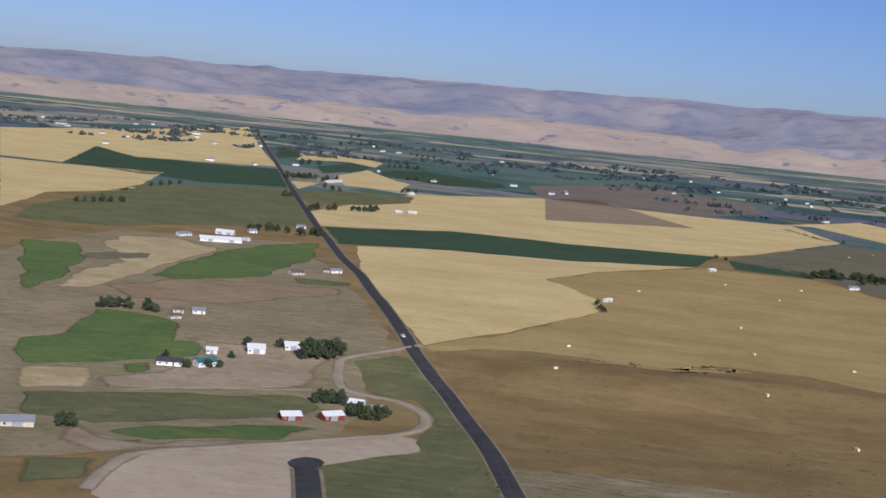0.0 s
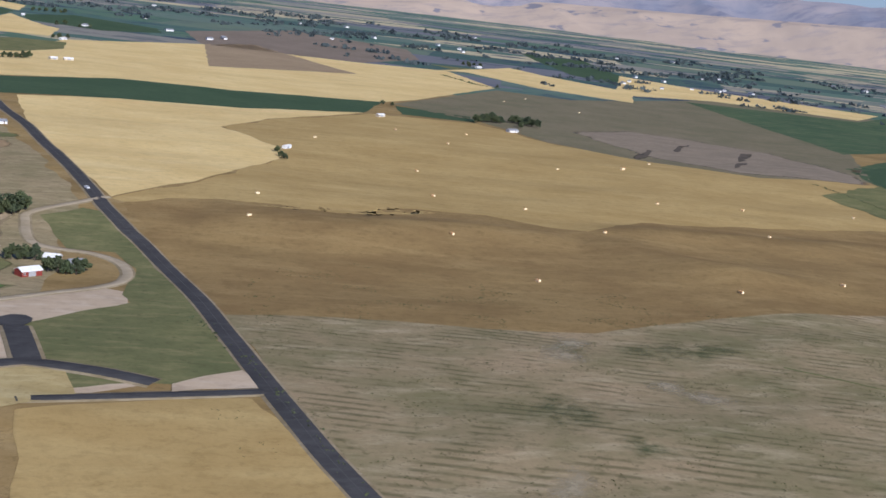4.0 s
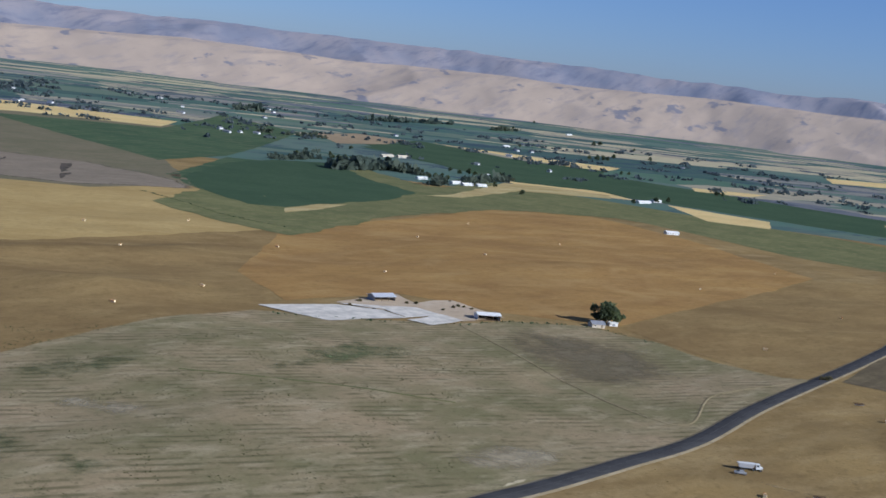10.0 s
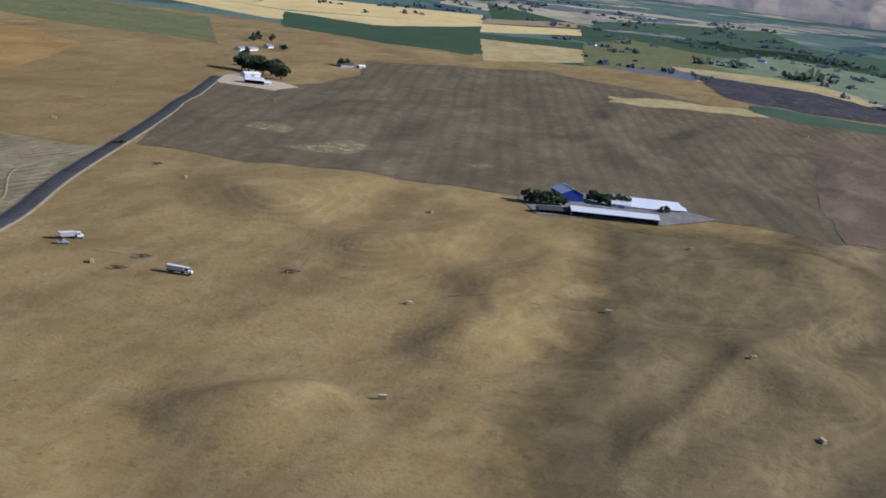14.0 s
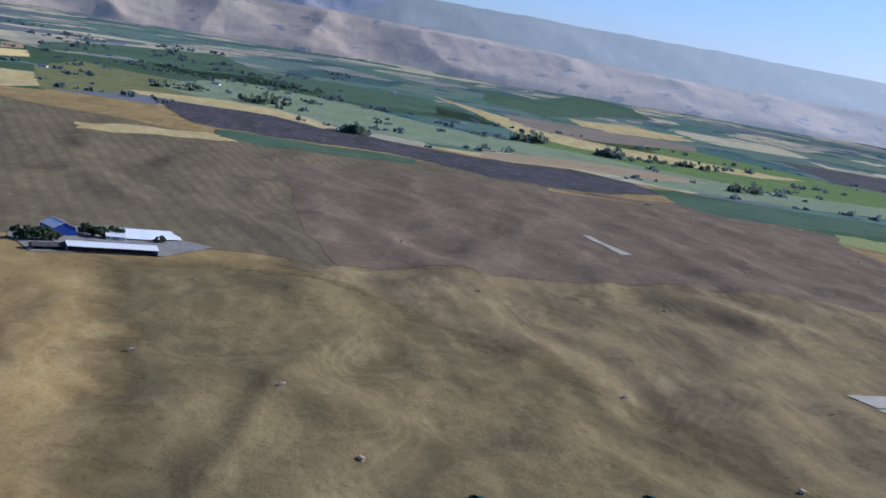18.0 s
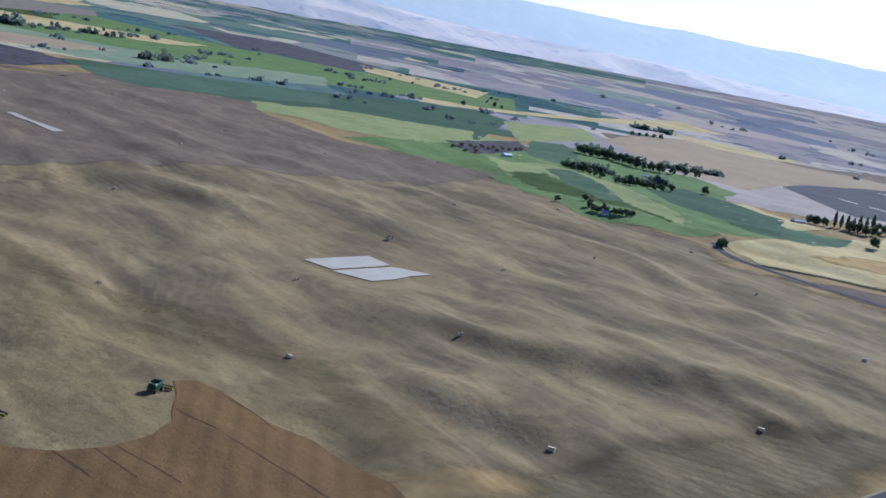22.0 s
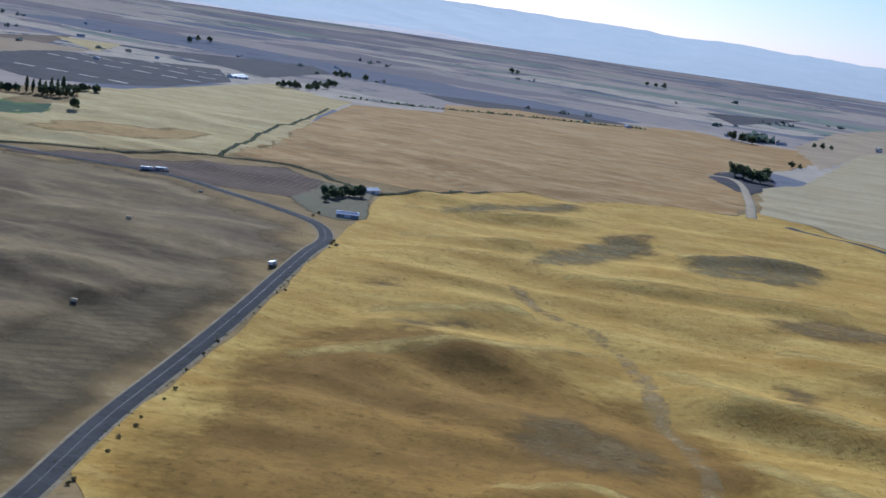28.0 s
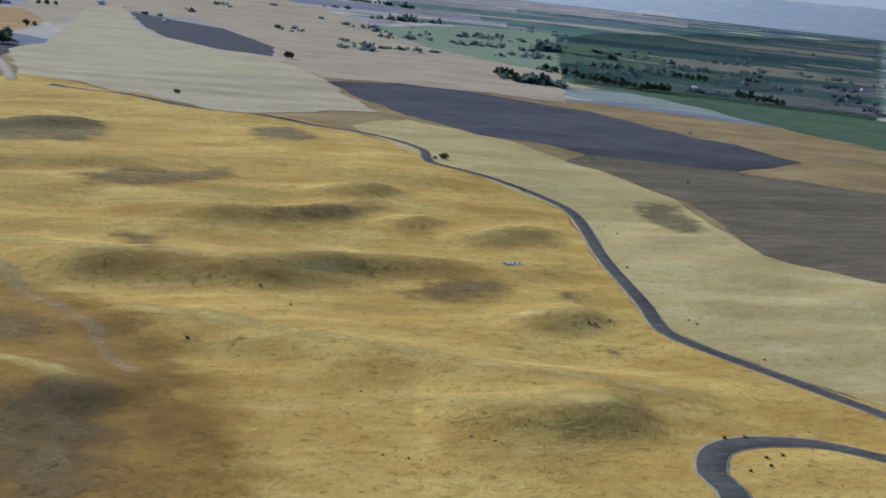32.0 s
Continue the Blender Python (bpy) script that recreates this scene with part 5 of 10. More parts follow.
field("ridge_light_grass", M_ridgelight, "pale thin grass and painted light along a hill crest", 0.23, [(-46.6, -483.7), (-80.5, -434.1), (-110.5, -426.5), (-140.2, -410.4), (-192.0, -416.4), (-195.0, -389.6), (-136.8, -383.6), (-100.5, -401.5), (-62.5, -413.9), (-24.4, -468.3)], 2.5)
field("ridge_light_grass", M_ridgelight, "pale thin grass and painted light along a hill crest", 0.23, [(-123.5, -422.3), (-198.4, -433.5), (-255.9, -423.3), (-251.1, -396.7), (-198.6, -406.5), (-127.5, -395.7)], 2.5)
field("ridge_light_grass", M_ridgelight, "pale thin grass and painted light along a hill crest", 0.24, [(-95.5, -554.1), (-152.0, -525.7), (-178.3, -521.4), (-261.2, -575.3), (-275.8, -552.7), (-188.7, -496.6), (-143.0, -500.3), (-83.5, -529.9)], 2.5)
field("ridge_light_grass", M_ridgelight, "pale thin grass and painted light along a hill crest", 0.24, [(37.8, -646.8), (-21.3, -666.3), (-89.8, -668.4), (-147.4, -682.1), (-153.6, -655.9), (-93.2, -641.6), (-25.7, -639.7), (29.2, -621.2)], 2.5)
field("ridge_light_grass", M_ridgelight, "pale thin grass and painted light along a hill crest", 0.24, [(-213.7, -580.7), (-285.7, -622.7), (-299.3, -599.3), (-227.3, -557.3)], 2.5)
field("ridge_light_grass", M_ridgelight, "pale thin grass and painted light along a hill crest", 0.25, [(-258.4, -475.5), (-349.4, -512.5), (-359.6, -487.5), (-268.6, -450.5)], 2.5)
field("ridge_light_grass", M_ridgelight, "pale thin grass and painted light along a hill crest", 0.25, [(-219.7, -332.0), (-277.7, -349.0), (-285.3, -323.0), (-227.3, -306.0)], 2.5)
field("ridge_light_grass", M_ridgelight, "pale thin grass and painted light along a hill crest", 0.26, [(-146.8, -229.8), (-183.0, -217.4), (-223.2, -221.4), (-225.8, -194.6), (-180.0, -190.6), (-138.2, -204.2)], 2.5)
field("ridge_light_grass", M_ridgelight, "pale thin grass and painted light along a hill crest", 0.26, [(-229.5, -505.6), (-277.5, -534.6), (-291.5, -511.4), (-243.5, -482.4)], 2.5)
field("ridge_light_grass", M_ridgelight, "pale thin grass and painted light along a hill crest", 0.26, [(-20.2, -800.4), (-73.1, -834.3), (-137.9, -878.2), (-153.1, -855.8), (-87.9, -811.7), (-34.8, -777.6)], 2.5)
field("ridge_light_grass", M_ridgelight, "pale thin grass and painted light along a hill crest", 0.27, [(120.0, -489.8), (81.4, -510.9), (41.5, -547.0), (23.5, -527.0), (65.6, -489.1), (107.0, -466.2)], 2.5)
field("ridge_light_grass", M_ridgelight, "pale thin grass and painted light along a hill crest", 0.27, [(133.9, -386.6), (81.2, -428.3), (22.9, -480.3), (-13.6, -489.2), (-19.4, -462.8), (8.1, -457.7), (63.8, -407.7), (117.1, -365.4)], 2.5)
field("ridge_light_grass", M_ridgelight, "pale thin grass and painted light along a hill crest", 0.28, [(190.4, -839.2), (140.8, -892.7), (32.7, -961.4), (18.3, -938.6), (124.2, -871.3), (170.6, -820.8)], 2.5)
field("ridge_light_grass", M_ridgelight, "pale thin grass and painted light along a hill crest", 0.28, [(160.0, -722.3), (90.1, -753.8), (40.4, -789.9), (24.6, -768.1), (76.9, -730.2), (149.0, -697.7)], 2.5)
# sage polygons that also carry the painted shade of the hollows
field("sage_shade_patch", M_sageshade, "low grey-brown sage with painted shade in a hollow of the hills", 0.30, [(22.0, -352.6), (-4.7, -377.4), (-40.8, -353.9), (-57.8, -328.2), (-40.5, -293.8), (-8.1, -280.3), (19.6, -305.9)], 3)
field("sage_shade_patch", M_sageshade, "low grey-brown sage with painted shade in a hollow of the hills", 0.30, [(-12.9, -247.0), (-48.7, -261.1), (-63.0, -244.1), (-52.8, -203.7), (-34.3, -188.6), (5.1, -198.0), (15.3, -227.3)], 3)
field("sage_shade_patch", M_sageshade, "low grey-brown sage with painted shade in a hollow of the hills", 0.31, [(-79.6, -610.9), (-121.2, -647.1), (-165.6, -652.3), (-208.8, -678.7), (-193.1, -605.2), (-136.0, -568.4), (-84.7, -565.2)], 3)
field("sage_shade_patch", M_sageshade, "low grey-brown sage with painted shade in a hollow of the hills", 0.31, [(-159.1, -496.5), (-207.9, -537.6), (-265.9, -547.3), (-229.4, -499.8), (-174.0, -481.7)], 3)
field("sage_shade_patch", M_sageshade, "low grey-brown sage with painted shade in a hollow of the hills", 0.32, [(-198.1, -387.7), (-239.9, -396.8), (-273.8, -388.3), (-254.7, -353.6), (-214.9, -347.3), (-191.2, -360.1)], 3)
field("sage_shade_patch", M_sageshade, "low grey-brown sage with painted shade in a hollow of the hills", 0.32, [(-269.7, -376.4), (-301.0, -367.5), (-282.3, -343.0), (-260.3, -348.4)], 3)
field("sage_shade_patch", M_greysageshade, "low grey-brown sage with painted shade in a hollow of the hills", 0.32, [(-35.0, -788.9), (-87.6, -880.6), (-164.3, -883.6), (-138.1, -764.4), (-77.6, -708.0), (-38.6, -724.7)], 3)
field("sage_shade_patch", M_sageshade, "low grey-brown sage with painted shade in a hollow of the hills", 0.33, [(34.6, -871.8), (-24.0, -931.0), (-33.2, -792.2), (16.4, -792.6)], 3)
field("sage_shade_patch", M_greysageshade, "low grey-brown sage with painted shade in a hollow of the hills", 0.33, [(-250.4, -871.0), (-307.9, -886.7), (-305.0, -783.1), (-238.3, -765.2)], 3)
field("sage_shade_patch", M_sageshade, "low grey-brown sage with painted shade in a hollow of the hills", 0.34, [(-209.4, -293.3), (-281.4, -293.8), (-263.4, -267.4), (-243.0, -278.5), (-207.3, -278.0)], 3)
field("sage_shade_patch", M_sageshade, "low grey-brown sage with painted shade in a hollow of the hills", 0.34, [(-116.1, -397.8), (-167.4, -395.1), (-151.8, -374.0), (-116.2, -382.3)], 3)
field("sage_shade_patch", M_slopesageshade, "low grey-brown sage with painted shade in a hollow of the hills", 0.34, [(-451.6, -604.1), (-506.7, -602.5), (-455.1, -485.3), (-421.2, -482.4), (-428.0, -549.1)], 3)
field("sage_shade_patch", M_sageshade, "low grey-brown sage with painted shade in a hollow of the hills", 0.35, [(-84.7, -484.4), (-119.7, -473.2), (-117.0, -403.2), (-88.2, -412.9)], 3)
field("sage_shade_patch", M_sageshade, "low grey-brown sage with painted shade in a hollow of the hills", 0.35, [(112.2, -457.3), (94.2, -474.4), (25.9, -519.0), (39.5, -492.0), (83.4, -428.3)], 3)
field("sage_shade_patch", M_sageshade, "low grey-brown sage with painted shade in a hollow of the hills", 0.36, [(140.7, -540.2), (105.6, -577.2), (97.0, -523.4), (121.5, -511.4)], 3)
field("sage_shade_patch", M_greysageshade, "low grey-brown sage with painted shade in a hollow of the hills", 0.36, [(65.8, -639.6), (58.8, -748.2), (12.5, -896.3), (-29.1, -858.3), (-1.6, -734.4), (41.8, -643.7)], 3)
field("sage_shade_patch", M_greysageshade, "low grey-brown sage with painted shade in a hollow of the hills", 0.36, [(165.5, -892.2), (41.2, -1083.9), (43.6, -990.7), (148.7, -833.2)], 3)
field("sage_shade_patch", M_sageshade, "low grey-brown sage with painted shade in a hollow of the hills", 0.37, [(33.2, -436.2), (-2.2, -503.2), (-9.2, -465.7), (15.4, -436.2)], 3)
field("dry_wash", M_wash, "dry sandy wash winding between the hills", 0.40, [(48.5, -592.8), (27.3, -552.6), (-6.1, -524.3), (-27.2, -484.2), (-40.2, -438.9), (-47.4, -390.9), (-58.8, -357.7), (-67.1, -313.4), (-71.3, -256.1), (-57.3, -255.1), (-53.3, -311.6), (-45.2, -354.3), (-33.8, -387.7), (-26.6, -435.9), (-14.2, -479.0), (4.9, -515.5), (38.3, -543.8), (60.9, -586.2)], 1.5)
field("windrow", M_windrow, "pale straw windrow on the dark field", 0.80, [(907.9, -1545.5), (873.6, -1541.8), (874.2, -1535.9), (908.5, -1539.6)], 0.5)
field("windrow", M_windrow, "pale straw windrow on the dark field", 0.80, [(855.1, -1539.9), (820.8, -1536.2), (821.4, -1530.2), (855.7, -1533.9)], 0.5)
field("windrow", M_windrow, "pale straw windrow on the dark field", 0.80, [(801.8, -1533.0), (768.3, -1522.3), (770.2, -1516.6), (803.7, -1527.3)], 0.5)
field("windrow", M_windrow, "pale straw windrow on the dark field", 0.80, [(750.3, -1516.5), (716.8, -1505.8), (718.6, -1500.1), (752.1, -1510.8)], 0.5)
field("windrow", M_windrow, "pale straw windrow on the dark field", 0.80, [(994.6, -1804.3), (967.4, -1791.5), (970.0, -1786.1), (997.1, -1798.8)], 0.5)
field("windrow", M_windrow, "pale straw windrow on the dark field", 0.80, [(952.8, -1784.7), (925.7, -1771.9), (928.2, -1766.5), (955.4, -1779.2)], 0.5)
field("windrow", M_windrow, "pale straw windrow on the dark field", 0.80, [(911.1, -1765.1), (884.0, -1752.3), (886.5, -1746.9), (913.6, -1759.6)], 0.5)
field("windrow", M_windrow, "pale straw windrow on the dark field", 0.80, [(868.6, -1746.2), (833.3, -1737.2), (834.8, -1731.4), (870.1, -1740.4)], 0.5)
field("windrow", M_windrow, "pale straw windrow on the dark field", 0.80, [(814.3, -1732.4), (779.0, -1723.4), (780.5, -1717.6), (815.8, -1726.6)], 0.5)
field("windrow", M_windrow, "pale straw windrow on the dark field", 0.80, [(761.3, -1718.9), (734.0, -1712.5), (735.4, -1706.7), (762.7, -1713.1)], 0.5)
field("windrow", M_windrow, "pale straw windrow on the dark field", 0.80, [(719.4, -1709.0), (692.1, -1702.6), (693.5, -1696.8), (720.7, -1703.2)], 0.5)
field("windrow", M_windrow, "pale straw windrow on the dark field", 0.80, [(986.5, -2024.9), (961.8, -2012.4), (964.5, -2007.1), (989.2, -2019.5)], 0.5)
field("windrow", M_windrow, "pale straw windrow on the dark field", 0.80, [(948.5, -2005.7), (923.8, -1993.3), (926.5, -1988.0), (951.2, -2000.4)], 0.5)
field("windrow", M_windrow, "pale straw windrow on the dark field", 0.80, [(910.4, -1986.6), (885.7, -1974.2), (888.4, -1968.8), (913.1, -1981.3)], 0.5)
field("windrow", M_windrow, "pale straw windrow on the dark field", 0.80, [(872.4, -1967.5), (847.7, -1955.1), (850.4, -1949.7), (875.1, -1962.1)], 0.5)
field("windrow", M_windrow, "pale straw windrow on the dark field", 0.80, [(834.4, -1948.8), (808.6, -1938.6), (810.9, -1933.0), (836.6, -1943.2)], 0.5)
field("windrow", M_windrow, "pale straw windrow on the dark field", 0.80, [(794.8, -1933.0), (769.0, -1922.8), (771.2, -1917.2), (797.0, -1927.5)], 0.5)
field("windrow", M_windrow, "pale straw windrow on the dark field", 0.80, [(755.1, -1917.3), (729.3, -1907.0), (731.5, -1901.5), (757.3, -1911.7)], 0.5)
field("windrow", M_windrow, "pale straw windrow on the dark field", 0.80, [(987.4, -1904.4), (958.6, -1892.1), (960.9, -1886.6), (989.7, -1898.9)], 0.5)
field("windrow", M_windrow, "pale straw windrow on the dark field", 0.80, [(943.1, -1885.5), (914.2, -1873.2), (916.6, -1867.7), (945.4, -1880.0)], 0.5)
field("windrow", M_windrow, "pale straw windrow on the dark field", 0.80, [(898.7, -1866.6), (869.9, -1854.4), (872.3, -1848.9), (901.1, -1861.1)], 0.5)
field("windrow", M_windrow, "pale straw windrow on the dark field", 0.80, [(853.1, -1847.6), (815.3, -1833.7), (817.4, -1828.0), (855.2, -1841.9)], 0.5)
field("windrow", M_windrow, "pale straw windrow on the dark field", 0.80, [(794.9, -1826.2), (757.1, -1812.3), (759.2, -1806.6), (797.0, -1820.5)], 0.5)
field("windrow", M_windrow, "pale straw windrow on the dark field", 0.80, [(738.4, -1806.6), (706.8, -1803.2), (707.5, -1797.2), (739.1, -1800.6)], 0.5)
field("gravel_pad", M_dirt, "pale gravel pad at the road junction", 0.30, [(10.3, 438.2), (22.6, 449.5), (37.4, 458.5), (40.6, 449.4), (40.4, 436.4), (9.7, 429.4)])
field("wheat_field", M_gold2, "golden stubble beside the junction", 0.18, [(-41.1, 406.6), (9.1, 421.2), (36.9, 424.1), (44.7, 395.0), (50.0, 373.6), (56.3, 340.0), (58.6, 306.9), (12.1, 283.1), (-37.6, 318.8)])
field("meadow", M_olivegreen, "dry green-brown grass beside the road", 0.19, [(-45.3, 516.9), (22.0, 596.1), (26.0, 556.6), (37.4, 458.5), (22.6, 449.5), (10.3, 438.2), (-42.0, 428.3)], 2)
road("road", M_asphalt, 6.0, "narrow asphalt side road at the junction", 0.42, [(-41.5, 416.8), (9.5, 426.5), (26.2, 429.3), (42.8, 432.6)])
field("cut_bank", M_cutbank, "bare dark-brown bank between the road and the ditch", 0.30, [(495.2, -758.0), (446.3, -811.6), (369.7, -871.6), (304.4, -942.8), (239.3, -870.7), (243.0, -777.7), (278.0, -775.6), (350.4, -778.7), (434.4, -773.2)], 2)
field("rough_patch", M_brush, "dark rough ground round the lone trees", 0.35, [(-61.2, -1471.9), (-97.4, -1626.0), (-143.5, -1656.2), (-143.9, -1492.2), (-109.8, -1336.4), (-91.4, -1352.0)], 2)
field("wheat_band", M_goldband, "darker gold band across the pale wheat", 0.33, [(535.3, -882.2), (549.2, -989.5), (509.2, -1034.8), (462.7, -1070.8), (419.9, -1088.3), (419.3, -977.7), (465.2, -905.2)], 4)
field("meadow", M_lawnpatch, "bright green rough edge of the stubble", 0.30, [(909.8, -857.3), (784.3, -808.2), (695.0, -772.0), (659.6, -800.6), (612.7, -831.3), (600.9, -867.2), (713.0, -928.4), (823.9, -953.0), (942.5, -975.0)], 3)
road("ditch", M_ditch, 5.0, "brushy ditch between the wheat and the orange stubble", 0.50, [(367.0, -938.7), (378.2, -1026.1), (410.3, -1193.3), (435.7, -1396.3), (448.8, -1503.4), (464.2, -1606.3)])
road("ditch", M_ditch, 5.0, "dark hedge line behind the orange stubble", 0.50, [(517.2, -1844.9), (433.3, -1881.2), (310.6, -1974.0), (180.9, -2088.9), (49.1, -2192.2)])
field("fallow_field", M_mauve, "pale bare part of the fallow", 0.20, [(542.2, 1477.4), (672.2, 1583.1), (737.1, 1540.3), (813.6, 1458.2), (825.5, 1261.0), (788.4, 1181.3), (637.1, 1192.9), (570.3, 1281.1)], 3)
field("stubble_field", M_olivegold, "olive-gold stubble with tyre lines", 0.13, [(678.2, 73.5), (706.1, -17.4), (678.2, -91.6), (590, -165), (465, -225), (340, -262), (235, -240), (180, -120), (200, 40), (249.5, 74.6), (416.7, 62.4)], 6)
field("stubble_field", M_darkstub, "dark brown stubble along the road", 0.14, [(122, -100), (132, -187), (144, -262), (153, -352), (163, -462), (200, -480), (235, -400), (240, -290), (215, -200), (180, -110)], 6)
field("straw_patch", M_strawpatch, "pale straw left on the olive field", 0.30, [(772.7, 325.3), (817.3, 313.4), (809.2, 279.5), (775.5, 275.7), (765.7, 300.8)], 2)
field("straw_patch", M_strawpatch, "pale straw left on the olive field", 0.30, [(727.5, 280.5), (806.0, 243.1), (790.3, 214.9), (741.3, 223.1), (722.0, 255.9)], 2)
field("straw_patch", M_strawpatch, "pale straw left on the olive field", 0.30, [(788.9, 162.4), (814.4, 142.2), (798.3, 131.8), (767.2, 147.2)], 2)
field("pasture_patch", M_darkpasture, "darker grazed end of the pasture", 0.20, [(511.8, 503.3), (565.6, 523.7), (611.8, 495.7), (614.3, 431.5), (581.7, 389.8), (510.7, 378.4), (460.8, 407.0)], 4)
field("pasture_patch", M_strawpasture, "pale dry patch in the pasture", 0.21, [(189.5, 452.0), (216.1, 463.4), (235.7, 432.7), (210.9, 422.6)], 4)
field("pasture_patch", M_strawpasture, "pale dry patch in the pasture", 0.21, [(299.9, 333.1), (342.5, 338.9), (367.4, 310.4), (335.6, 302.0), (298.9, 313.5)], 4)
field("pasture_patch", M_strawpasture, "pale dry patch in the pasture", 0.22, [(185.6, 540.9), (211.9, 522.5), (187.7, 478.1), (157.3, 474.7)], 4)
field("pasture_patch", M_strawpasture, "pale dry patch in the pasture", 0.22, [(302.0, 338.3), (336.4, 340.4), (360.2, 313.6), (331.7, 309.0), (298.3, 321.4)], 4)
field("pasture_patch", M_strawpasture, "pale dry patch in the pasture", 0.23, [(125.1, 365.3), (138.7, 369.1), (143.5, 350.9), (127.7, 322.4), (106.8, 324.4)], 4)
field("pasture_patch", M_strawpasture, "pale dry patch in the pasture", 0.24, [(193.7, 455.8), (219.1, 465.1), (241.0, 434.5), (215.1, 425.5)], 4)
field("pasture_patch", M_greenpasture, "greener weedy patch in the pasture", 0.24, [(169.8, 515.3), (195.1, 523.9), (209.3, 503.9), (173.7, 482.7)], 4)
field("pasture_patch", M_greenpasture, "greener weedy patch in the pasture", 0.25, [(153.8, 396.2), (185.4, 395.7), (185.6, 368.3), (157.3, 363.7)], 4)
field("pasture_patch", M_greenpasture, "greener weedy patch in the pasture", 0.25, [(209.4, 517.4), (265.0, 529.3), (286.2, 502.3), (246.9, 483.2), (214.1, 489.5)], 4)
field("pasture_patch", M_greenpasture, "greener weedy patch in the pasture", 0.26, [(149.7, 441.6), (178.1, 439.1), (168.5, 394.2), (141.3, 382.4), (131.5, 404.9)], 4)
field("pasture_patch", M_greenpasture, "greener weedy patch in the pasture", 0.27, [(366.3, 506.8), (427.9, 522.0), (452.2, 482.3), (392.0, 463.6), (356.5, 475.9)], 4)
field("pasture_patch", M_greenpasture, "greener weedy patch in the pasture", 0.27, [(315.0, 479.4), (380.2, 510.6), (388.2, 488.5), (323.3, 454.7)], 4)
field("rust_grass", M_rust, "rusty orange grass on the near hill", 0.19, [(108, -75), (128, -180), (140, -300), (150, -410), (112, -470), (52, -468), (-5, -440), (-62, -410), (-100, -335), (-100, -230), (-90, -120), (10, -60)], 6)
field("sage_shade_patch", M_sageshade, "dark rough sage on the near slope", 0.40, [(-4.7, -237.2), (-30.7, -247.5), (-53.5, -241.1), (-63.0, -209.6), (-52.4, -163.5), (-40.9, -137.7), (1.6, -145.2)], 4)

field("stubble_field", M_strip, "brown dry strip behind the houses", 0.20, [(-248.9, 928.6), (-205.3, 1012.4), (-146.5, 1028.3), (-77.4, 1032.8), (-73.7, 989.7), (-151.1, 894.1), (-193.9, 890.4), (-213.2, 884.9)], 3)
field("wheat_field", M_strawlot, "pale straw ground beside the meadows", 0.21, [(-279.1, 888.0), (-276.2, 934.5), (-280.7, 1009.8), (-266.6, 1066.1), (-282.1, 1091.7), (-317.4, 1179.5), (-316.9, 1251.0), (-268.4, 1278.5), (-220.2, 1235.4), (-204.7, 1262.3), (-217.8, 1147.2), (-231.6, 1045.4), (-241.2, 960.1), (-245.2, 911.6)], 4)
field("fallow_field", M_greypatch, "grey fallow strip", 0.22, [(-315.3, 1063.0), (-283.2, 1121.5), (-249.0, 1141.1), (-243.1, 1095.3), (-279.3, 1064.9)], 3)
field("meadow", M_lawnpatch, "dark green meadow behind the straw", 0.22, [(-373.1, 1126.0), (-327.0, 1147.1), (-292.7, 1063.1), (-276.2, 934.5), (-283.7, 861.7)], 3)
field("meadow", M_lawnpatch, "green meadow beside the road", 0.23, [(-231.9, 1011.1), (-217.8, 1147.2), (-201.8, 1245.2), (-165.3, 1312.5), (-128.3, 1355.9), (-120.7, 1198.1), (-134.6, 1126.2), (-144.5, 1060.8), (-180.8, 1023.5), (-202.4, 988.5)], 3)
field("meadow", M_lawnpatch, "bright green irrigated meadow", 0.23, [(-240.8, 731.0), (-221.1, 755.3), (-225.9, 838.6), (-180.7, 832.4), (-162.1, 813.4), (-154.2, 763.3), (-134.4, 766.8), (-130.0, 729.5), (-157.5, 709.2), (-220.6, 671.6)], 3)
field("dry_lot", M_tanlot, "bare tan ground round the houses", 0.24, [(-157.7, 787.8), (-135.6, 768.2), (-114.3, 769.5), (-71.3, 771.9), (-54.1, 761.3), (-64.0, 687.4), (-90.8, 662.3), (-127.6, 645.8), (-163.7, 634.6), (-176.9, 666.1), (-147.8, 688.3), (-127.8, 726.9), (-152.6, 764.1)], 3)
field("wheat_field", M_strawlot, "straw stubble beside the houses", 0.25, [(-220.6, 671.6), (-182.4, 685.6), (-172.6, 664.3), (-169.0, 632.2), (-200.1, 611.3)], 3)
field("meadow", M_lawnpatch, "small green lot beside the white house", 0.27, [(-172.2, 695.7), (-155.5, 707.6), (-149.3, 687.6), (-159.4, 670.5)], 2)
field("meadow", M_olivepatch, "olive rough pasture", 0.25, [(-199.1, 608.4), (-148.0, 636.7), (-69.3, 664.5), (-51.1, 638.5), (-63.9, 607.5), (-90.1, 593.9), (-122.7, 572.3), (-148.1, 557.9), (-184.4, 564.8)], 3)
field("meadow", M_lawnpatch, "watered green strip beside the red barns", 0.27, [(-147.6, 551.5), (-121.8, 568.1), (-87.4, 586.2), (-61.1, 596.5), (-46.8, 593.3), (-62.0, 559.9), (-88.4, 552.8), (-114.8, 538.0), (-136.3, 542.7)], 3)
field("meadow", M_olivepatch, "dark weedy patch", 0.28, [(-134.3, 530.8), (-119.2, 540.4), (-116.0, 529.6), (-129.5, 521.9)], 2)
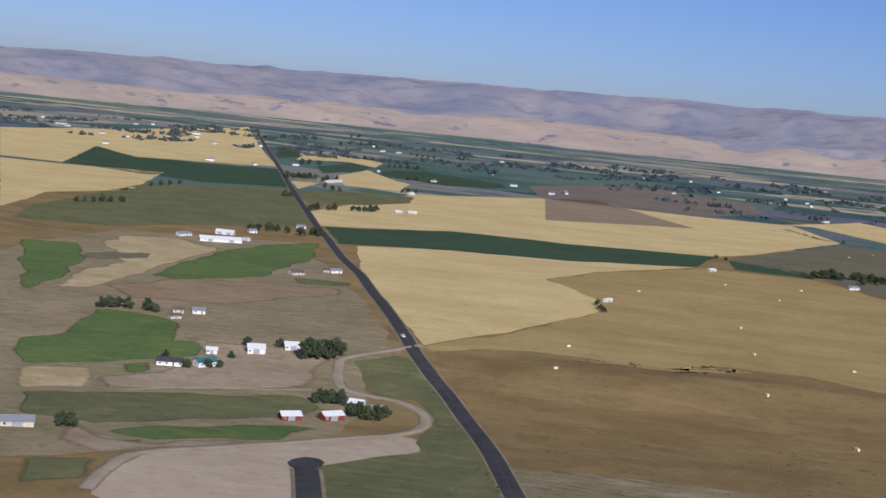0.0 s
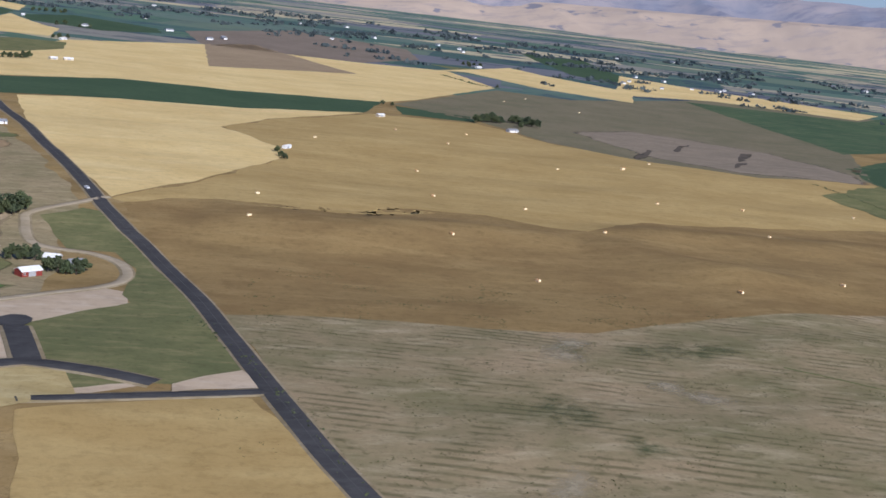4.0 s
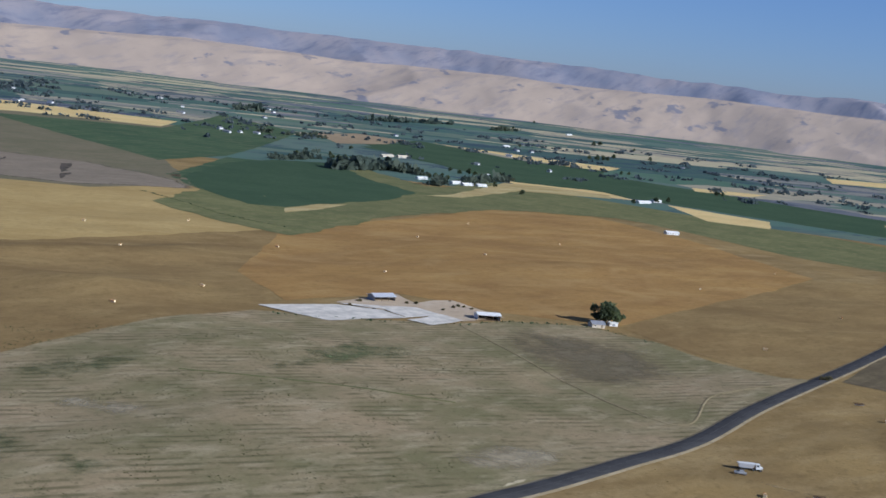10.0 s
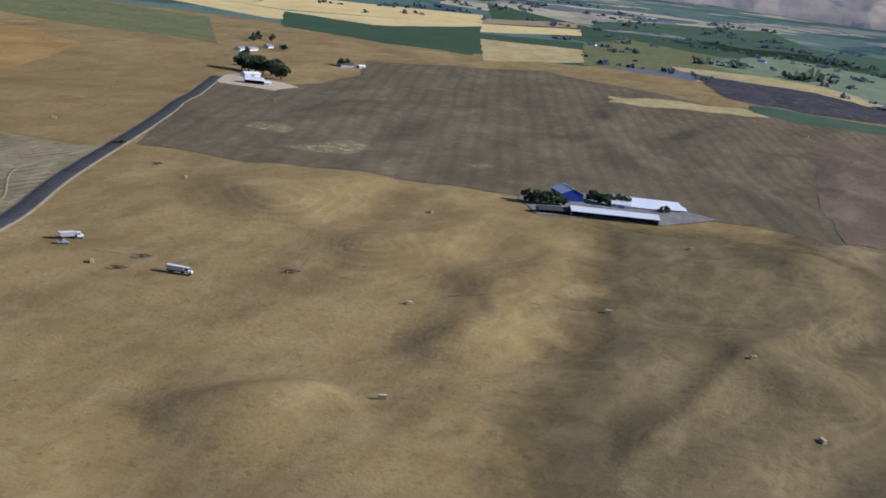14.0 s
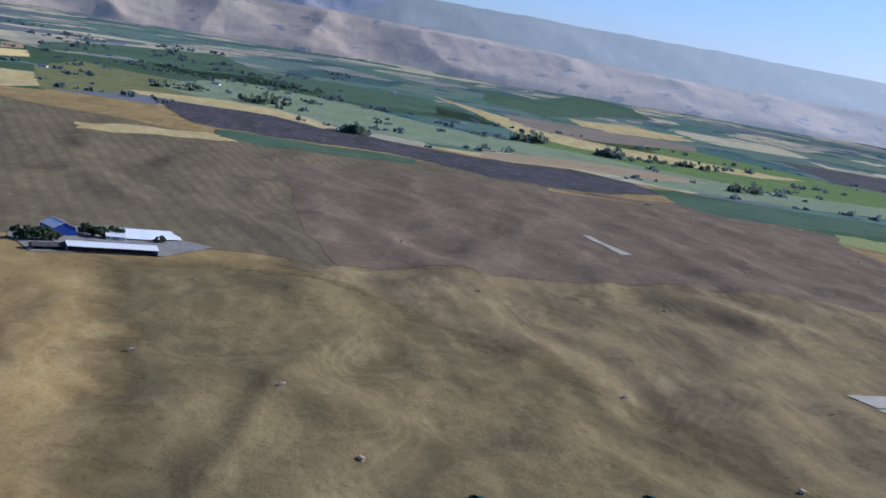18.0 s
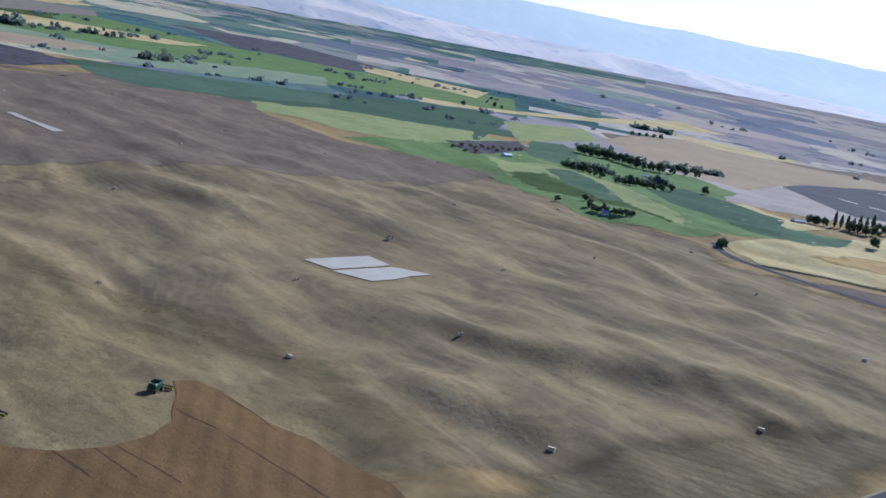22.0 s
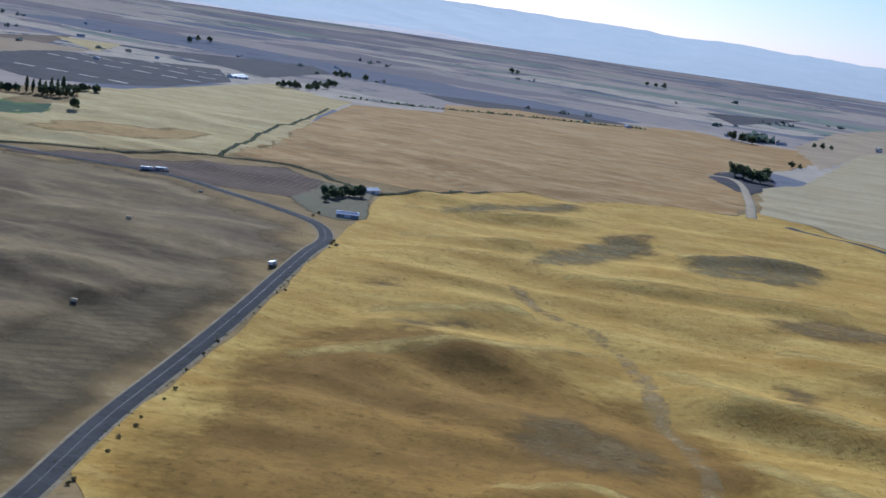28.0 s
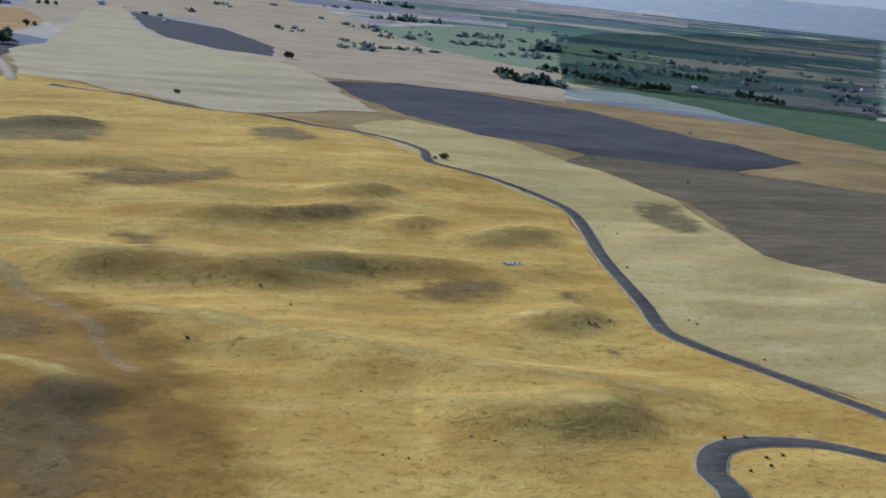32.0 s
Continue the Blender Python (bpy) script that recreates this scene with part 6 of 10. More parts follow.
field("dry_lot", M_tanlot, "dry tan ground below the green strip", 0.26, [(-155.1, 559.5), (-146.5, 552.0), (-134.4, 535.8), (-113.1, 536.1), (-90.0, 554.8), (-62.9, 557.0), (-95.1, 528.0), (-128.3, 503.9), (-154.4, 519.6)], 3)
field("meadow", M_olivepatch, "yellow-olive grass beside the lane", 0.26, [(-159.6, 491.8), (-126.1, 500.3), (-121.2, 469.9), (-145.7, 451.0)], 2)
field("cut_bank", M_palebank, "pale cut bank above the road", 0.30, [(188.3, 270.6), (201.0, 278.6), (220.2, 283.1), (246.2, 287.8), (242.3, 284.3), (218.6, 278.0), (202.5, 273.7)], 1)
field("cut_bank", M_palebank, "pale cut bank above the road", 0.30, [(268.3, 291.9), (286.6, 299.9), (305.3, 304.0), (339.2, 300.9), (322.1, 298.0), (288.0, 294.0)], 1)
field("meadow", M_valleygreen, "green valley floor with tree belts", 0.30, [(-1216.2, -2393.8), (-1738.5, -2891.0), (-2217.6, -3067.0), (-2817.3, -2994.6), (-1105.7, -1066.5), (-1060.9, -1191.3), (-1015.4, -1328.3), (-907.9, -1501.7), (-1086.0, -1954.3)], 4)
field("crop_field", M_green, "dark green band across the meadow", 0.33, [(865.8, -1064.3), (886.8, -1165.4), (824.8, -1154.2), (718.2, -1130.9), (630.1, -996.1), (714.8, -1002.6), (782.4, -1010.5)], 2)
field("meadow", M_valleygreen, "dark green lot beside the farmstead", 0.32, [(1238.3, -1247.2), (1225.2, -1302.2), (1117.8, -1221.7), (1010.1, -1084.1), (1055.6, -1070.0), (1117.0, -1113.9)], 2)
field("meadow", M_palegreen, "lime green meadow", 0.30, [(1002.4, -936.9), (994.5, -1007.2), (968.5, -1051.3), (875.3, -1019.3), (800.6, -990.5), (686.5, -927.5), (661.1, -871.4), (720.3, -880.5), (763.0, -856.6), (805.8, -832.6), (895.4, -869.1)], 3)
field("crop_field", M_valleygreen, "darker green strip in the meadow", 0.34, [(957.9, -992.2), (940.6, -1020.7), (856.6, -985.6), (776.6, -926.4), (774.2, -890.5), (853.5, -925.4)], 2)
field("meadow", M_greymeadow, "grey-green pasture in the valley", 0.36, [(2326.8, 1.5), (2786.7, -162.5), (2755.7, -245.9), (2614.7, -425.3), (2334.0, -558.3), (2306.0, -634.4), (2191.2, -783.7), (2033.4, -915.8), (1910.7, -1083.6), (1918.9, -1360.8), (1725.1, -1226.9), (1670.8, -949.7), (1692.9, -753.0), (1965.1, -647.0), (1889.5, -448.6), (1956.3, -311.8), (2157.7, -217.2), (2166.0, -102.6)], 4)
field("crop_field", M_teal, "blue-green irrigated crop", 0.38, [(3082.0, 242.5), (3360.5, 75.1), (3582.3, -208.5), (3215.3, -291.3), (3208.8, -525.7), (3164.6, -735.4), (2696.6, -632.9), (2670.9, -434.9), (3011.3, -271.3), (2913.7, -109.8), (3030.1, 64.9), (2843.2, 227.7)], 4)
field("crop_field", M_teal, "blue-green irrigated crop beyond the creek", 0.38, [(3647.1, -1001.7), (3608.2, -1134.8), (3854.0, -1392.0), (3679.2, -1487.0), (3454.6, -1479.2), (3401.3, -1323.3), (3119.1, -1026.9), (3340.0, -919.4)], 4)
field("brush", M_creek, "dark purple brush along the creek", 0.42, [(1985.6, 7.9), (1996.0, -101.0), (2008.1, -199.8), (1913.3, -270.2), (1863.9, -315.0), (1794.1, -396.2), (1752.5, -478.7), (1795.8, -641.3), (1698.3, -704.9), (1564.0, -695.9), (1455.2, -561.0), (1433.9, -469.6), (1442.1, -411.3), (1592.6, -332.4), (1617.1, -253.0), (1595.3, -127.8), (1629.7, -39.8)], 3)
field("wheat_field", M_pale, "pale dry strip above the creek", 0.44, [(2107.3, 34.9), (2181.1, -114.1), (2157.7, -217.2), (1931.4, -287.8), (1869.6, -258.6), (1995.1, -188.4), (2003.7, -91.9), (2013.8, 21.4)], 3)
field("meadow", M_teal, "green strip below the creek", 0.44, [(1584.5, -72.1), (1596.8, -151.9), (1589.2, -248.1), (1577.7, -337.5), (1502.7, -324.5), (1485.9, -230.2), (1450.6, -113.0), (1468.2, -71.1)], 2)
field("wheat_field", M_pale, "pale dry grass above the brown stubble", 0.40, [(1433.1, 95.7), (1470.9, 28.1), (1525.8, -60.5), (1431.3, -89.6), (1396.0, -58.8), (1375.0, 29.3), (1336.0, 89.5)], 3)
field("wheat_field", M_pale, "long straw strip across the valley", 0.42, [(3067.9, -829.1), (2661.8, -863.2), (2497.7, -977.8), (2413.4, -1141.9), (2297.2, -1333.9), (2215.2, -1184.0), (2254.1, -1000.9), (2315.1, -828.1), (2501.5, -756.5), (2867.9, -775.2)], 3)
field("wheat_field", M_pale, "straw strip on the far slope", 0.42, [(3154.3, -1150.9), (3211.8, -1306.1), (2998.0, -1402.7), (2925.2, -1293.0), (2900.8, -1116.9)], 3)
field("fallow_field", M_purple, "purple-grey fallow band", 0.40, [(2991.4, -872.2), (2977.6, -1079.4), (2837.7, -1329.7), (2707.7, -1270.2), (2580.3, -995.2), (2589.5, -818.5)], 3)
field("fallow_field", M_tan, "tan fallow band beside the creek", 0.40, [(1892.6, -518.2), (1996.8, -713.8), (1977.1, -855.4), (1896.5, -923.0), (1800.7, -779.3), (1814.1, -647.9), (1752.5, -478.7)], 3)
field("crop_field", M_teal, "blue-green crop strip beside the stubble", 0.44, [(1564.0, -695.9), (1622.3, -871.3), (1599.3, -1066.7), (1568.0, -1118.1), (1414.1, -1011.6), (1382.9, -834.0), (1361.7, -690.5), (1445.9, -661.2)], 3)
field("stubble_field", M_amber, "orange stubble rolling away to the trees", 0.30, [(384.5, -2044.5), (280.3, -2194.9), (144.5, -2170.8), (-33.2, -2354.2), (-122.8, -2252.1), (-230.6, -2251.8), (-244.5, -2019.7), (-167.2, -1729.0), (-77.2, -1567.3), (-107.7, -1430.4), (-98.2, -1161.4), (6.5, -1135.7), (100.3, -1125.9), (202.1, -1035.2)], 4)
field("hill_land", M_tanhill, "tan dry hills with faint tracks", 0.34, [(-530.1, -1751.6), (-550.7, -2135.0), (-544.5, -2452.8), (-961.1, -3303.3), (-1027.8, -2989.6), (-988.7, -2554.0), (-918.6, -2048.4), (-947.6, -1844.8), (-985.5, -1674.3), (-749.7, -1225.9), (-659.6, -1277.9), (-566.5, -1319.8), (-477.2, -1325.7), (-461.0, -1464.3)], 4)
field("wheat_field", M_palewheat, "pale grey-gold wheat slope behind the gold hills", 0.36, [(-110.4, -1145.7), (-125.5, -1429.4), (-178.9, -1539.4), (-342.5, -2354.5), (-451.6, -2623.8), (-431.1, -2427.5), (-371.5, -1934.1), (-406.4, -1767.6), (-480.9, -1567.6), (-467.3, -1305.0), (-435.0, -1028.0), (-272.7, -937.3), (-202.4, -1032.2), (-167.8, -1093.6)], 3)
field("burnt_field", M_burnt, "dark burnt patch on the pale slope", 0.42, [(-431.3, -2391.8), (-480.7, -2277.8), (-550.7, -2135.0), (-544.3, -1786.9), (-487.3, -1591.7), (-426.6, -1655.6), (-383.9, -1816.6), (-389.8, -2012.2)], 2)
field("burnt_field", M_burnt, "dark far strip beyond the slope", 0.38, [(-554.9, -3295.0), (-734.2, -3391.7), (-847.9, -3178.1), (-724.6, -3081.6), (-527.3, -3118.8)], 2)
field("meadow", M_greymeadow, "grey-green pasture beyond the tan hills", 0.36, [(-988.7, -2554.0), (-1200.4, -2744.6), (-1576.3, -2805.1), (-985.5, -1674.3), (-947.6, -1844.8), (-918.6, -2048.4)], 4)
field("dry_land", M_dry, "dry grazed land round the farmsteads", 0.10, [(-330, 1290), (-150, 1330), (-62, 1000), (-24, 790), (-40, 570), (-110, 520), (-230, 450), (-420, 700)], 3)
field("meadow", M_olivegreen, "olive green valley pasture with pale edges", 0.33, [(663.3, 1082.7), (805.9, 1193.9), (791.4, 1095.3), (1171.3, 1420.7), (1363.5, 1525.6), (1291.3, 1318.8), (1389.1, 1283.3), (1521.6, 1145.5), (1358.4, 1020.9), (1223.6, 1067.9), (1164.2, 1073.8), (915.6, 999.4), (686.4, 894.1), (663.8, 960.0)], 4)
field("crop_field", M_green, "dark green crop beside the tree belts", 0.36, [(859.0, 1312.6), (1087.5, 1527.0), (1233.0, 1605.4), (1361.5, 1604.4), (1230.9, 1376.8), (1175.2, 1220.1), (1051.6, 1148.7), (815.7, 1062.2), (781.2, 1081.2), (797.0, 1180.7)], 3)
field("crop_field", M_green, "long dark green crop behind the farm", 0.36, [(1780.0, 1995.6), (1982.7, 2056.8), (2087.3, 1938.5), (2261.3, 1714.9), (1783.1, 1345.2), (1640.0, 1435.5), (1627.4, 1505.3), (1761.9, 1823.8)], 3)
field("wheat_field", M_pale, "pale dry edge of the crop", 0.38, [(809.4, 1054.0), (892.1, 1094.4), (936.7, 1096.4), (854.8, 1048.6), (787.0, 1025.0)], 1)
field("wheat_field", M_pale, "pale dry edge of the crop", 0.38, [(1161.1, 1198.5), (1227.0, 1211.0), (1585.4, 1418.2), (1665.0, 1379.7), (1714.9, 1293.1), (1651.4, 1244.6), (1491.4, 1304.3), (1229.2, 1186.2)], 2)
field("stubble_field", M_tan, "tan fallow strip between crops", 0.35, [(1865.1, 2243.2), (2046.5, 2301.1), (2099.5, 2181.1), (1939.1, 2080.2), (1752.2, 2033.0)], 2)
field("meadow", M_lawn, "bright green creek meadow", 0.27, [(1077.2, -883.2), (1119.2, -1004.8), (1127.9, -1108.2), (1188.9, -1280.8), (1085.8, -1282.7), (993.5, -1317.3), (871.8, -1253.2), (809.1, -1129.1), (691.7, -1039.8), (636.9, -1091.7), (601.6, -1080.7), (588.1, -1010.9), (604.2, -910.6), (629.2, -871.2), (676.5, -796.5), (782.9, -798.9), (906.9, -846.4), (960.9, -827.6), (977.0, -797.5), (1042.1, -794.3)], 4)
field("crop_field", M_valleygreen, "darker green crop across the creek meadow", 0.31, [(877.2, -1107.7), (827.8, -1143.3), (720.4, -1082.2), (631.1, -1082.2), (612.7, -1097.3), (589.5, -1036.1), (606.5, -974.9), (682.4, -984.0), (775.4, -1029.1)], 2)
field("fallow_field", M_tan, "pinkish brown field above the creek", 0.29, [(1361.5, -1530.6), (1481.5, -1752.9), (1513.4, -1966.2), (1375.1, -1968.6), (1253.2, -1965.6), (1160.8, -2046.2), (1033.8, -2041.7), (1032.8, -1865.6), (1027.7, -1633.5), (921.5, -1337.4), (1004.5, -1331.9), (1142.2, -1388.6)], 3)
field("wheat_field", M_pale, "pale straw strip across the far fields", 0.29, [(1750.7, -1458.9), (1683.0, -1553.3), (1713.7, -1853.2), (1853.5, -2340.3), (1653.4, -2273.6), (1686.3, -2129.5), (1655.7, -1839.0), (1628.4, -1541.7), (1643.2, -1367.0)], 2)
field("wheat_field", M_pale, "thin straw edge above the brown field", 0.30, [(1640.6, -1996.2), (1489.9, -2050.2), (1322.9, -2073.4), (1305.1, -1984.5), (1407.8, -1900.7)], 1)
field("dry_lot", M_pale, "dry tan strip beside the farm trees", 0.31, [(812.2, -1124.2), (802.4, -1178.5), (715.6, -1145.5), (657.7, -1132.5), (667.5, -1070.3), (740.3, -1100.0)], 1)
field("hill_land", M_tanhill, "tan dry slope beyond the pale wheat", 0.33, [(-221.2, -2326.4), (-346.8, -2901.6), (-543.6, -3318.4), (-742.9, -3386.4), (-946.4, -3250.4), (-1009.7, -2907.5), (-864.7, -2743.9), (-642.2, -2468.1), (-525.5, -2357.5), (-451.3, -2386.5), (-441.0, -2542.4), (-343.1, -2337.2), (-230.1, -1867.9)], 4)
field("meadow", M_olivegreen, "olive pasture behind the dark stubble", 0.30, [(2360.1, 202.7), (2681.9, 135.8), (2531.7, -76.4), (2388.2, -219.9), (2167.5, -168.1), (2026.7, 15.8), (1837.0, 159.4)], 3)


# ---- things: helpers ----
def part(name, bm, mat, parent, label=""):
    me = bpy.data.meshes.new(name)
    bm.to_mesh(me)
    bm.free()
    me.materials.append(mat)
    ob = new(name, me)
    ob.parent = parent
    return tagged(ob, label) if label else ob


def shared(name, me, parent, m):
    ob = new(name, me)
    ob.parent = parent
    ob.matrix_basis = m
    return ob


def empty(name, x, y, z, yaw):
    ob = new(name)
    ob.matrix_basis = pose(x, y, z, 0, 0, yaw)
    return ob


def box(bm, x0, x1, y0, y1, z0, z1, bevel=0.0):
    r = bmesh.ops.create_cube(bm, size=1.0, matrix=Matrix.LocRotScale(((x0 + x1) / 2, (y0 + y1) / 2, (z0 + z1) / 2), None, (x1 - x0, y1 - y0, z1 - z0)))
    if bevel:
        es = {e for v in r["verts"] for e in v.link_edges}
        bmesh.ops.bevel(bm, geom=list(es), offset=bevel, segments=1, affect="EDGES")
    return bm


def boxed(*a, bevel=0.0):
    return box(bmesh.new(), *a, bevel=bevel)


def cyl(r0, r1, depth, m, n=12):
    bm = bmesh.new()
    bmesh.ops.create_cone(bm, cap_ends=True, segments=n, radius1=r0, radius2=r1, depth=depth, matrix=m)
    return bm


def solid(pts_lists):
    """A closed body from a list of polygons."""
    bm = bmesh.new()
    for poly in pts_lists:
        bm.faces.new([bm.verts.new(p) for p in poly])
    bmesh.ops.remove_doubles(bm, verts=bm.verts, dist=0.001)
    bmesh.ops.recalc_face_normals(bm, faces=bm.faces)
    return bm


def prism(profile, x0, x1):
    """An outline in y and z, drawn out along x."""
    a = [(x0, y, z) for y, z in profile]
    b = [(x1, y, z) for y, z in profile]
    n = len(profile)
    return solid([a, b[::-1]] + [[a[k], a[(k + 1) % n], b[(k + 1) % n], b[k]] for k in range(n)])


# paints
P_white = plain("white_paint", (0.74, 0.72, 0.68), 0.6)
P_cream = plain("cream_siding", (0.58, 0.50, 0.38), 0.7)
P_grey = plain("grey_siding", (0.33, 0.33, 0.33), 0.7)
P_red = plain("barn_red", (0.21, 0.04, 0.03), 0.7)
P_blue = plain("blue_steel", (0.03, 0.07, 0.30), 0.45)
P_teal = plain("teal_metal_roof", (0.05, 0.16, 0.19), 0.45)
P_steel = plain("galvanised_roof", (0.62, 0.62, 0.64), 0.4, 0.3)
P_brownroof = plain("brown_shingles", (0.15, 0.11, 0.09), 0.9)
P_darkroof = plain("dark_shingles", (0.07, 0.065, 0.065), 0.9)
P_greyroof = plain("grey_shingles", (0.25, 0.25, 0.26), 0.85)
# black for chassis, and the painted shade inside open sheds
P_dark = plain("black_and_shed_shade", (0.025, 0.022, 0.02), 0.9)
P_wood = plain("weathered_wood", (0.20, 0.15, 0.10), 0.9)
P_glass = plain("window_glass", (0.03, 0.04, 0.05), 0.08)
P_tyre = plain("tyre_rubber", (0.02, 0.02, 0.02), 0.9)
P_green = plain("machine_green", (0.03, 0.06, 0.03), 0.5)
P_yellow = plain("machine_yellow", (0.36, 0.27, 0.05), 0.5)
P_rust = plain("rusty_iron", (0.13, 0.08, 0.05), 0.85)
P_chrome = plain("dull_metal", (0.45, 0.45, 0.46), 0.35, 0.8)
P_straw = plain("straw", (0.80, 0.65, 0.40), 0.95, 0, 0.2, 3.0)
P_twine = plain("orange_twine", (0.45, 0.20, 0.06), 0.8)
P_bark = plain("bark", (0.12, 0.09, 0.065), 0.95, 0, 0.4, 3.0)


def leaves(name, a, b):
    m, nt, bs = material(name, 0.75)
    g = nt.nodes.new("ShaderNodeNewGeometry")
    info = nt.nodes.new("ShaderNodeObjectInfo")
    col = mix(nt, g.outputs["Random Per Island"], a, b)
    col = mix(nt, ramp(nt, info.outputs["Random"], 0, 2.5), col, (0.12, 0.12, 0.05))
    nt.links.new(col, bs.inputs["Base Color"])
    through_leaf = nt.nodes.new("ShaderNodeBsdfTranslucent")
    nt.links.new(col, through_leaf.inputs[0])
    ms = nt.nodes.new("ShaderNodeMixShader")
    ms.inputs[0].default_value = 0.5
    nt.links.new(bs.outputs[0], ms.inputs[1])
    nt.links.new(through_leaf.outputs[0], ms.inputs[2])
    nt.links.new(ms.outputs[0], nt.nodes["Material Output"].inputs[0])
    return m


P_leaf = leaves("broad_leaves", (0.08, 0.11, 0.055), (0.165, 0.195, 0.095))
P_dkleaf = leaves("dark_leaves", (0.062, 0.088, 0.052), (0.125, 0.152, 0.085))
P_sage = leaves("sage_leaves", (0.15, 0.13, 0.065), (0.25, 0.20, 0.10))


def leaf_cards(bm, rnd, centre, radius, count, size, flat=1.0):
    """Small leaf sprays over a lobe of the crown."""
    for _ in range(count):
        d = Vector((rnd.gauss(0, 1), rnd.gauss(0, 1), rnd.gauss(0, 1) * flat)).normalized()
        p = Vector(centre) + Vector((d.x * radius[0], d.y * radius[0], d.z * radius[1])) * rnd.uniform(0.55, 1.05)
        q = Euler((rnd.uniform(0, 6.3), rnd.uniform(0, 6.3), rnd.uniform(0, 6.3))).to_matrix()
        s = size * rnd.uniform(0.6, 1.3)
        vs = [bm.verts.new(p + q @ Vector(c) * s) for c in ((-1, -0.5, 0), (0.1, -0.9, 0.25), (1, 0.1, 0), (0.2, 0.8, -0.2), (-0.8, 0.6, 0.1))]
        bm.faces.new(vs)


def limb(bm, a, b, r0, r1, n=6):
    a, b = Vector(a), Vector(b)
    q = (b - a).to_track_quat("Z", "Y").to_matrix().to_4x4()
    bmesh.ops.create_cone(bm, cap_ends=True, segments=n, radius1=r0, radius2=r1, depth=(b - a).length, matrix=Matrix.Translation((a + b) / 2) @ q)


TREES = {}


def make_tree(kind, seed):
    """One metre high; scaled where it is set."""
    rnd = random.Random(seed)
    top = new("tree" if kind != "bush" else "bush")
    bm = bmesh.new()
    crown = bmesh.new()
    if kind == "round":
        limb(bm, (0, 0, -0.03), (0.01, 0, 0.32), 0.035, 0.024, 8)
        for k in range(9):
            a = k * 2.4 + rnd.uniform(-0.4, 0.4)
            h = rnd.uniform(0.2, 0.8)
            w = 0.30 * math.sin(math.pi * min(1, (h + 0.12) / 1.08)) * rnd.uniform(0.7, 1.25)
            c = (w * math.cos(a), w * math.sin(a), h)
            limb(bm, (0.005, 0, 0.26 + 0.02 * k), c, 0.014, 0.004, 5)
            leaf_cards(crown, rnd, c, (rnd.uniform(0.13, 0.2), rnd.uniform(0.11, 0.17)), 80, 0.05)
        leaf_cards(crown, rnd, (0, 0, 0.62), (0.22, 0.34), 130, 0.055)
    elif kind == "poplar":
        limb(bm, (0, 0, -0.03), (0, 0, 0.9), 0.024, 0.006, 8)
        for k in range(13):
            h = 0.14 + 0.82 * k / 12
            w = 0.10 * math.sin(math.pi * (0.12 + 0.86 * k / 12)) + 0.02
            a = k * 2.4
            c = (0.45 * w * math.cos(a), 0.45 * w * math.sin(a), h)
            limb(bm, (0, 0, h - 0.06), c, 0.008, 0.003, 4)
            leaf_cards(crown, rnd, c, (w, 0.07), 52, 0.036)
    elif kind == "shade":
        limb(bm, (0, 0, -0.03), (0.02, 0.01, 0.3), 0.045, 0.03, 8)
        for k in range(12):
            a = k * 2.4 + rnd.uniform(-0.4, 0.4)
            h = rnd.uniform(0.22, 0.8)
            w = rnd.uniform(0.15, 0.42)
            c = (w * math.cos(a), w * math.sin(a), h)
            limb(bm, (0.01, 0, 0.25 + 0.01 * k), c, 0.016, 0.004, 5)
            leaf_cards(crown, rnd, c, (rnd.uniform(0.14, 0.22), rnd.uniform(0.1, 0.17)), 74, 0.05)
        leaf_cards(crown, rnd, (0, 0, 0.55), (0.3, 0.34), 130, 0.055)
    else:
        for k in range(6):
            a = k * 1.1
            c = (0.45 * math.cos(a) * rnd.uniform(0.4, 1), 0.45 * math.sin(a) * rnd.uniform(0.4, 1), rnd.uniform(0.3, 0.65))
            limb(bm, (0, 0, -0.05), c, 0.03, 0.01, 4)
            leaf_cards(crown, rnd, c, (0.33, 0.28), 34, 0.1)
    part("trunk" if kind != "bush" else "stem", bm, P_bark, top)
    part("crown" if kind != "bush" else "foliage", crown, {"bush": P_sage, "poplar": P_leaf}.get(kind, P_leaf if seed % 2 else P_dkleaf), top)
    return top


TREE_WORDS = {"round": ("broad-leaved farm tree with an uneven green crown", "tree"), "poplar": ("tall narrow poplar in a windbreak row", "tree"),
              "shade": ("large spreading dark green shade tree", "tree"), "bush": ("grey-green sage bush on dry grass", "bush")}
COUNT = {}


def tree(kind, x, y, h, group="", label=""):
    k = COUNT[kind] = COUNT.get(kind, -1) + 1
    v = k % 4
    rnd = random.Random(hash((round(x), round(y))) % 9999)
    m = pose(x, y, ground_z(x, y) - 0.05, 0, 0, rnd.uniform(0, 360))
    s = Matrix.Diagonal((h * rnd.uniform(0.9, 1.15), h * rnd.uniform(0.9, 1.15), h, 1))
    if (kind, v) not in TREES:
        ob = make_tree(kind, v + 10)
        TREES[kind, v] = ob
        ob.matrix_basis = m @ s
    else:
        proto = TREES[kind, v]
        ob = copy_thing(proto, m @ s @ Matrix.Diagonal([1 / c for c in proto.scale] + [1]))
    words, cat = TREE_WORDS[kind]
    return tagged(ob, label or words, cat, group or ("trees of the farms" if kind != "bush" else "bushes on the hills"))


# ---- buildings ----
WIN = {}


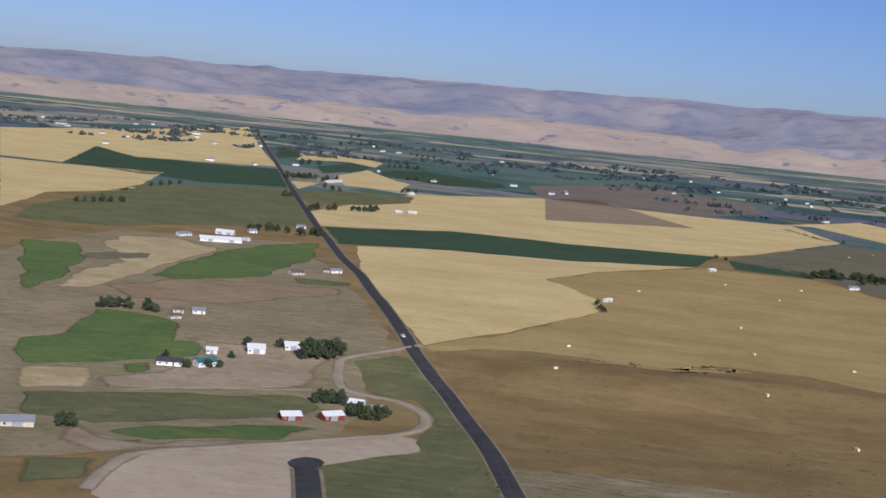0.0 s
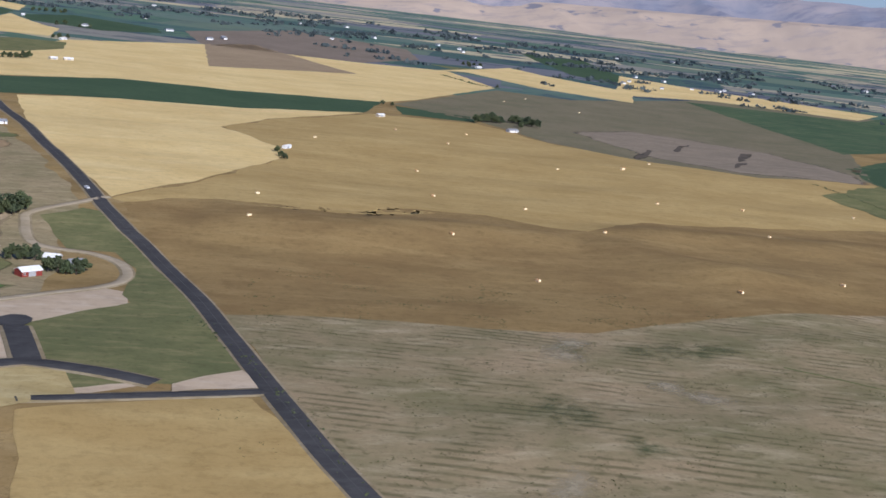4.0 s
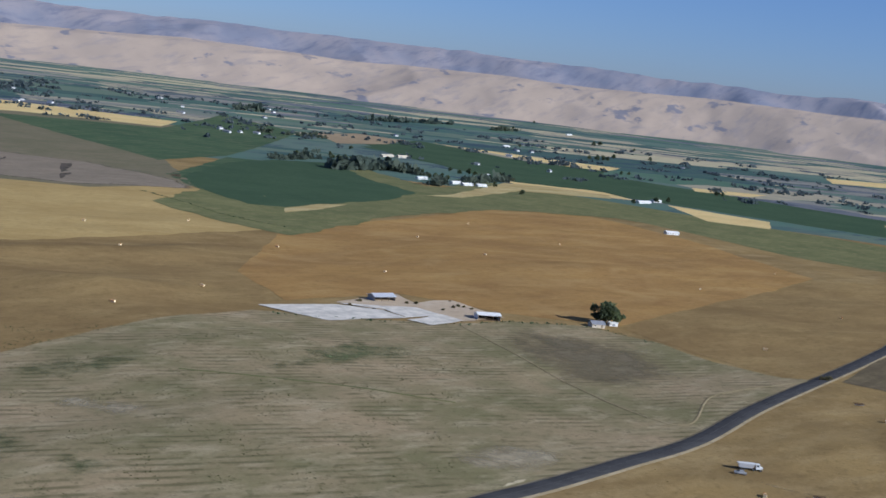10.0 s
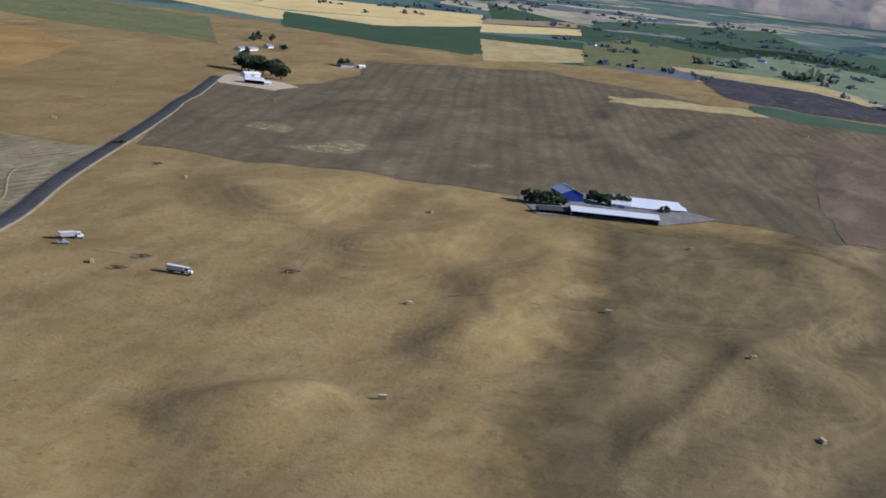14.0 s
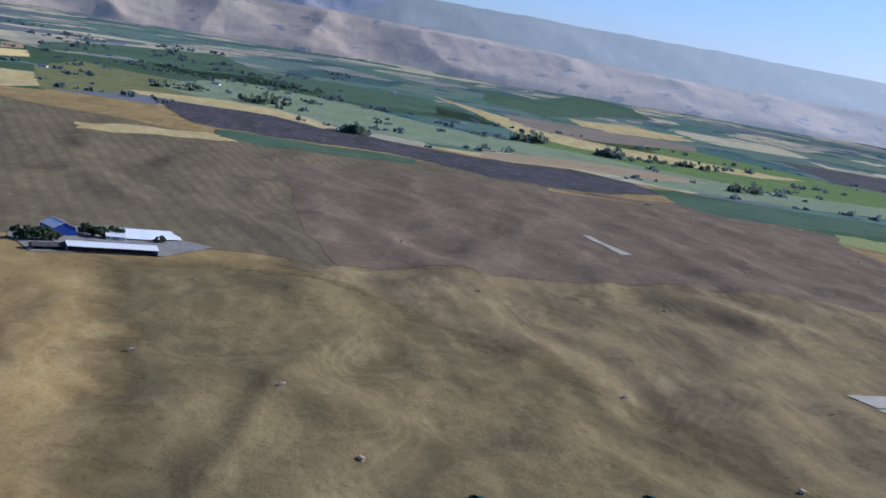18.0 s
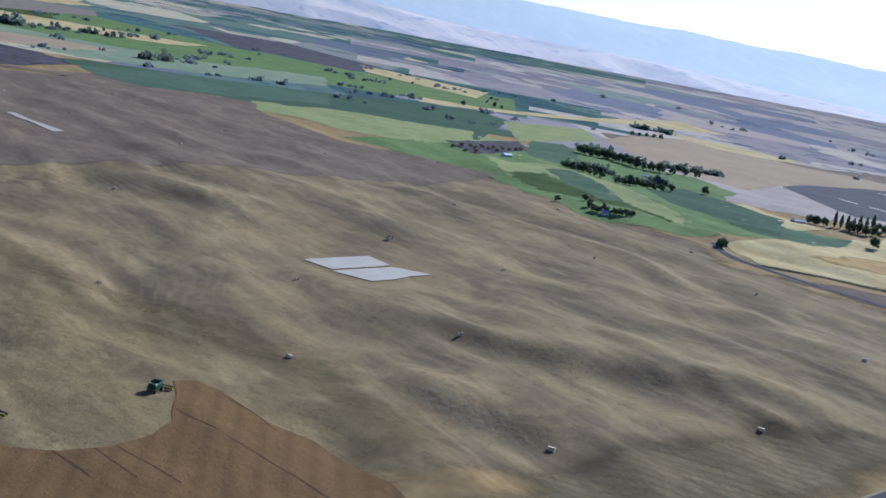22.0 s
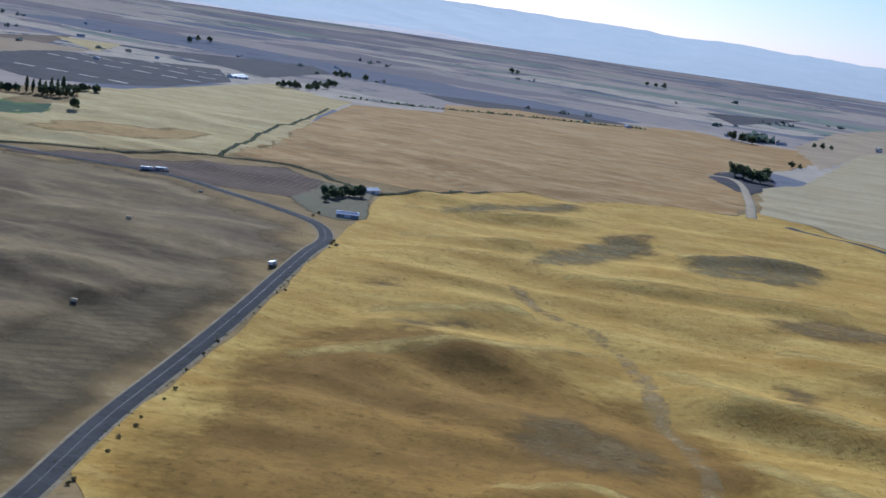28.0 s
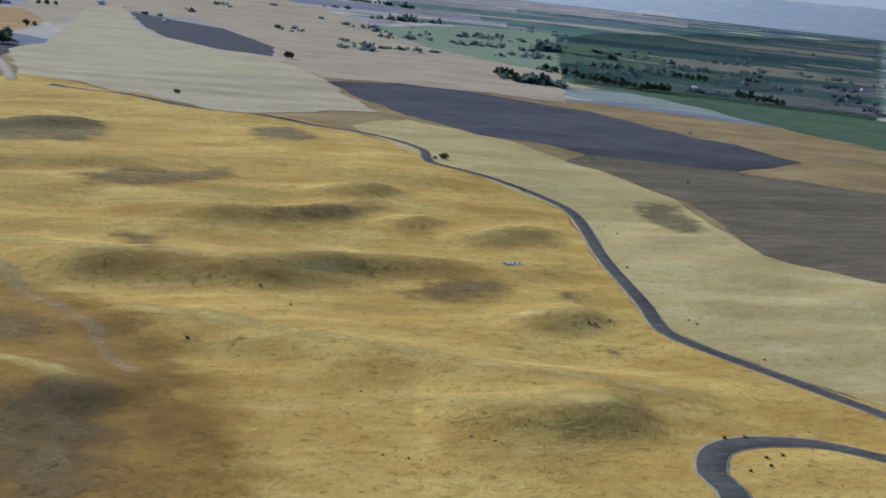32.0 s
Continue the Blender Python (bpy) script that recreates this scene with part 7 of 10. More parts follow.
def window(parent, x, y, z, yaw, w=1.2, h=1.1):
    key = (w, h)
    if key not in WIN:
        fr = bmesh.new()
        for a in ((-w / 2, -w / 2 + 0.1, -0.06, 0.03, -h / 2, h / 2), (w / 2 - 0.1, w / 2, -0.06, 0.03, -h / 2, h / 2),
                  (-w / 2 + 0.1, w / 2 - 0.1, -0.06, 0.03, -h / 2, -h / 2 + 0.1), (-w / 2 + 0.1, w / 2 - 0.1, -0.06, 0.03, h / 2 - 0.1, h / 2)):
            box(fr, *a)
        me1 = bpy.data.meshes.new("window_frame")
        fr.to_mesh(me1)
        me1.materials.append(P_white)
        gl = boxed(-w / 2 + 0.1, w / 2 - 0.1, -0.02, 0.02, -h / 2 + 0.1, h / 2 - 0.1)
        me2 = bpy.data.meshes.new("pane")
        gl.to_mesh(me2)
        me2.materials.append(P_glass)
        WIN[key] = (me1, me2)
    fr = shared("window", WIN[key][0], parent, pose(x, y, z, 0, 0, yaw))
    shared("pane", WIN[key][1], fr, Matrix.Identity(4))


def building(name, label, cat, x, y, yaw, length, depth, height, wall, roof, rise=None, style="house", group=""):
    """Gabled house or barn. The ridge runs along the front, which faces local -y; an open shed has no front wall."""
    hl, hd = length / 2, depth / 2
    c, s = math.cos(radians(yaw)), math.sin(radians(yaw))
    zs = [ground_z(x + c * a - s * b, y + s * a + c * b) for a in (-hl, hl) for b in (-hd, hd)]
    base, drop = max(zs) * 0.4 + min(zs) * 0.6, max(zs) - min(zs) + 0.6
    ob = empty(name, x, y, base, yaw)
    tagged(ob, label, cat, group)
    rise = rise if rise is not None else depth * 0.22
    th = 0.2
    part("wall", boxed(-hl, hl, hd - th, hd, -drop, height), wall, ob, "back wall")
    for sx in (-1, 1):
        prof = [(-hd + th, -drop), (hd - th, -drop), (hd - th, height), (0, height + rise), (-hd + th, height)]
        part("wall", prism(prof, sx * hl - (th if sx > 0 else 0), sx * hl + (th if sx < 0 else 0)), wall, ob, "gable wall")
    if style == "open":
        n = max(3, int(length / 7))
        for k in range(n + 1):
            px = -hl + 0.2 + (length - 0.4) * k / n
            part("post", boxed(px - 0.12, px + 0.12, -hd, -hd + 0.24, -drop, height), P_wood, ob)
        part("lintel", boxed(-hl, hl, -hd, -hd + 0.18, height - 0.5, height), wall, ob)
        # black panel before the back wall stands in for the shed's inner shade
        part("shade_panel", boxed(-hl + 0.25, hl - 0.25, hd - 0.35, hd - 0.25, -drop, height), P_dark, ob, "black panel added as the shade inside the shed")
        part("floor", boxed(-hl + 0.1, hl - 0.1, -hd + 0.3, hd - 0.4, -drop, 0.05), P_rust, ob)
    else:
        part("wall", boxed(-hl, hl, -hd, -hd + th, -drop, height), wall, ob, "front wall")
        if style == "house":
            n = max(2, int(length / 3.5))
            for k in range(n):
                px = -hl + length * (k + 0.5) / n
                if k == n // 2:
                    d = part("door", boxed(px - 0.5, px + 0.5, -hd - 0.04, -hd + 0.02, 0.1, 2.15), P_wood, ob)
                    part("handle", boxed(px + 0.34, px + 0.4, -hd - 0.1, -hd - 0.04, 1.05, 1.15), P_chrome, d)
                else:
                    window(ob, px, -hd - 0.01, 1.5, 0)
                    window(ob, px, hd + 0.01, 1.5, 180)
            for sx in (-1, 1):
                window(ob, sx * (hl + 0.01), 0, 1.5, 90 * sx)
            part("chimney", boxed(hl * 0.4 - 0.35, hl * 0.4 + 0.35, 0.3, 1.0, height, height + rise + 0.7), P_brownroof, ob)
        else:
            w, h = min(4.5, length * 0.35), height * 0.85
            for px in ((0,) if length < 18 else (-length / 4, length / 4)):
                d = part("sliding_door", boxed(px - w / 2, px + w / 2, -hd - 0.1, -hd + 0.02, 0.05, h), P_grey if wall is not P_grey else P_white, ob)
                part("track", boxed(px - w * 0.6, px + w * 0.6, -hd - 0.16, -hd, h, h + 0.15), P_chrome, d)
            window(ob, -hl * 0.75, -hd - 0.01, 1.7, 0)
    o = 0.45
    sl = rise / hd
    for sy in (-1, 1):
        y1 = sy * (hd + o)
        z1 = height - sl * o
        prof = [(0, height + rise + 0.02), (y1, z1 + 0.02), (y1, z1 + 0.2), (0, height + rise + 0.2)]
        part("roof_panel", prism(prof, -hl - o, hl + o), roof, ob)
    part("ridge_cap", boxed(-hl - o, hl + o, -0.2, 0.2, height + rise + 0.12, height + rise + 0.28), roof, ob)
    return ob


# ---- bales, vehicles, machines ----
BALE = []


def bale(x, y, yaw, big=1.0):
    m = pose(x, y, ground_z(x, y) - 0.06, 0, 0, yaw) @ Matrix.Scale(big * 1.2, 4)
    if not BALE:
        ob = new("straw_bale")
        bm = boxed(-1.2, 1.2, -0.6, 0.6, 0, 1.25, bevel=0.09)
        bmesh.ops.subdivide_edges(bm, edges=bm.edges[:], cuts=2, use_grid_fill=True)
        rnd = random.Random(4)
        for v in bm.verts:
            v.co += Vector((rnd.uniform(-1, 1), rnd.uniform(-1, 1), rnd.uniform(-1, 1) if v.co.z > 0.2 else 0)) * 0.035
        part("straw_block", bm, P_straw, ob)
        for k in range(6):
            px = -1.0 + 0.4 * k
            part("twine", boxed(px - 0.02, px + 0.02, -0.645, 0.645, 0.02, 1.30), P_twine, ob)
        BALE.append(ob)
        ob.matrix_basis = m
    else:
        s = BALE[0].scale[0]
        ob = copy_thing(BALE[0], m @ Matrix.Scale(1 / s, 4))
    return tagged(ob, "large rectangular straw bale bound with twine on stubble", "straw bale", "straw bales on the fields")


def wheel(parent, x, y, r, w):
    t = part("wheel", cyl(r, r, w, pose(x, y, r, 90, 0, 0), 14), P_tyre, parent)
    part("rim", cyl(r * 0.55, r * 0.55, w + 0.06, pose(x, y, r, 90, 0, 0), 10), P_chrome, t)


def grain_truck(x, y, yaw, paint, label, trailer=True, length=11.0):
    """Cab at +x, hopper body behind."""
    ob = tagged(empty("grain_truck", x, y, ground_z(x, y), yaw), label, "truck", "harvest vehicles in the field")
    h = length / 2
    part("chassis", boxed(-h, h - 1.2, -0.5, 0.5, 0.7, 1.0), P_dark, ob)
    c = part("cab", prism([(-1.15, 0.8), (1.15, 0.8), (1.15, 2.3), (1.0, 3.0), (-1.0, 3.0), (-1.15, 2.3)], h - 3.1, h - 1.4), paint, ob)
    part("windscreen", boxed(h - 1.42, h - 1.36, -0.95, 0.95, 2.0, 2.85), P_glass, c)
    part("side_window", boxed(h - 2.8, h - 1.8, -1.17, 1.17, 2.0, 2.7), P_glass, c)
    part("bonnet", boxed(h - 1.4, h, -0.85, 0.85, 0.8, 1.85, bevel=0.15), paint, ob)
    part("bumper", boxed(h, h + 0.15, -1.1, 1.1, 0.55, 0.9), P_chrome, ob)
    body = part("hopper", solid([[(-h, -1.2, 3.0), (h - 3.5, -1.2, 3.0), (h - 4.4, -0.8, 1.1), (-h + 0.9, -0.8, 1.1)],
                          [(-h, 1.2, 3.0), (h - 3.5, 1.2, 3.0), (h - 4.4, 0.8, 1.1), (-h + 0.9, 0.8, 1.1)],
                          [(-h, -1.2, 3.0), (-h, 1.2, 3.0), (-h + 0.9, 0.8, 1.1), (-h + 0.9, -0.8, 1.1)],
                          [(h - 3.5, -1.2, 3.0), (h - 3.5, 1.2, 3.0), (h - 4.4, 0.8, 1.1), (h - 4.4, -0.8, 1.1)],
                          [(-h + 0.9, -0.8, 1.1), (h - 4.4, -0.8, 1.1), (h - 4.4, 0.8, 1.1), (-h + 0.9, 0.8, 1.1)],
                          [(-h, -1.2, 3.0), (h - 3.5, -1.2, 3.0), (h - 3.5, 1.2, 3.0), (-h, 1.2, 3.0)]]), P_steel if trailer else paint, ob)
    part("cover", boxed(-h - 0.05, h - 3.45, -1.25, 1.25, 3.0, 3.12), P_white, body)
    for px in (h - 1.0, -h + 1.6, -h + 2.9, h - 4.0):
        for sy in (-1, 1):
            wheel(ob, px, sy * 1.0, 0.5, 0.35)
    return ob


def pickup(x, y, yaw, paint, label):
    ob = tagged(empty("pickup", x, y, ground_z(x, y), yaw), label, "car", "harvest vehicles in the field")
    part("body", boxed(-2.6, 2.6, -0.95, 0.95, 0.45, 1.05, bevel=0.1), paint, ob)
    c = part("cabin", prism([(-0.85, 1.05), (0.85, 1.05), (0.7, 1.8), (-0.7, 1.8)], -0.6, 1.3), paint, ob)
    part("windscreen", boxed(1.28, 1.34, -0.7, 0.7, 1.15, 1.7), P_glass, c)
    part("bed_side", boxed(-2.6, -0.65, 0.85, 0.95, 1.05, 1.35), paint, ob)
    part("bed_side", boxed(-2.6, -0.65, -0.95, -0.85, 1.05, 1.35), paint, ob)
    for px in (-1.7, 1.7):
        for sy in (-1, 1):
            wheel(ob, px, sy * 0.82, 0.38, 0.26)
    return ob


def combine(x, y, yaw, label):
    """Harvester that heads towards +x."""
    ob = tagged(empty("combine_harvester", x, y, ground_z(x, y), yaw), label, "combine harvester", "combine harvesters in the crop")
    part("body", prism([(-1.5, 1.1), (1.5, 1.1), (1.6, 3.2), (-1.6, 3.2)], -3.6, 2.0), P_green, ob)
    part("engine_hood", boxed(-3.8, -1.4, -1.4, 1.4, 3.2, 3.8, bevel=0.2), P_green, ob)
    part("grain_tank", solid([[(-1.4, -1.5, 4.3), (1.2, -1.5, 4.3), (0.9, -1.2, 3.2), (-1.1, -1.2, 3.2)], [(-1.4, 1.5, 4.3), (1.2, 1.5, 4.3), (0.9, 1.2, 3.2), (-1.1, 1.2, 3.2)],
                              [(-1.4, -1.5, 4.3), (-1.4, 1.5, 4.3), (-1.1, 1.2, 3.2), (-1.1, -1.2, 3.2)], [(1.2, -1.5, 4.3), (1.2, 1.5, 4.3), (0.9, 1.2, 3.2), (0.9, -1.2, 3.2)],
                              [(-1.1, -1.2, 3.25), (0.9, -1.2, 3.25), (0.9, 1.2, 3.25), (-1.1, 1.2, 3.25)]]), P_green, ob)
    c = part("cab", boxed(2.0, 3.6, -1.0, 1.0, 1.9, 3.7, bevel=0.12), P_green, ob)
    part("windscreen", boxed(3.55, 3.64, -0.9, 0.9, 2.2, 3.5), P_glass, c)
    part("cab_roof", boxed(1.9, 3.9, -1.1, 1.1, 3.7, 3.85), P_green, c)
    part("feeder", prism([(-0.7, 0.6), (0.7, 0.6), (0.7, 1.5), (-0.7, 1.5)], 3.0, 4.8), P_green, ob)
    hd = part("header", prism([(-4.5, 0.25), (4.5, 0.25), (4.5, 1.2), (-4.5, 1.2)], 4.6, 5.5), P_yellow, ob)
    part("reel", cyl(0.5, 0.5, 8.8, pose(5.9, 0, 1.1, 90, 0, 0), 8), P_rust, hd)
    part("unloading_auger", cyl(0.18, 0.18, 5.2, pose(-1.8, -1.7, 3.7, 0, 84, 0), 8), P_green, ob)
    part("straw_chopper", boxed(-4.6, -3.6, -1.1, 1.1, 0.9, 1.9), P_rust, ob)
    for sy in (-1, 1):
        wheel(ob, 2.0, sy * 1.75, 0.95, 0.7)
        wheel(ob, -2.8, sy * 1.4, 0.6, 0.45)
    return ob


def implement(x, y, yaw, label):
    """A low tillage tool with a frame, discs and two wheels."""
    ob = tagged(empty("field_implement", x, y, ground_z(x, y), yaw), label, "farm implement", "harvest vehicles in the field")
    for py in (-1.6, 0, 1.6):
        part("frame_bar", boxed(-2.6, 2.6, py - 0.1, py + 0.1, 0.75, 0.95), P_rust, ob)
    for px in (-2.4, 0, 2.4):
        part("cross_bar", boxed(px - 0.1, px + 0.1, -1.7, 1.7, 0.95, 1.1), P_rust, ob)
    for k in range(7):
        part("disc", cyl(0.4, 0.4, 0.05, pose(-2.4 + 0.8 * k, -0.8, 0.4, 90, 0, 15), 10), P_chrome, ob)
    part("hitch", boxed(2.6, 4.4, -0.1, 0.1, 0.5, 0.7), P_rust, ob)
    for sy in (-1, 1):
        wheel(ob, -0.6, sy * 1.3, 0.45, 0.25)
    return ob


FAR = []


def far_house(x, y, yaw, s):
    """A small house or shed miles off, in its own proportions."""
    m = pose(x, y, ground_z(x, y) - 0.1, 0, 0, yaw)
    if not FAR:
        ob = new("far_house")
        part("wall", boxed(-7, 7, -4, 4, -0.5, 3.2), P_white, ob)
        part("roof", prism([(-4.5, 3.1), (4.5, 3.1), (4.5, 3.3), (0, 5.4), (-4.5, 3.3)], -7.5, 7.5), P_greyroof, ob)
        FAR.append(ob)
        ob.matrix_basis = m
    else:
        ob = copy_thing(FAR[0], m @ Matrix.Diagonal((s, 1, 1, 1)))
    return tagged(ob, "small white house in the far valley town", "house", "houses of the far valley")


def clumps(name, label, cat, mat, spots, size, cards, seed, flat=0.8):
    """Foliage that nobody could count, in one mesh."""
    rnd = random.Random(seed)
    verts, faces = [], []
    for x, y, k in spots:
        z = ground_z(x, y)
        for _ in range(cards):
            s = size * k * rnd.uniform(0.3, 0.6)
            cx, cy, cz = x + rnd.gauss(0, 0.45) * size * k, y + rnd.gauss(0, 0.45) * size * k, z + abs(rnd.gauss(0.35, 0.3)) * size * k * flat
            q = Euler((rnd.uniform(0, 6.3), rnd.uniform(0, 6.3), rnd.uniform(0, 6.3))).to_matrix()
            b = len(verts)
            for c in ((-1, -0.5, 0), (0.2, -0.9, 0.2), (1, 0.2, 0), (-0.1, 0.9, -0.2)):
                v = q @ Vector(c) * s
                verts.append((cx + v.x, cy + v.y, cz + v.z))
            faces.append((b, b + 1, b + 2, b + 3))
    ob = mesh_object(name, verts, faces, [mat], False)
    return tagged(ob, label, cat, kind="stuff")


def spots_in(az_a, az_b, r_a, r_b, n, seed, gate=0.0, wave=240.0, keep=None):
    """Random places in a sector, gathered in bands by a smooth noise."""
    rnd = random.Random(seed)
    out = []
    for _ in range(n * 12):
        if len(out) >= n:
            break
        az, r = radians(rnd.uniform(az_a, az_b)), math.sqrt(rnd.uniform(r_a * r_a, r_b * r_b))
        x, y = CX + r * math.sin(az), CY + r * math.cos(az)
        if noise.noise(Vector((x / wave, y / wave, seed))) > gate and (keep is None or keep(x, y)):
            out.append((x, y, rnd.uniform(0.6, 1.4)))
    return out


def line_spots(pts, step, seed, wide=1.5):
    """Places along a line, unevenly spaced."""
    rnd = random.Random(seed)
    line = smooth_line(pts, step)
    return [(x + rnd.gauss(0, wide), y + rnd.gauss(0, wide), rnd.uniform(0.5, 1.4)) for x, y in line for _ in range(2) if rnd.random() < 0.7]


def beehives(x, y):
    """A stand of white hive boxes on pallets."""
    z = ground_z(x, y)
    for k in range(8):
        ob = tagged(empty("beehive", x + (k % 4) * 2.6 - 4, y + (k // 4) * 3.4 - 1.7, z, k * 7), "white wooden beehive boxes on a pallet in dry grass", "beehive", "beehives on the hill")
        part("pallet", boxed(-0.75, 0.75, -0.75, 0.75, -0.4, 0.15), P_wood, ob)
        part("hive_box", boxed(-0.6, 0.6, -0.6, 0.6, 0.15, 0.8, bevel=0.02), P_white, ob)
        part("lid", boxed(-0.66, 0.66, -0.66, 0.66, 0.8, 0.9), P_steel, ob)


# ---- things, space by space ----
building("long_barn", "long white livestock barn with a pale metal roof", "barn", -222.9, 1280.9, 18, 41.8, 11.2, 3.0, P_white, P_white, 2.2, "barn", "")
building("long_barn", "long white livestock barn behind another", "barn", -228.0, 1336.9, -5, 18.7, 9.6, 2.7, P_white, P_white, 2, "barn", "")
building("house", "white farmhouse with a pale roof", "house", -263.7, 1300.6, 45, 15.0, 7.2, 2.5, P_white, P_greyroof, None, "house", "")
building("house", "white farmhouse among trees", "house", -205.3, 1371.8, 30, 8.9, 7.2, 2.5, P_white, P_greyroof, None, "house", "")
building("house", "white house beside the road", "house", -165.8, 1480.5, 11, 10.3, 7.2, 2.5, P_white, P_greyroof, None, "house", "")
building("shed", "small white shed by the barns", "shed", -200.5, 1306.9, -4, 7.1, 4.8, 2.2, P_white, P_steel, None, "barn", "")
building("house", "tan house with a brown roof", "house", -122.8, 1092.1, 38, 11.7, 8.0, 2.5, P_cream, P_brownroof, None, "house", "")
building("shed", "small cream garage beside the house", "garage", -99.3, 1119.8, -6, 6.0, 5.6, 2.4, P_cream, P_brownroof, None, "barn", "")
building("house", "white single-storey house beside the road", "house", -91.6, 1120.2, 21, 9.9, 6.4, 2.4, P_white, P_greyroof, None, "house", "")
building("house", "cream house with a pale brown roof", "house", -172.2, 850.9, 12, 7.0, 7.2, 2.5, P_cream, P_brownroof, None, "house", "")
building("shed", "cream outbuilding with brown roof", "shed", -169.7, 828.2, 33, 7.3, 5.6, 2.2, P_cream, P_brownroof, None, "barn", "")
building("house", "white house with a grey roof", "house", -159.2, 854.6, 12, 8.4, 7.2, 2.5, P_white, P_greyroof, None, "house", "")
tree("round", -221.1, 840.0, 8.1, "")
tree("round", -216.5, 842.1, 9.2, "")
tree("round", -211.0, 845.4, 8.5, "")
tree("round", -204.5, 845.4, 9.4, "")
tree("round", -191.6, 845.5, 9.5, "")
tree("round", -185.2, 840.6, 7.4, "")
tree("round", -202.4, 1402.7, 8.1, "")
tree("round", -191.8, 1404.6, 11.3, "")
tree("round", -183.7, 1408.6, 9.0, "")
tree("round", -172.2, 1404.1, 8.9, "")
tree("round", -154.9, 1387.5, 12.0, "")
tree("round", -144.8, 1412.1, 9.9, "")
tree("round", -137.4, 1404.4, 11.3, "")
tree("round", -208.5, 1379.8, 9.9, "")
building("house", "long white manufactured house", "house", -144.7, 704.8, 7, 14.7, 7.2, 2.5, P_white, P_darkroof, None, "house", "")
building("house", "white house with a teal metal roof", "house", -126.5, 710.2, 39, 11.6, 7.2, 2.9, P_white, P_teal, None, "house", "")
building("shed", "white shed behind the teal roof", "shed", -128.2, 738.6, 11, 6.1, 5.6, 2.5, P_white, P_white, None, "barn", "")
building("barn", "white metal barn beside the lane", "barn", -104.2, 750.4, 13, 10.3, 8.8, 3.4, P_white, P_white, None, "barn", "")
building("barn", "white barn under large trees", "barn", -84.4, 766.4, 13, 10.0, 8.0, 3.0, P_white, P_white, None, "barn", "")
tree("shade", -73.4, 744.9, 12.7, "dense tree clump by the lane")
tree("shade", -67.3, 746.6, 10.3, "dense tree clump by the lane")
tree("shade", -61.3, 750.3, 12.6, "dense tree clump by the lane")
tree("shade", -57.8, 756.5, 13.8, "dense tree clump by the lane")
tree("shade", -70.1, 752.8, 12.1, "dense tree clump by the lane")
tree("round", -111.6, 764.3, 6.6, "")
tree("round", -92.2, 768.6, 6.4, "")
tree("round", -150.7, 718.8, 5.0, "")
tree("round", -134.5, 699.7, 6.6, "")
tree("round", -124.0, 705.6, 6.2, "")
tree("round", -117.9, 708.5, 5.5, "")
tree("round", -115.4, 730.9, 4.9, "")
building("barn", "red barn with a pale metal roof", "barn", -65.4, 608.1, 25, 9.9, 6.4, 2.7, P_red, P_white, None, "barn", "")
building("barn", "red barn with a pale metal roof", "barn", -46.1, 616.4, 36, 10.9, 6.4, 2.9, P_red, P_white, None, "barn", "")
building("house", "white house among trees", "house", -36.1, 649.7, -11, 7.7, 7.2, 2.5, P_white, P_white, None, "house", "")
building("house", "white house behind shrubs", "house", -24.9, 640.9, 23, 7.1, 6.4, 2.5, P_white, P_greyroof, None, "house", "")
tree("round", -55.7, 651.0, 9.2, "")
tree("round", -52.7, 651.3, 7.9, "")
tree("round", -49.6, 651.1, 8.7, "")
tree("round", -44.5, 649.8, 9.2, "")
tree("round", -37.6, 625.7, 8.7, "")
tree("round", -32.8, 625.4, 9.3, "")
tree("round", -29.0, 622.1, 7.7, "")
tree("round", -24.3, 622.3, 9.0, "")
tree("round", -21.0, 628.7, 7.8, "")
building("barn", "long pale green-roofed barn at the lane", "barn", -175.0, 541.1, 20, 13.8, 8.0, 2.7, P_cream, P_greyroof, None, "barn", "")
tree("round", -156.7, 545.6, 8.2, "")
tree("round", -153.5, 547.4, 8.1, "")
tree("round", -441.1, 1528.2, 7.6, "field windbreak trees")
tree("round", -435.5, 1543.9, 7.7, "field windbreak trees")
tree("round", -425.8, 1546.1, 8.0, "field windbreak trees")
tree("round", -420.1, 1562.8, 10.7, "field windbreak trees")
tree("round", -410.4, 1565.3, 8.8, "field windbreak trees")
tree("round", -400.1, 1579.0, 9.5, "field windbreak trees")
tree("round", -431.4, 1867.5, 8.3, "field windbreak trees")
tree("round", -426.2, 1905.9, 9.0, "field windbreak trees")
tree("round", -417.2, 1922.3, 8.6, "field windbreak trees")
tree("round", -408.6, 1953.3, 8.5, "field windbreak trees")
tree("round", -202.5, 1387.3, 9.3, "field windbreak trees")
tree("round", -400.7, 2051.5, 9.3, "field windbreak trees")
tree("round", -300.4, 2376.9, 13.9, "trees of the far farms")
tree("round", -288.9, 2368.7, 12.9, "trees of the far farms")
tree("round", -279.3, 2375.3, 14.1, "trees of the far farms")
tree("round", -269.6, 2381.9, 13.7, "trees of the far farms")
tree("round", -259.9, 2388.7, 14.4, "trees of the far farms")
tree("round", -250.1, 2395.5, 12.8, "trees of the far farms")
tree("round", -232.6, 2363.8, 10.4, "trees of the far farms")
tree("round", -227.7, 2384.5, 13.7, "trees of the far farms")
tree("round", -324.4, 2802.1, 14.2, "trees of the far farms")
tree("round", -310.4, 2822.7, 13.9, "trees of the far farms")
tree("round", -290.1, 2827.0, 12.3, "trees of the far farms")
tree("round", -244.3, 1929.3, 10.9, "trees of the far farms")
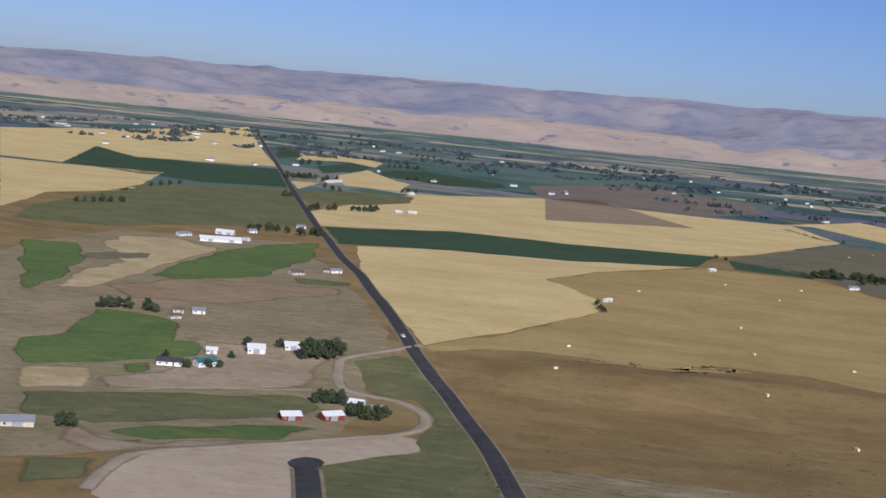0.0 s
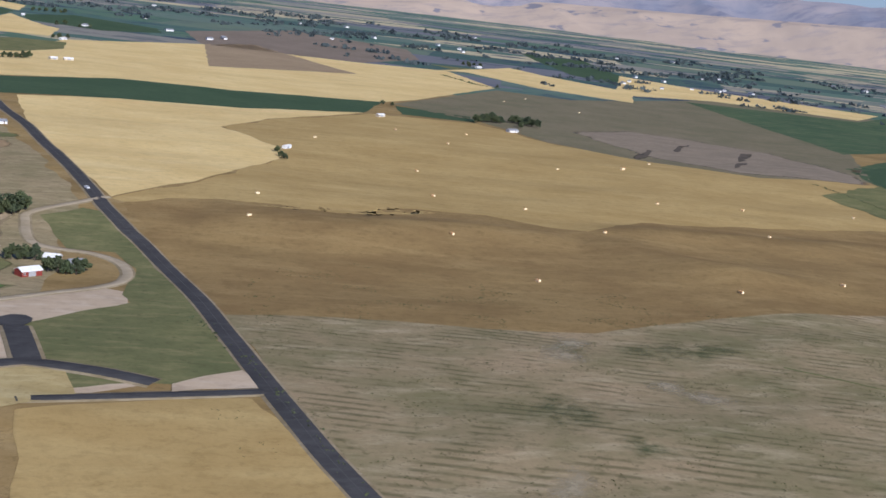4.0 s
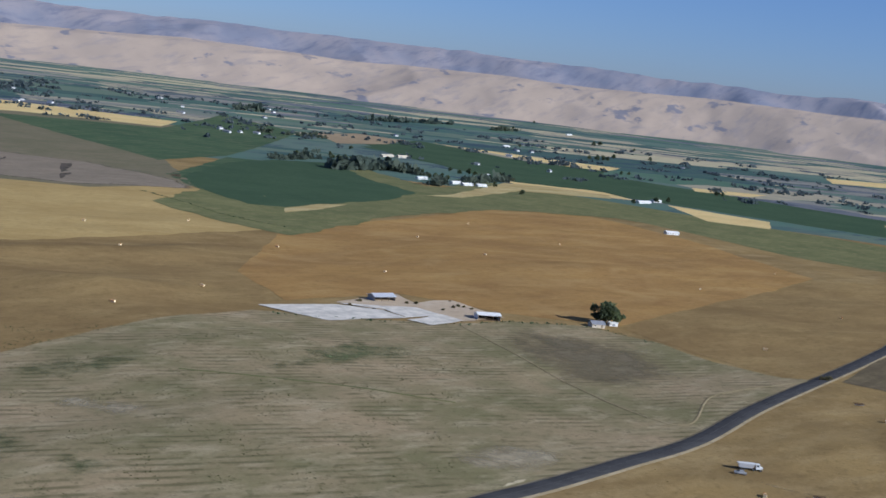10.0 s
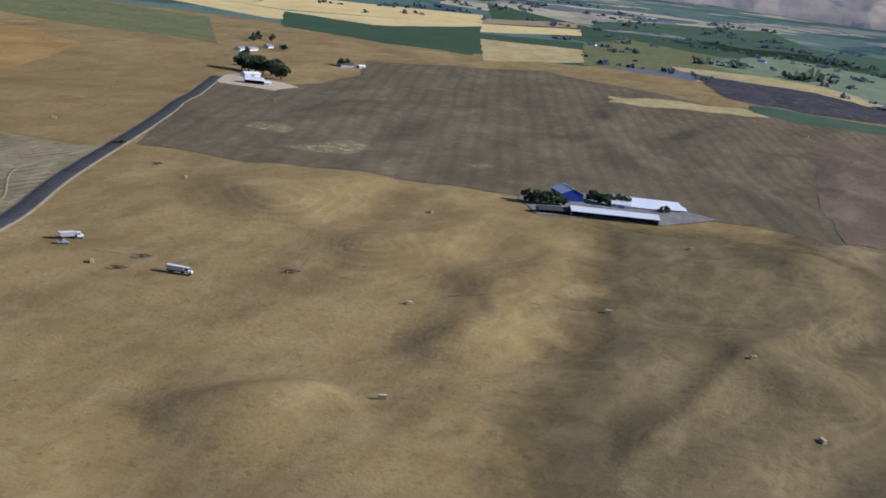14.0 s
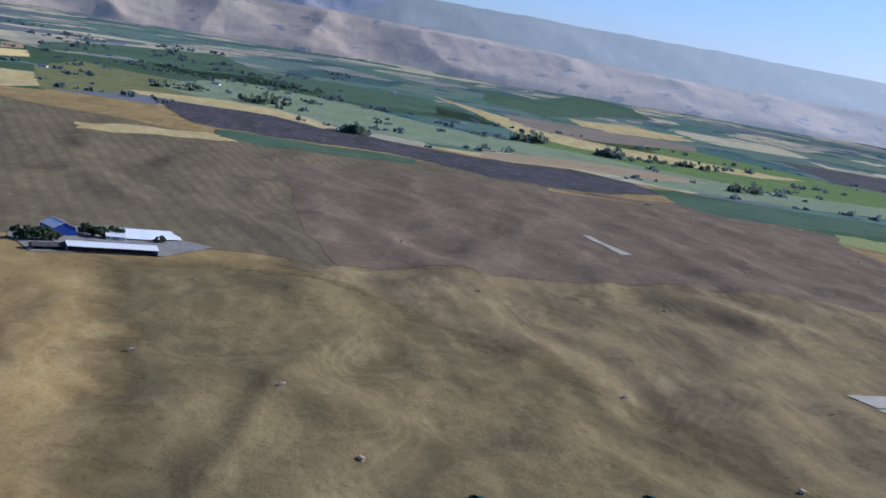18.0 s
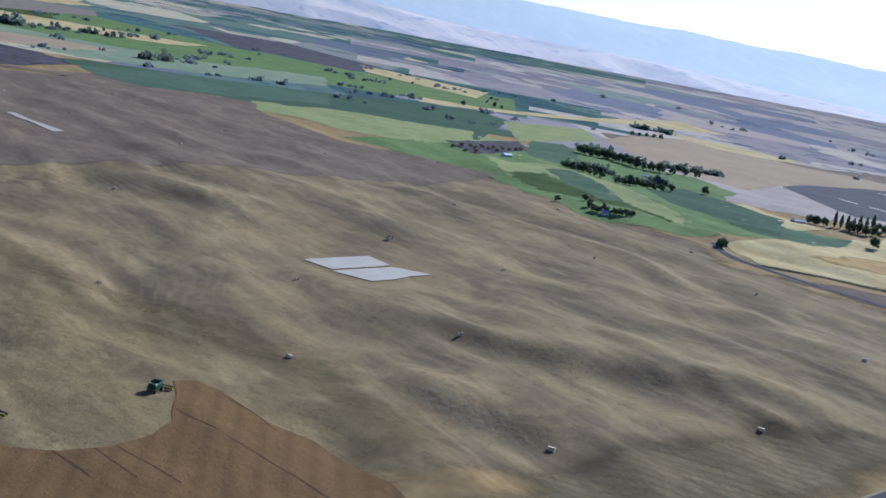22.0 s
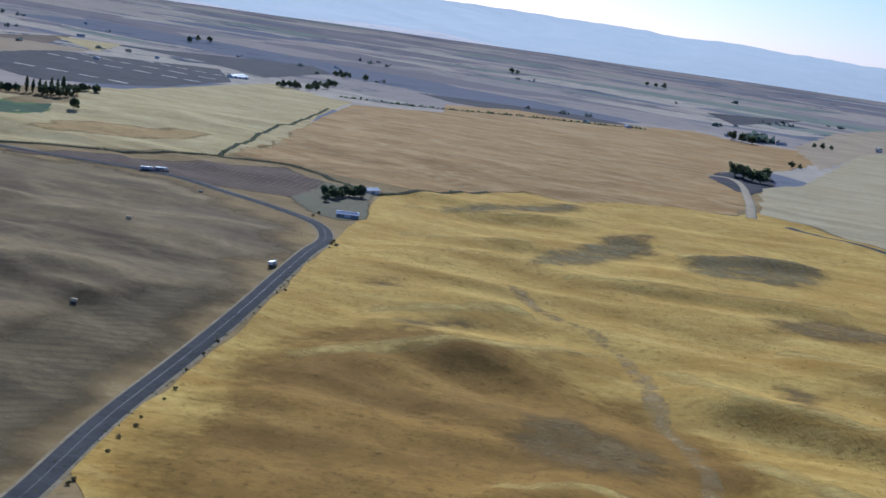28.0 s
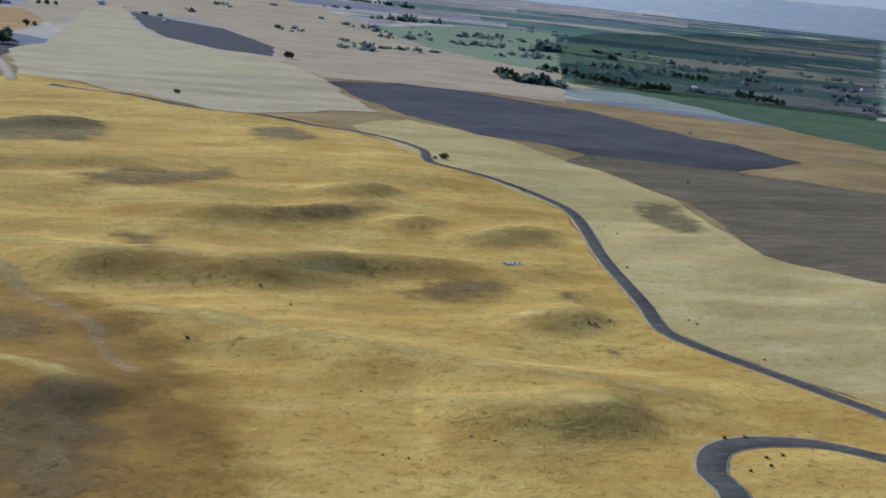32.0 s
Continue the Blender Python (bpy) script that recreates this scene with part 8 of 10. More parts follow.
tree("round", -237.2, 1940.1, 8.8, "trees of the far farms")
tree("round", -212.8, 2205.6, 11.3, "trees of the far farms")
tree("round", -194.5, 2150.6, 10.3, "trees of the far farms")
tree("round", -182.0, 2152.8, 9.1, "trees of the far farms")
tree("round", -216.2, 2467.1, 8.3, "trees of the far farms")
tree("round", -181.4, 1723.8, 11.4, "trees of the far farms")
tree("round", -175.7, 1742.0, 12.0, "trees of the far farms")
tree("round", -161.8, 1757.8, 8.4, "trees of the far farms")
tree("round", -154.9, 1767.1, 11.2, "trees of the far farms")
tree("round", -130.0, 1783.2, 9.6, "trees of the far farms")
tree("round", -122.3, 1786.7, 8.6, "trees of the far farms")
tree("round", -114.6, 1790.2, 9.2, "trees of the far farms")
tree("round", -106.8, 1793.7, 11.1, "trees of the far farms")
tree("round", -99.5, 1803.7, 11.5, "trees of the far farms")
tree("round", -81.7, 2280.5, 8.2, "trees of the far farms")
tree("round", -71.9, 2291.5, 10.5, "trees of the far farms")
tree("round", -58.9, 2312.6, 8.2, "trees of the far farms")
tree("round", -144.1, 2982.2, 10.9, "trees of the far farms")
tree("round", -131.3, 2991.7, 9.3, "trees of the far farms")
tree("round", -118.3, 3000.8, 11.5, "trees of the far farms")
tree("round", -100.6, 3004.6, 11.9, "trees of the far farms")
tree("round", -87.1, 3001.3, 10.0, "trees of the far farms")
tree("round", -78.4, 3009.4, 12.0, "trees of the far farms")
tree("round", -111.7, 3486.5, 9.2, "trees of the far farms")
tree("round", -95.3, 3464.2, 8.3, "trees of the far farms")
tree("round", -79.1, 3441.9, 10.4, "trees of the far farms")
tree("round", -64.0, 3450.9, 8.1, "trees of the far farms")
tree("round", -48.8, 3460.0, 8.8, "trees of the far farms")
tree("round", -85.4, 2633.7, 9.6, "trees of the far farms")
tree("round", -71.3, 2682.4, 10.4, "trees of the far farms")
tree("round", -41.9, 2623.2, 8.6, "trees of the far farms")
tree("round", -22.6, 2643.3, 8.2, "trees of the far farms")
tree("round", -312.5, 3587.9, 11.5, "trees of the far farms")
tree("round", -307.2, 3874.2, 9.3, "trees of the far farms")
tree("round", -286.1, 3894.5, 11.8, "trees of the far farms")
tree("round", -212.4, 3595.1, 11.6, "trees of the far farms")
tree("round", -197.0, 3524.4, 9.5, "trees of the far farms")
building("house", "white farmhouse among far trees", "house", -212.8, 2377.1, 68, 52.3, 8.0, 3.0, P_white, P_white, None, "house", "")
building("house", "white farmhouse among far trees", "house", -65.8, 2265.7, 54, 13.7, 6.4, 2.5, P_white, P_white, None, "house", "")
building("shed", "pale shed on far stubble", "shed", -69.0, 1823.1, 37, 11.5, 5.6, 2.5, P_cream, P_white, None, "barn", "")
building("shed", "pale shed on far stubble", "shed", -49.5, 1833.1, 20, 13.0, 5.6, 2.5, P_cream, P_white, None, "barn", "")
building("house", "white house in far fields", "house", -157.0, 2813.7, 12, 6.3, 6.4, 2.5, P_white, P_white, None, "house", "")
building("shed", "white tool shed on the wheat corner", "shed", 146.6, 1106.4, 50, 10.4, 3.2, 2.4, P_white, P_white, None, "barn", "")
tree("round", 134.9, 1056.9, 5.9, "")
tree("round", 136.2, 1044.0, 6.0, "")
tree("round", 134.6, 1079.6, 6.3, "")
building("house", "white farmhouse in front of a windbreak", "house", 455.6, 1416.6, 24, 14.1, 6.4, 2.5, P_white, P_greyroof, None, "house", "")
tree("shade", 432.5, 1487.8, 11.4, "windbreak round the farm")
tree("shade", 442.8, 1500.7, 11.3, "windbreak round the farm")
tree("shade", 450.6, 1503.3, 11.5, "windbreak round the farm")
tree("shade", 460.3, 1516.2, 12.9, "windbreak round the farm")
tree("shade", 461.5, 1499.9, 11.0, "windbreak round the farm")
tree("shade", 467.5, 1500.5, 10.7, "windbreak round the farm")
tree("shade", 489.4, 1519.9, 12.0, "windbreak round the farm")
tree("shade", 495.6, 1520.5, 9.8, "windbreak round the farm")
tree("shade", 501.8, 1521.2, 10.1, "windbreak round the farm")
tree("shade", 501.2, 1500.4, 13.1, "windbreak round the farm")
tree("shade", 505.9, 1496.6, 11.1, "windbreak round the farm")
tree("shade", 511.1, 1488.3, 11.2, "windbreak round the farm")
tree("shade", 483.3, 1468.8, 8.9, "windbreak round the farm")
tree("round", 749.9, 2667.6, 8.7, "")
tree("round", 763.0, 2677.7, 9.3, "")
tree("round", 777.4, 2679.3, 7.3, "")
tree("round", 786.6, 2662.5, 9.4, "")
tree("round", 754.3, 2633.2, 9.5, "")
tree("round", 1110.9, 3259.2, 7.4, "")
building("house", "white farmhouse among green fields", "house", 769.2, 2616.4, 38, 16.5, 6.4, 2.5, P_white, P_white, None, "house", "")
building("shed", "pale shed at the crop corner", "shed", 309.5, 1470.8, 36, 10.9, 4.8, 2.4, P_cream, P_white, None, "barn", "")
tree("round", 343.9, 1616.4, 6.3, "")
tree("round", 355.1, 1609.6, 5.9, "")
tree("round", 661.6, 2135.8, 6.4, "")
building("shed", "grey-blue metal shed with an open dark side", "shed", 534.2, 614.0, -9, 17.0, 9.0, 3.4, P_grey, P_steel, 1.4, "open", "")
building("shed", "long white open-fronted hay shed", "shed", 565.4, 545.5, -29, 16.0, 8.0, 3.6, P_white, P_white, 1.0, "open", "")
building("house", "white farmhouse under a large dark tree", "house", 633.6, 507.1, -30, 9.5, 7.2, 2.5, P_cream, P_greyroof, None, "house", "")
building("shed", "white trailer beside the tree", "shed", 650.0, 505.8, -20, 6.4, 3.2, 2.2, P_white, P_white, None, "barn", "")
tree("shade", 644.8, 510.2, 16.0, "large trees by the farmhouse")
tree("shade", 649.5, 508.8, 18.4, "large trees by the farmhouse")
tree("bush", 513.3, 612.5, 2.4, "")
tree("bush", 512.1, 613.8, 1.8, "")
tree("bush", 497.0, 604.5, 1.8, "")
tree("bush", 544.1, 599.7, 2.4, "")
tree("bush", 550.4, 597.0, 2.6, "")
tree("bush", 554.3, 575.3, 2.0, "")
tree("bush", 569.8, 580.6, 2.2, "")
tree("bush", 577.4, 583.0, 2.3, "")
tree("bush", 579.0, 579.5, 2.0, "")
tree("bush", 579.6, 572.4, 2.1, "")
tree("round", 1416.4, 1669.6, 12.0, "windbreak of the valley farm")
tree("round", 1421.2, 1658.5, 12.3, "windbreak of the valley farm")
tree("round", 1426.0, 1647.4, 13.5, "windbreak of the valley farm")
tree("round", 1431.0, 1636.6, 12.0, "windbreak of the valley farm")
tree("round", 1424.5, 1612.9, 12.4, "windbreak of the valley farm")
tree("round", 1440.8, 1614.9, 14.4, "windbreak of the valley farm")
tree("round", 1457.4, 1616.9, 10.5, "windbreak of the valley farm")
tree("round", 1474.1, 1618.9, 13.4, "windbreak of the valley farm")
tree("round", 1518.6, 1621.8, 10.9, "trees of the valley farm")
tree("round", 1525.9, 1605.4, 9.2, "trees of the valley farm")
tree("round", 1501.1, 1564.0, 8.9, "trees of the valley farm")
tree("round", 1461.6, 1512.0, 11.2, "trees of the valley farm")
tree("round", 1473.6, 1505.4, 9.0, "trees of the valley farm")
tree("round", 1422.3, 1439.1, 8.7, "trees of the valley farm")
tree("round", 1437.0, 1439.4, 9.7, "trees of the valley farm")
tree("round", 1442.8, 1430.8, 10.8, "trees of the valley farm")
tree("round", 1453.1, 1426.6, 8.4, "trees of the valley farm")
tree("round", 1601.8, 1563.0, 9.3, "trees of the valley farm")
tree("round", 1586.1, 1525.0, 9.3, "trees of the valley farm")
tree("round", 1619.0, 1533.2, 11.3, "trees of the valley farm")
tree("round", 1613.2, 1512.6, 9.8, "trees of the valley farm")
tree("round", 1571.8, 1459.7, 11.4, "trees of the valley farm")
tree("round", 1589.4, 1461.1, 8.7, "trees of the valley farm")
tree("round", 1481.1, 1349.0, 9.3, "trees of the valley farm")
tree("round", 1673.4, 1507.3, 10.6, "trees of the valley farm")
tree("round", 1405.4, 1725.1, 11.5, "trees of the valley farm")
tree("round", 1386.3, 1728.1, 9.8, "trees of the valley farm")
tree("round", 1487.0, 1755.9, 8.9, "trees of the valley farm")
tree("round", 1680.8, 1913.4, 8.5, "trees of the valley farm")
tree("round", 1428.4, 1247.5, 10.1, "trees of the valley farm")
building("house", "white house of the valley farm", "house", 1382.4, 1417.0, 3, 22.0, 7.2, 2.7, P_white, P_white, None, "house", "")
building("house", "white house of the valley farm", "house", 1419.0, 1373.3, 8, 34.2, 7.2, 2.7, P_white, P_white, None, "house", "")
building("house", "white house of the valley farm", "house", 1419.8, 1353.9, 10, 27.1, 7.2, 2.7, P_white, P_white, None, "house", "")
building("house", "white house of the valley farm", "house", 1447.3, 1347.7, -14, 17.8, 7.2, 2.7, P_white, P_white, None, "house", "")
building("house", "white house of the valley farm", "house", 1642.9, 1513.7, 4, 18.0, 7.2, 2.7, P_white, P_white, None, "house", "")
building("barn", "cream barn of the valley farm", "barn", 1671.5, 1799.3, 23, 52.5, 8.0, 3.4, P_cream, P_cream, None, "barn", "")
building("barn", "cream barn of the valley farm", "barn", 1711.0, 1795.0, 1, 30.8, 8.0, 3.4, P_cream, P_cream, None, "barn", "")
building("house", "white house in the valley", "house", 2430.2, 2152.8, -0, 23.9, 7.2, 2.7, P_white, P_white, None, "house", "")
building("house", "white house in the valley", "house", 3039.8, 2433.1, -3, 23.8, 7.2, 2.7, P_white, P_white, None, "house", "")
building("house", "white house in the valley", "house", 1679.5, 1198.9, 4, 37.9, 7.2, 2.7, P_white, P_white, None, "house", "")
building("house", "white house in the valley", "house", 1737.9, 1215.5, 6, 31.5, 7.2, 2.7, P_white, P_white, None, "house", "")
building("house", "white house in the valley", "house", 1292.5, 886.3, -24, 17.7, 7.2, 2.7, P_white, P_white, None, "house", "")
tree("round", 2500.4, 1938.4, 12.3, "trees in the valley")
tree("round", 2517.5, 1927.4, 15.7, "trees in the valley")
tree("round", 2532.6, 1919.7, 15.9, "trees in the valley")
tree("round", 2554.2, 1921.7, 12.2, "trees in the valley")
tree("round", 2643.6, 1969.7, 12.8, "trees in the valley")
tree("round", 2880.5, 2216.2, 15.7, "trees in the valley")
tree("round", 2925.4, 2226.6, 14.8, "trees in the valley")
tree("round", 2126.8, 1338.3, 11.2, "trees in the valley")
tree("round", 2147.3, 1337.4, 9.4, "trees in the valley")
tree("round", 2269.2, 1651.5, 8.5, "trees in the valley")
tree("round", 2238.6, 1649.8, 9.2, "trees in the valley")
tree("round", 1725.2, 1206.0, 11.2, "trees in the valley")
tree("round", 1634.2, 1186.9, 9.1, "trees in the valley")
tree("round", 1783.6, 1221.5, 9.4, "trees in the valley")
tree("round", 2875.9, 2566.7, 9.7, "trees in the valley")
tree("round", 2917.0, 2552.7, 9.7, "trees in the valley")
tree("round", 2952.6, 2126.7, 9.6, "trees in the valley")
tree("round", 2762.2, 1938.2, 11.7, "trees in the valley")
tree("round", 2485.5, 2155.2, 8.6, "trees in the valley")
tree("round", 3119.3, 2641.2, 8.0, "trees in the valley")
tree("shade", 1142.7, 444.1, 18.8, "large trees behind the white barn")
tree("shade", 1140.2, 436.1, 18.4, "large trees behind the white barn")
tree("shade", 1141.4, 429.7, 19.1, "large trees behind the white barn")
tree("shade", 1139.2, 420.6, 15.6, "large trees behind the white barn")
tree("shade", 1136.0, 411.3, 18.9, "large trees behind the white barn")
tree("shade", 1112.3, 393.6, 18.7, "large trees behind the white barn")
tree("shade", 1180.4, 440.3, 14.2, "large trees behind the white barn")
building("barn", "long white-roofed barn beside dark trees", "barn", 1038.7, 395.8, -64, 17.0, 9.6, 3.8, P_grey, P_white, None, "open", "")
building("barn", "white-roofed shed behind the barn", "barn", 1086.8, 415.5, -38, 17.4, 7.2, 4.2, P_white, P_white, None, "barn", "")
building("shed", "small white outbuilding by the barn", "shed", 1043.4, 385.0, -49, 6.3, 4.8, 2.4, P_white, P_white, None, "barn", "")
building("house", "house of a small settlement", "house", 1295.4, 500.5, -9, 14.7, 7.2, 2.5, P_white, P_greyroof, None, "house", "")
building("house", "house of a small settlement", "house", 1313.4, 493.8, -7, 20.2, 7.2, 2.5, P_white, P_greyroof, None, "house", "")
building("house", "house of a small settlement", "house", 1370.2, 492.4, -16, 10.5, 7.2, 2.5, P_white, P_greyroof, None, "house", "")
building("house", "house of a small settlement", "house", 1383.6, 479.4, -27, 6.0, 7.2, 2.5, P_white, P_greyroof, None, "house", "")
building("house", "dark low farmhouse in the pasture", "house", 1308.3, 381.9, -34, 19.7, 7.2, 2.5, P_grey, P_darkroof, None, "house", "")
building("shed", "small pale shed in the pasture", "shed", 1319.4, 366.9, -34, 9.0, 4.8, 2.2, P_cream, P_white, None, "barn", "")
tree("round", 1413.1, 526.4, 11.0, "trees of the settlement")
tree("round", 1445.8, 531.7, 11.3, "trees of the settlement")
tree("round", 1450.9, 514.8, 10.7, "trees of the settlement")
tree("round", 1304.2, 386.3, 10.1, "trees of the settlement")
tree("round", 1314.5, 382.2, 9.2, "trees of the settlement")
tree("round", 1256.4, 480.0, 9.4, "trees of the settlement")
tree("round", 1360.7, 470.0, 8.9, "trees of the settlement")
tree("bush", 648.2, 349.1, 2.5, "")
tree("bush", 649.8, 346.8, 3.1, "")
tree("bush", 655.4, 347.2, 2.7, "")
building("long_barn", "very long open-fronted shed with a white metal roof", "barn", 679.7, 45.5, -72, 54.0, 10.4, 3.6, P_grey, P_white, 2.0, "open", "")
building("shed", "low dark lean-to shed", "shed", 667.9, 80.6, -64, 20.0, 6.4, 2.5, P_wood, P_darkroof, None, "open", "")
building("barn", "tall blue steel barn with a pale roof", "barn", 722.2, 77.8, 28, 17.6, 15.0, 5.1, P_blue, P_white, 3.2, "barn", "")
building("shed", "white-roofed shed by the feed bunker", "shed", 722.8, 43.7, -77, 11.9, 6.4, 2.5, P_white, P_white, None, "barn", "")
tree("round", 691.0, 99.5, 9.0, "dark trees round the blue barn")
tree("round", 689.3, 96.9, 6.5, "dark trees round the blue barn")
tree("round", 688.2, 93.8, 9.3, "dark trees round the blue barn")
tree("round", 690.7, 91.2, 8.6, "dark trees round the blue barn")
tree("round", 691.4, 88.3, 9.4, "dark trees round the blue barn")
tree("round", 692.0, 85.5, 9.3, "dark trees round the blue barn")
tree("round", 693.3, 82.7, 9.3, "dark trees round the blue barn")
tree("round", 694.6, 79.9, 8.2, "dark trees round the blue barn")
tree("round", 695.8, 76.4, 6.4, "dark trees round the blue barn")
tree("round", 727.1, 60.4, 8.8, "dark trees round the blue barn")
tree("round", 725.2, 57.9, 6.9, "dark trees round the blue barn")
tree("round", 724.7, 55.4, 7.4, "dark trees round the blue barn")
tree("round", 722.1, 52.3, 8.5, "dark trees round the blue barn")
tree("round", 723.7, 50.5, 8.1, "dark trees round the blue barn")
tree("round", 729.6, 63.1, 7.7, "dark trees round the blue barn")
tree("round", 744.0, 45.8, 5.9, "")
tree("round", 744.3, 42.5, 5.2, "")
tree("round", 744.3, 39.4, 4.7, "")
tree("round", 727.7, 18.2, 4.5, "")
tree("round", 729.6, 14.6, 5.7, "")
tree("round", 1137.8, -1244.7, 13.9, "creek-side trees in the green valley")
tree("round", 1127.8, -1243.3, 15.6, "creek-side trees in the green valley")
tree("round", 1116.9, -1243.3, 13.2, "creek-side trees in the green valley")
tree("round", 1115.0, -1253.3, 12.3, "creek-side trees in the green valley")
tree("round", 1109.6, -1259.5, 14.2, "creek-side trees in the green valley")
tree("round", 1103.7, -1265.1, 15.8, "creek-side trees in the green valley")
tree("round", 1093.4, -1265.6, 12.2, "creek-side trees in the green valley")
tree("round", 1078.7, -1260.9, 15.6, "creek-side trees in the green valley")
tree("round", 1068.6, -1261.5, 16.4, "creek-side trees in the green valley")
tree("round", 1053.3, -1255.8, 15.7, "creek-side trees in the green valley")
tree("round", 1037.0, -1248.6, 15.8, "creek-side trees in the green valley")
tree("round", 1028.0, -1252.8, 11.2, "creek-side trees in the green valley")
tree("round", 1018.5, -1256.3, 14.7, "creek-side trees in the green valley")
tree("round", 1011.9, -1268.4, 16.0, "creek-side trees in the green valley")
tree("round", 1006.0, -1286.7, 11.5, "creek-side trees in the green valley")
tree("round", 1004.3, -1311.2, 12.7, "creek-side trees in the green valley")
tree("round", 1002.7, -1336.6, 12.7, "creek-side trees in the green valley")
tree("round", 975.6, -1048.5, 11.1, "creek-side trees in the green valley")
tree("round", 968.2, -1050.7, 10.7, "creek-side trees in the green valley")
tree("round", 959.4, -1051.4, 10.9, "creek-side trees in the green valley")
tree("round", 953.6, -1055.3, 12.2, "creek-side trees in the green valley")
tree("round", 942.2, -1053.0, 8.8, "creek-side trees in the green valley")
tree("round", 934.3, -1054.4, 9.0, "creek-side trees in the green valley")
tree("round", 920.9, -1051.9, 9.4, "creek-side trees in the green valley")
tree("round", 874.3, -1026.3, 9.3, "creek-side trees in the green valley")
tree("round", 890.1, -1056.1, 9.1, "creek-side trees in the green valley")
tree("round", 889.8, -1066.5, 13.1, "creek-side trees in the green valley")
tree("round", 890.0, -1077.7, 12.6, "creek-side trees in the green valley")
tree("round", 890.1, -1089.0, 9.2, "creek-side trees in the green valley")
tree("round", 885.6, -1094.6, 11.0, "creek-side trees in the green valley")
tree("round", 874.4, -1091.7, 10.2, "creek-side trees in the green valley")
tree("round", 865.8, -1094.5, 10.2, "creek-side trees in the green valley")
tree("round", 869.9, -1117.8, 10.3, "creek-side trees in the green valley")
tree("round", 858.3, -1168.9, 11.6, "creek-side trees in the green valley")
tree("round", 721.0, -814.4, 8.3, "trees of the hollow farm")
tree("round", 705.2, -804.7, 7.6, "trees of the hollow farm")
tree("round", 701.1, -805.0, 7.0, "trees of the hollow farm")
tree("round", 694.4, -810.4, 7.5, "trees of the hollow farm")
tree("round", 690.4, -814.0, 6.8, "trees of the hollow farm")
tree("round", 685.5, -816.7, 8.2, "trees of the hollow farm")
tree("round", 683.7, -823.0, 8.7, "trees of the hollow farm")
tree("round", 685.5, -833.9, 7.6, "trees of the hollow farm")
tree("round", 708.8, -820.3, 6.7, "trees of the hollow farm")
tree("round", 748.1, -798.9, 7.0, "trees of the hollow farm")
tree("round", 752.0, -841.1, 7.6, "trees of the hollow farm")
building("house", "white house in the green hollow", "house", 693.5, -806.2, -139, 6.4, 7.2, 2.5, P_white, P_greyroof, None, "house", "")
building("house", "white house in the orchard", "house", 1036.4, -1005.5, -100, 11.2, 7.2, 2.5, P_white, P_white, None, "house", "")
building("house", "white house among the creek trees", "house", 1109.4, -1269.4, -125, 7.4, 6.4, 2.5, P_white, P_white, None, "house", "")
building("house", "white house in the valley", "house", 956.7, -1173.5, -139, 6.0, 6.4, 2.5, P_white, P_white, None, "house", "")
tree("bush", 1072.0, -947.5, 5.2, "")
tree("bush", 1076.1, -965.5, 5.6, "")
tree("bush", 1089.1, -992.6, 4.8, "")
tree("bush", 1061.9, -974.3, 5.6, "")
tree("bush", 1096.1, -1018.3, 5.2, "")
tree("bush", 1077.9, -1012.4, 4.9, "")
tree("bush", 1094.6, -1036.3, 4.7, "")
tree("bush", 1069.7, -1019.8, 5.0, "")
tree("bush", 1101.6, -1059.2, 5.4, "")
tree("bush", 1095.6, -1065.4, 4.8, "")
tree("bush", 1113.7, -1096.1, 5.4, "")
tree("bush", 1121.7, -1112.6, 4.9, "")
tree("bush", 1043.3, -942.5, 4.5, "")
tree("bush", 1031.9, -949.5, 5.1, "")
tree("round", 1484.0, -1754.6, 9.7, "hedge trees in the valley")
tree("round", 1484.5, -1775.8, 7.5, "hedge trees in the valley")
tree("round", 1481.9, -1793.5, 8.7, "hedge trees in the valley")
tree("round", 1480.4, -1812.8, 8.7, "hedge trees in the valley")
tree("round", 1474.3, -1826.8, 10.4, "hedge trees in the valley")
tree("round", 1729.1, -1628.7, 10.6, "hedge trees in the valley")
tree("round", 1704.4, -1622.8, 8.5, "hedge trees in the valley")
tree("round", 1687.3, -1510.0, 10.4, "hedge trees in the valley")
tree("poplar", 691.7, -1188.4, 17.9, "poplar windbreak of the valley farm")
tree("poplar", 687.2, -1194.2, 14.5, "poplar windbreak of the valley farm")
tree("poplar", 679.2, -1193.9, 15.8, "poplar windbreak of the valley farm")
tree("poplar", 676.3, -1201.6, 13.6, "poplar windbreak of the valley farm")
tree("poplar", 671.8, -1206.5, 18.0, "poplar windbreak of the valley farm")
tree("poplar", 667.6, -1213.0, 17.0, "poplar windbreak of the valley farm")
tree("poplar", 672.8, -1236.1, 18.5, "poplar windbreak of the valley farm")
tree("round", 713.9, -1173.1, 11.2, "trees of the valley farm")
tree("round", 707.1, -1173.9, 10.7, "trees of the valley farm")
tree("round", 699.4, -1179.2, 10.9, "trees of the valley farm")
tree("round", 672.4, -1248.5, 10.3, "trees of the valley farm")
tree("round", 684.9, -1288.5, 8.4, "trees of the valley farm")
tree("round", 679.6, -1296.1, 10.4, "trees of the valley farm")
tree("round", 676.6, -1308.0, 8.0, "trees of the valley farm")
tree("round", 670.2, -1316.0, 8.6, "trees of the valley farm")
tree("round", 572.5, -823.6, 11.1, "trees of the valley farm")
tree("round", 578.6, -827.6, 8.2, "trees of the valley farm")
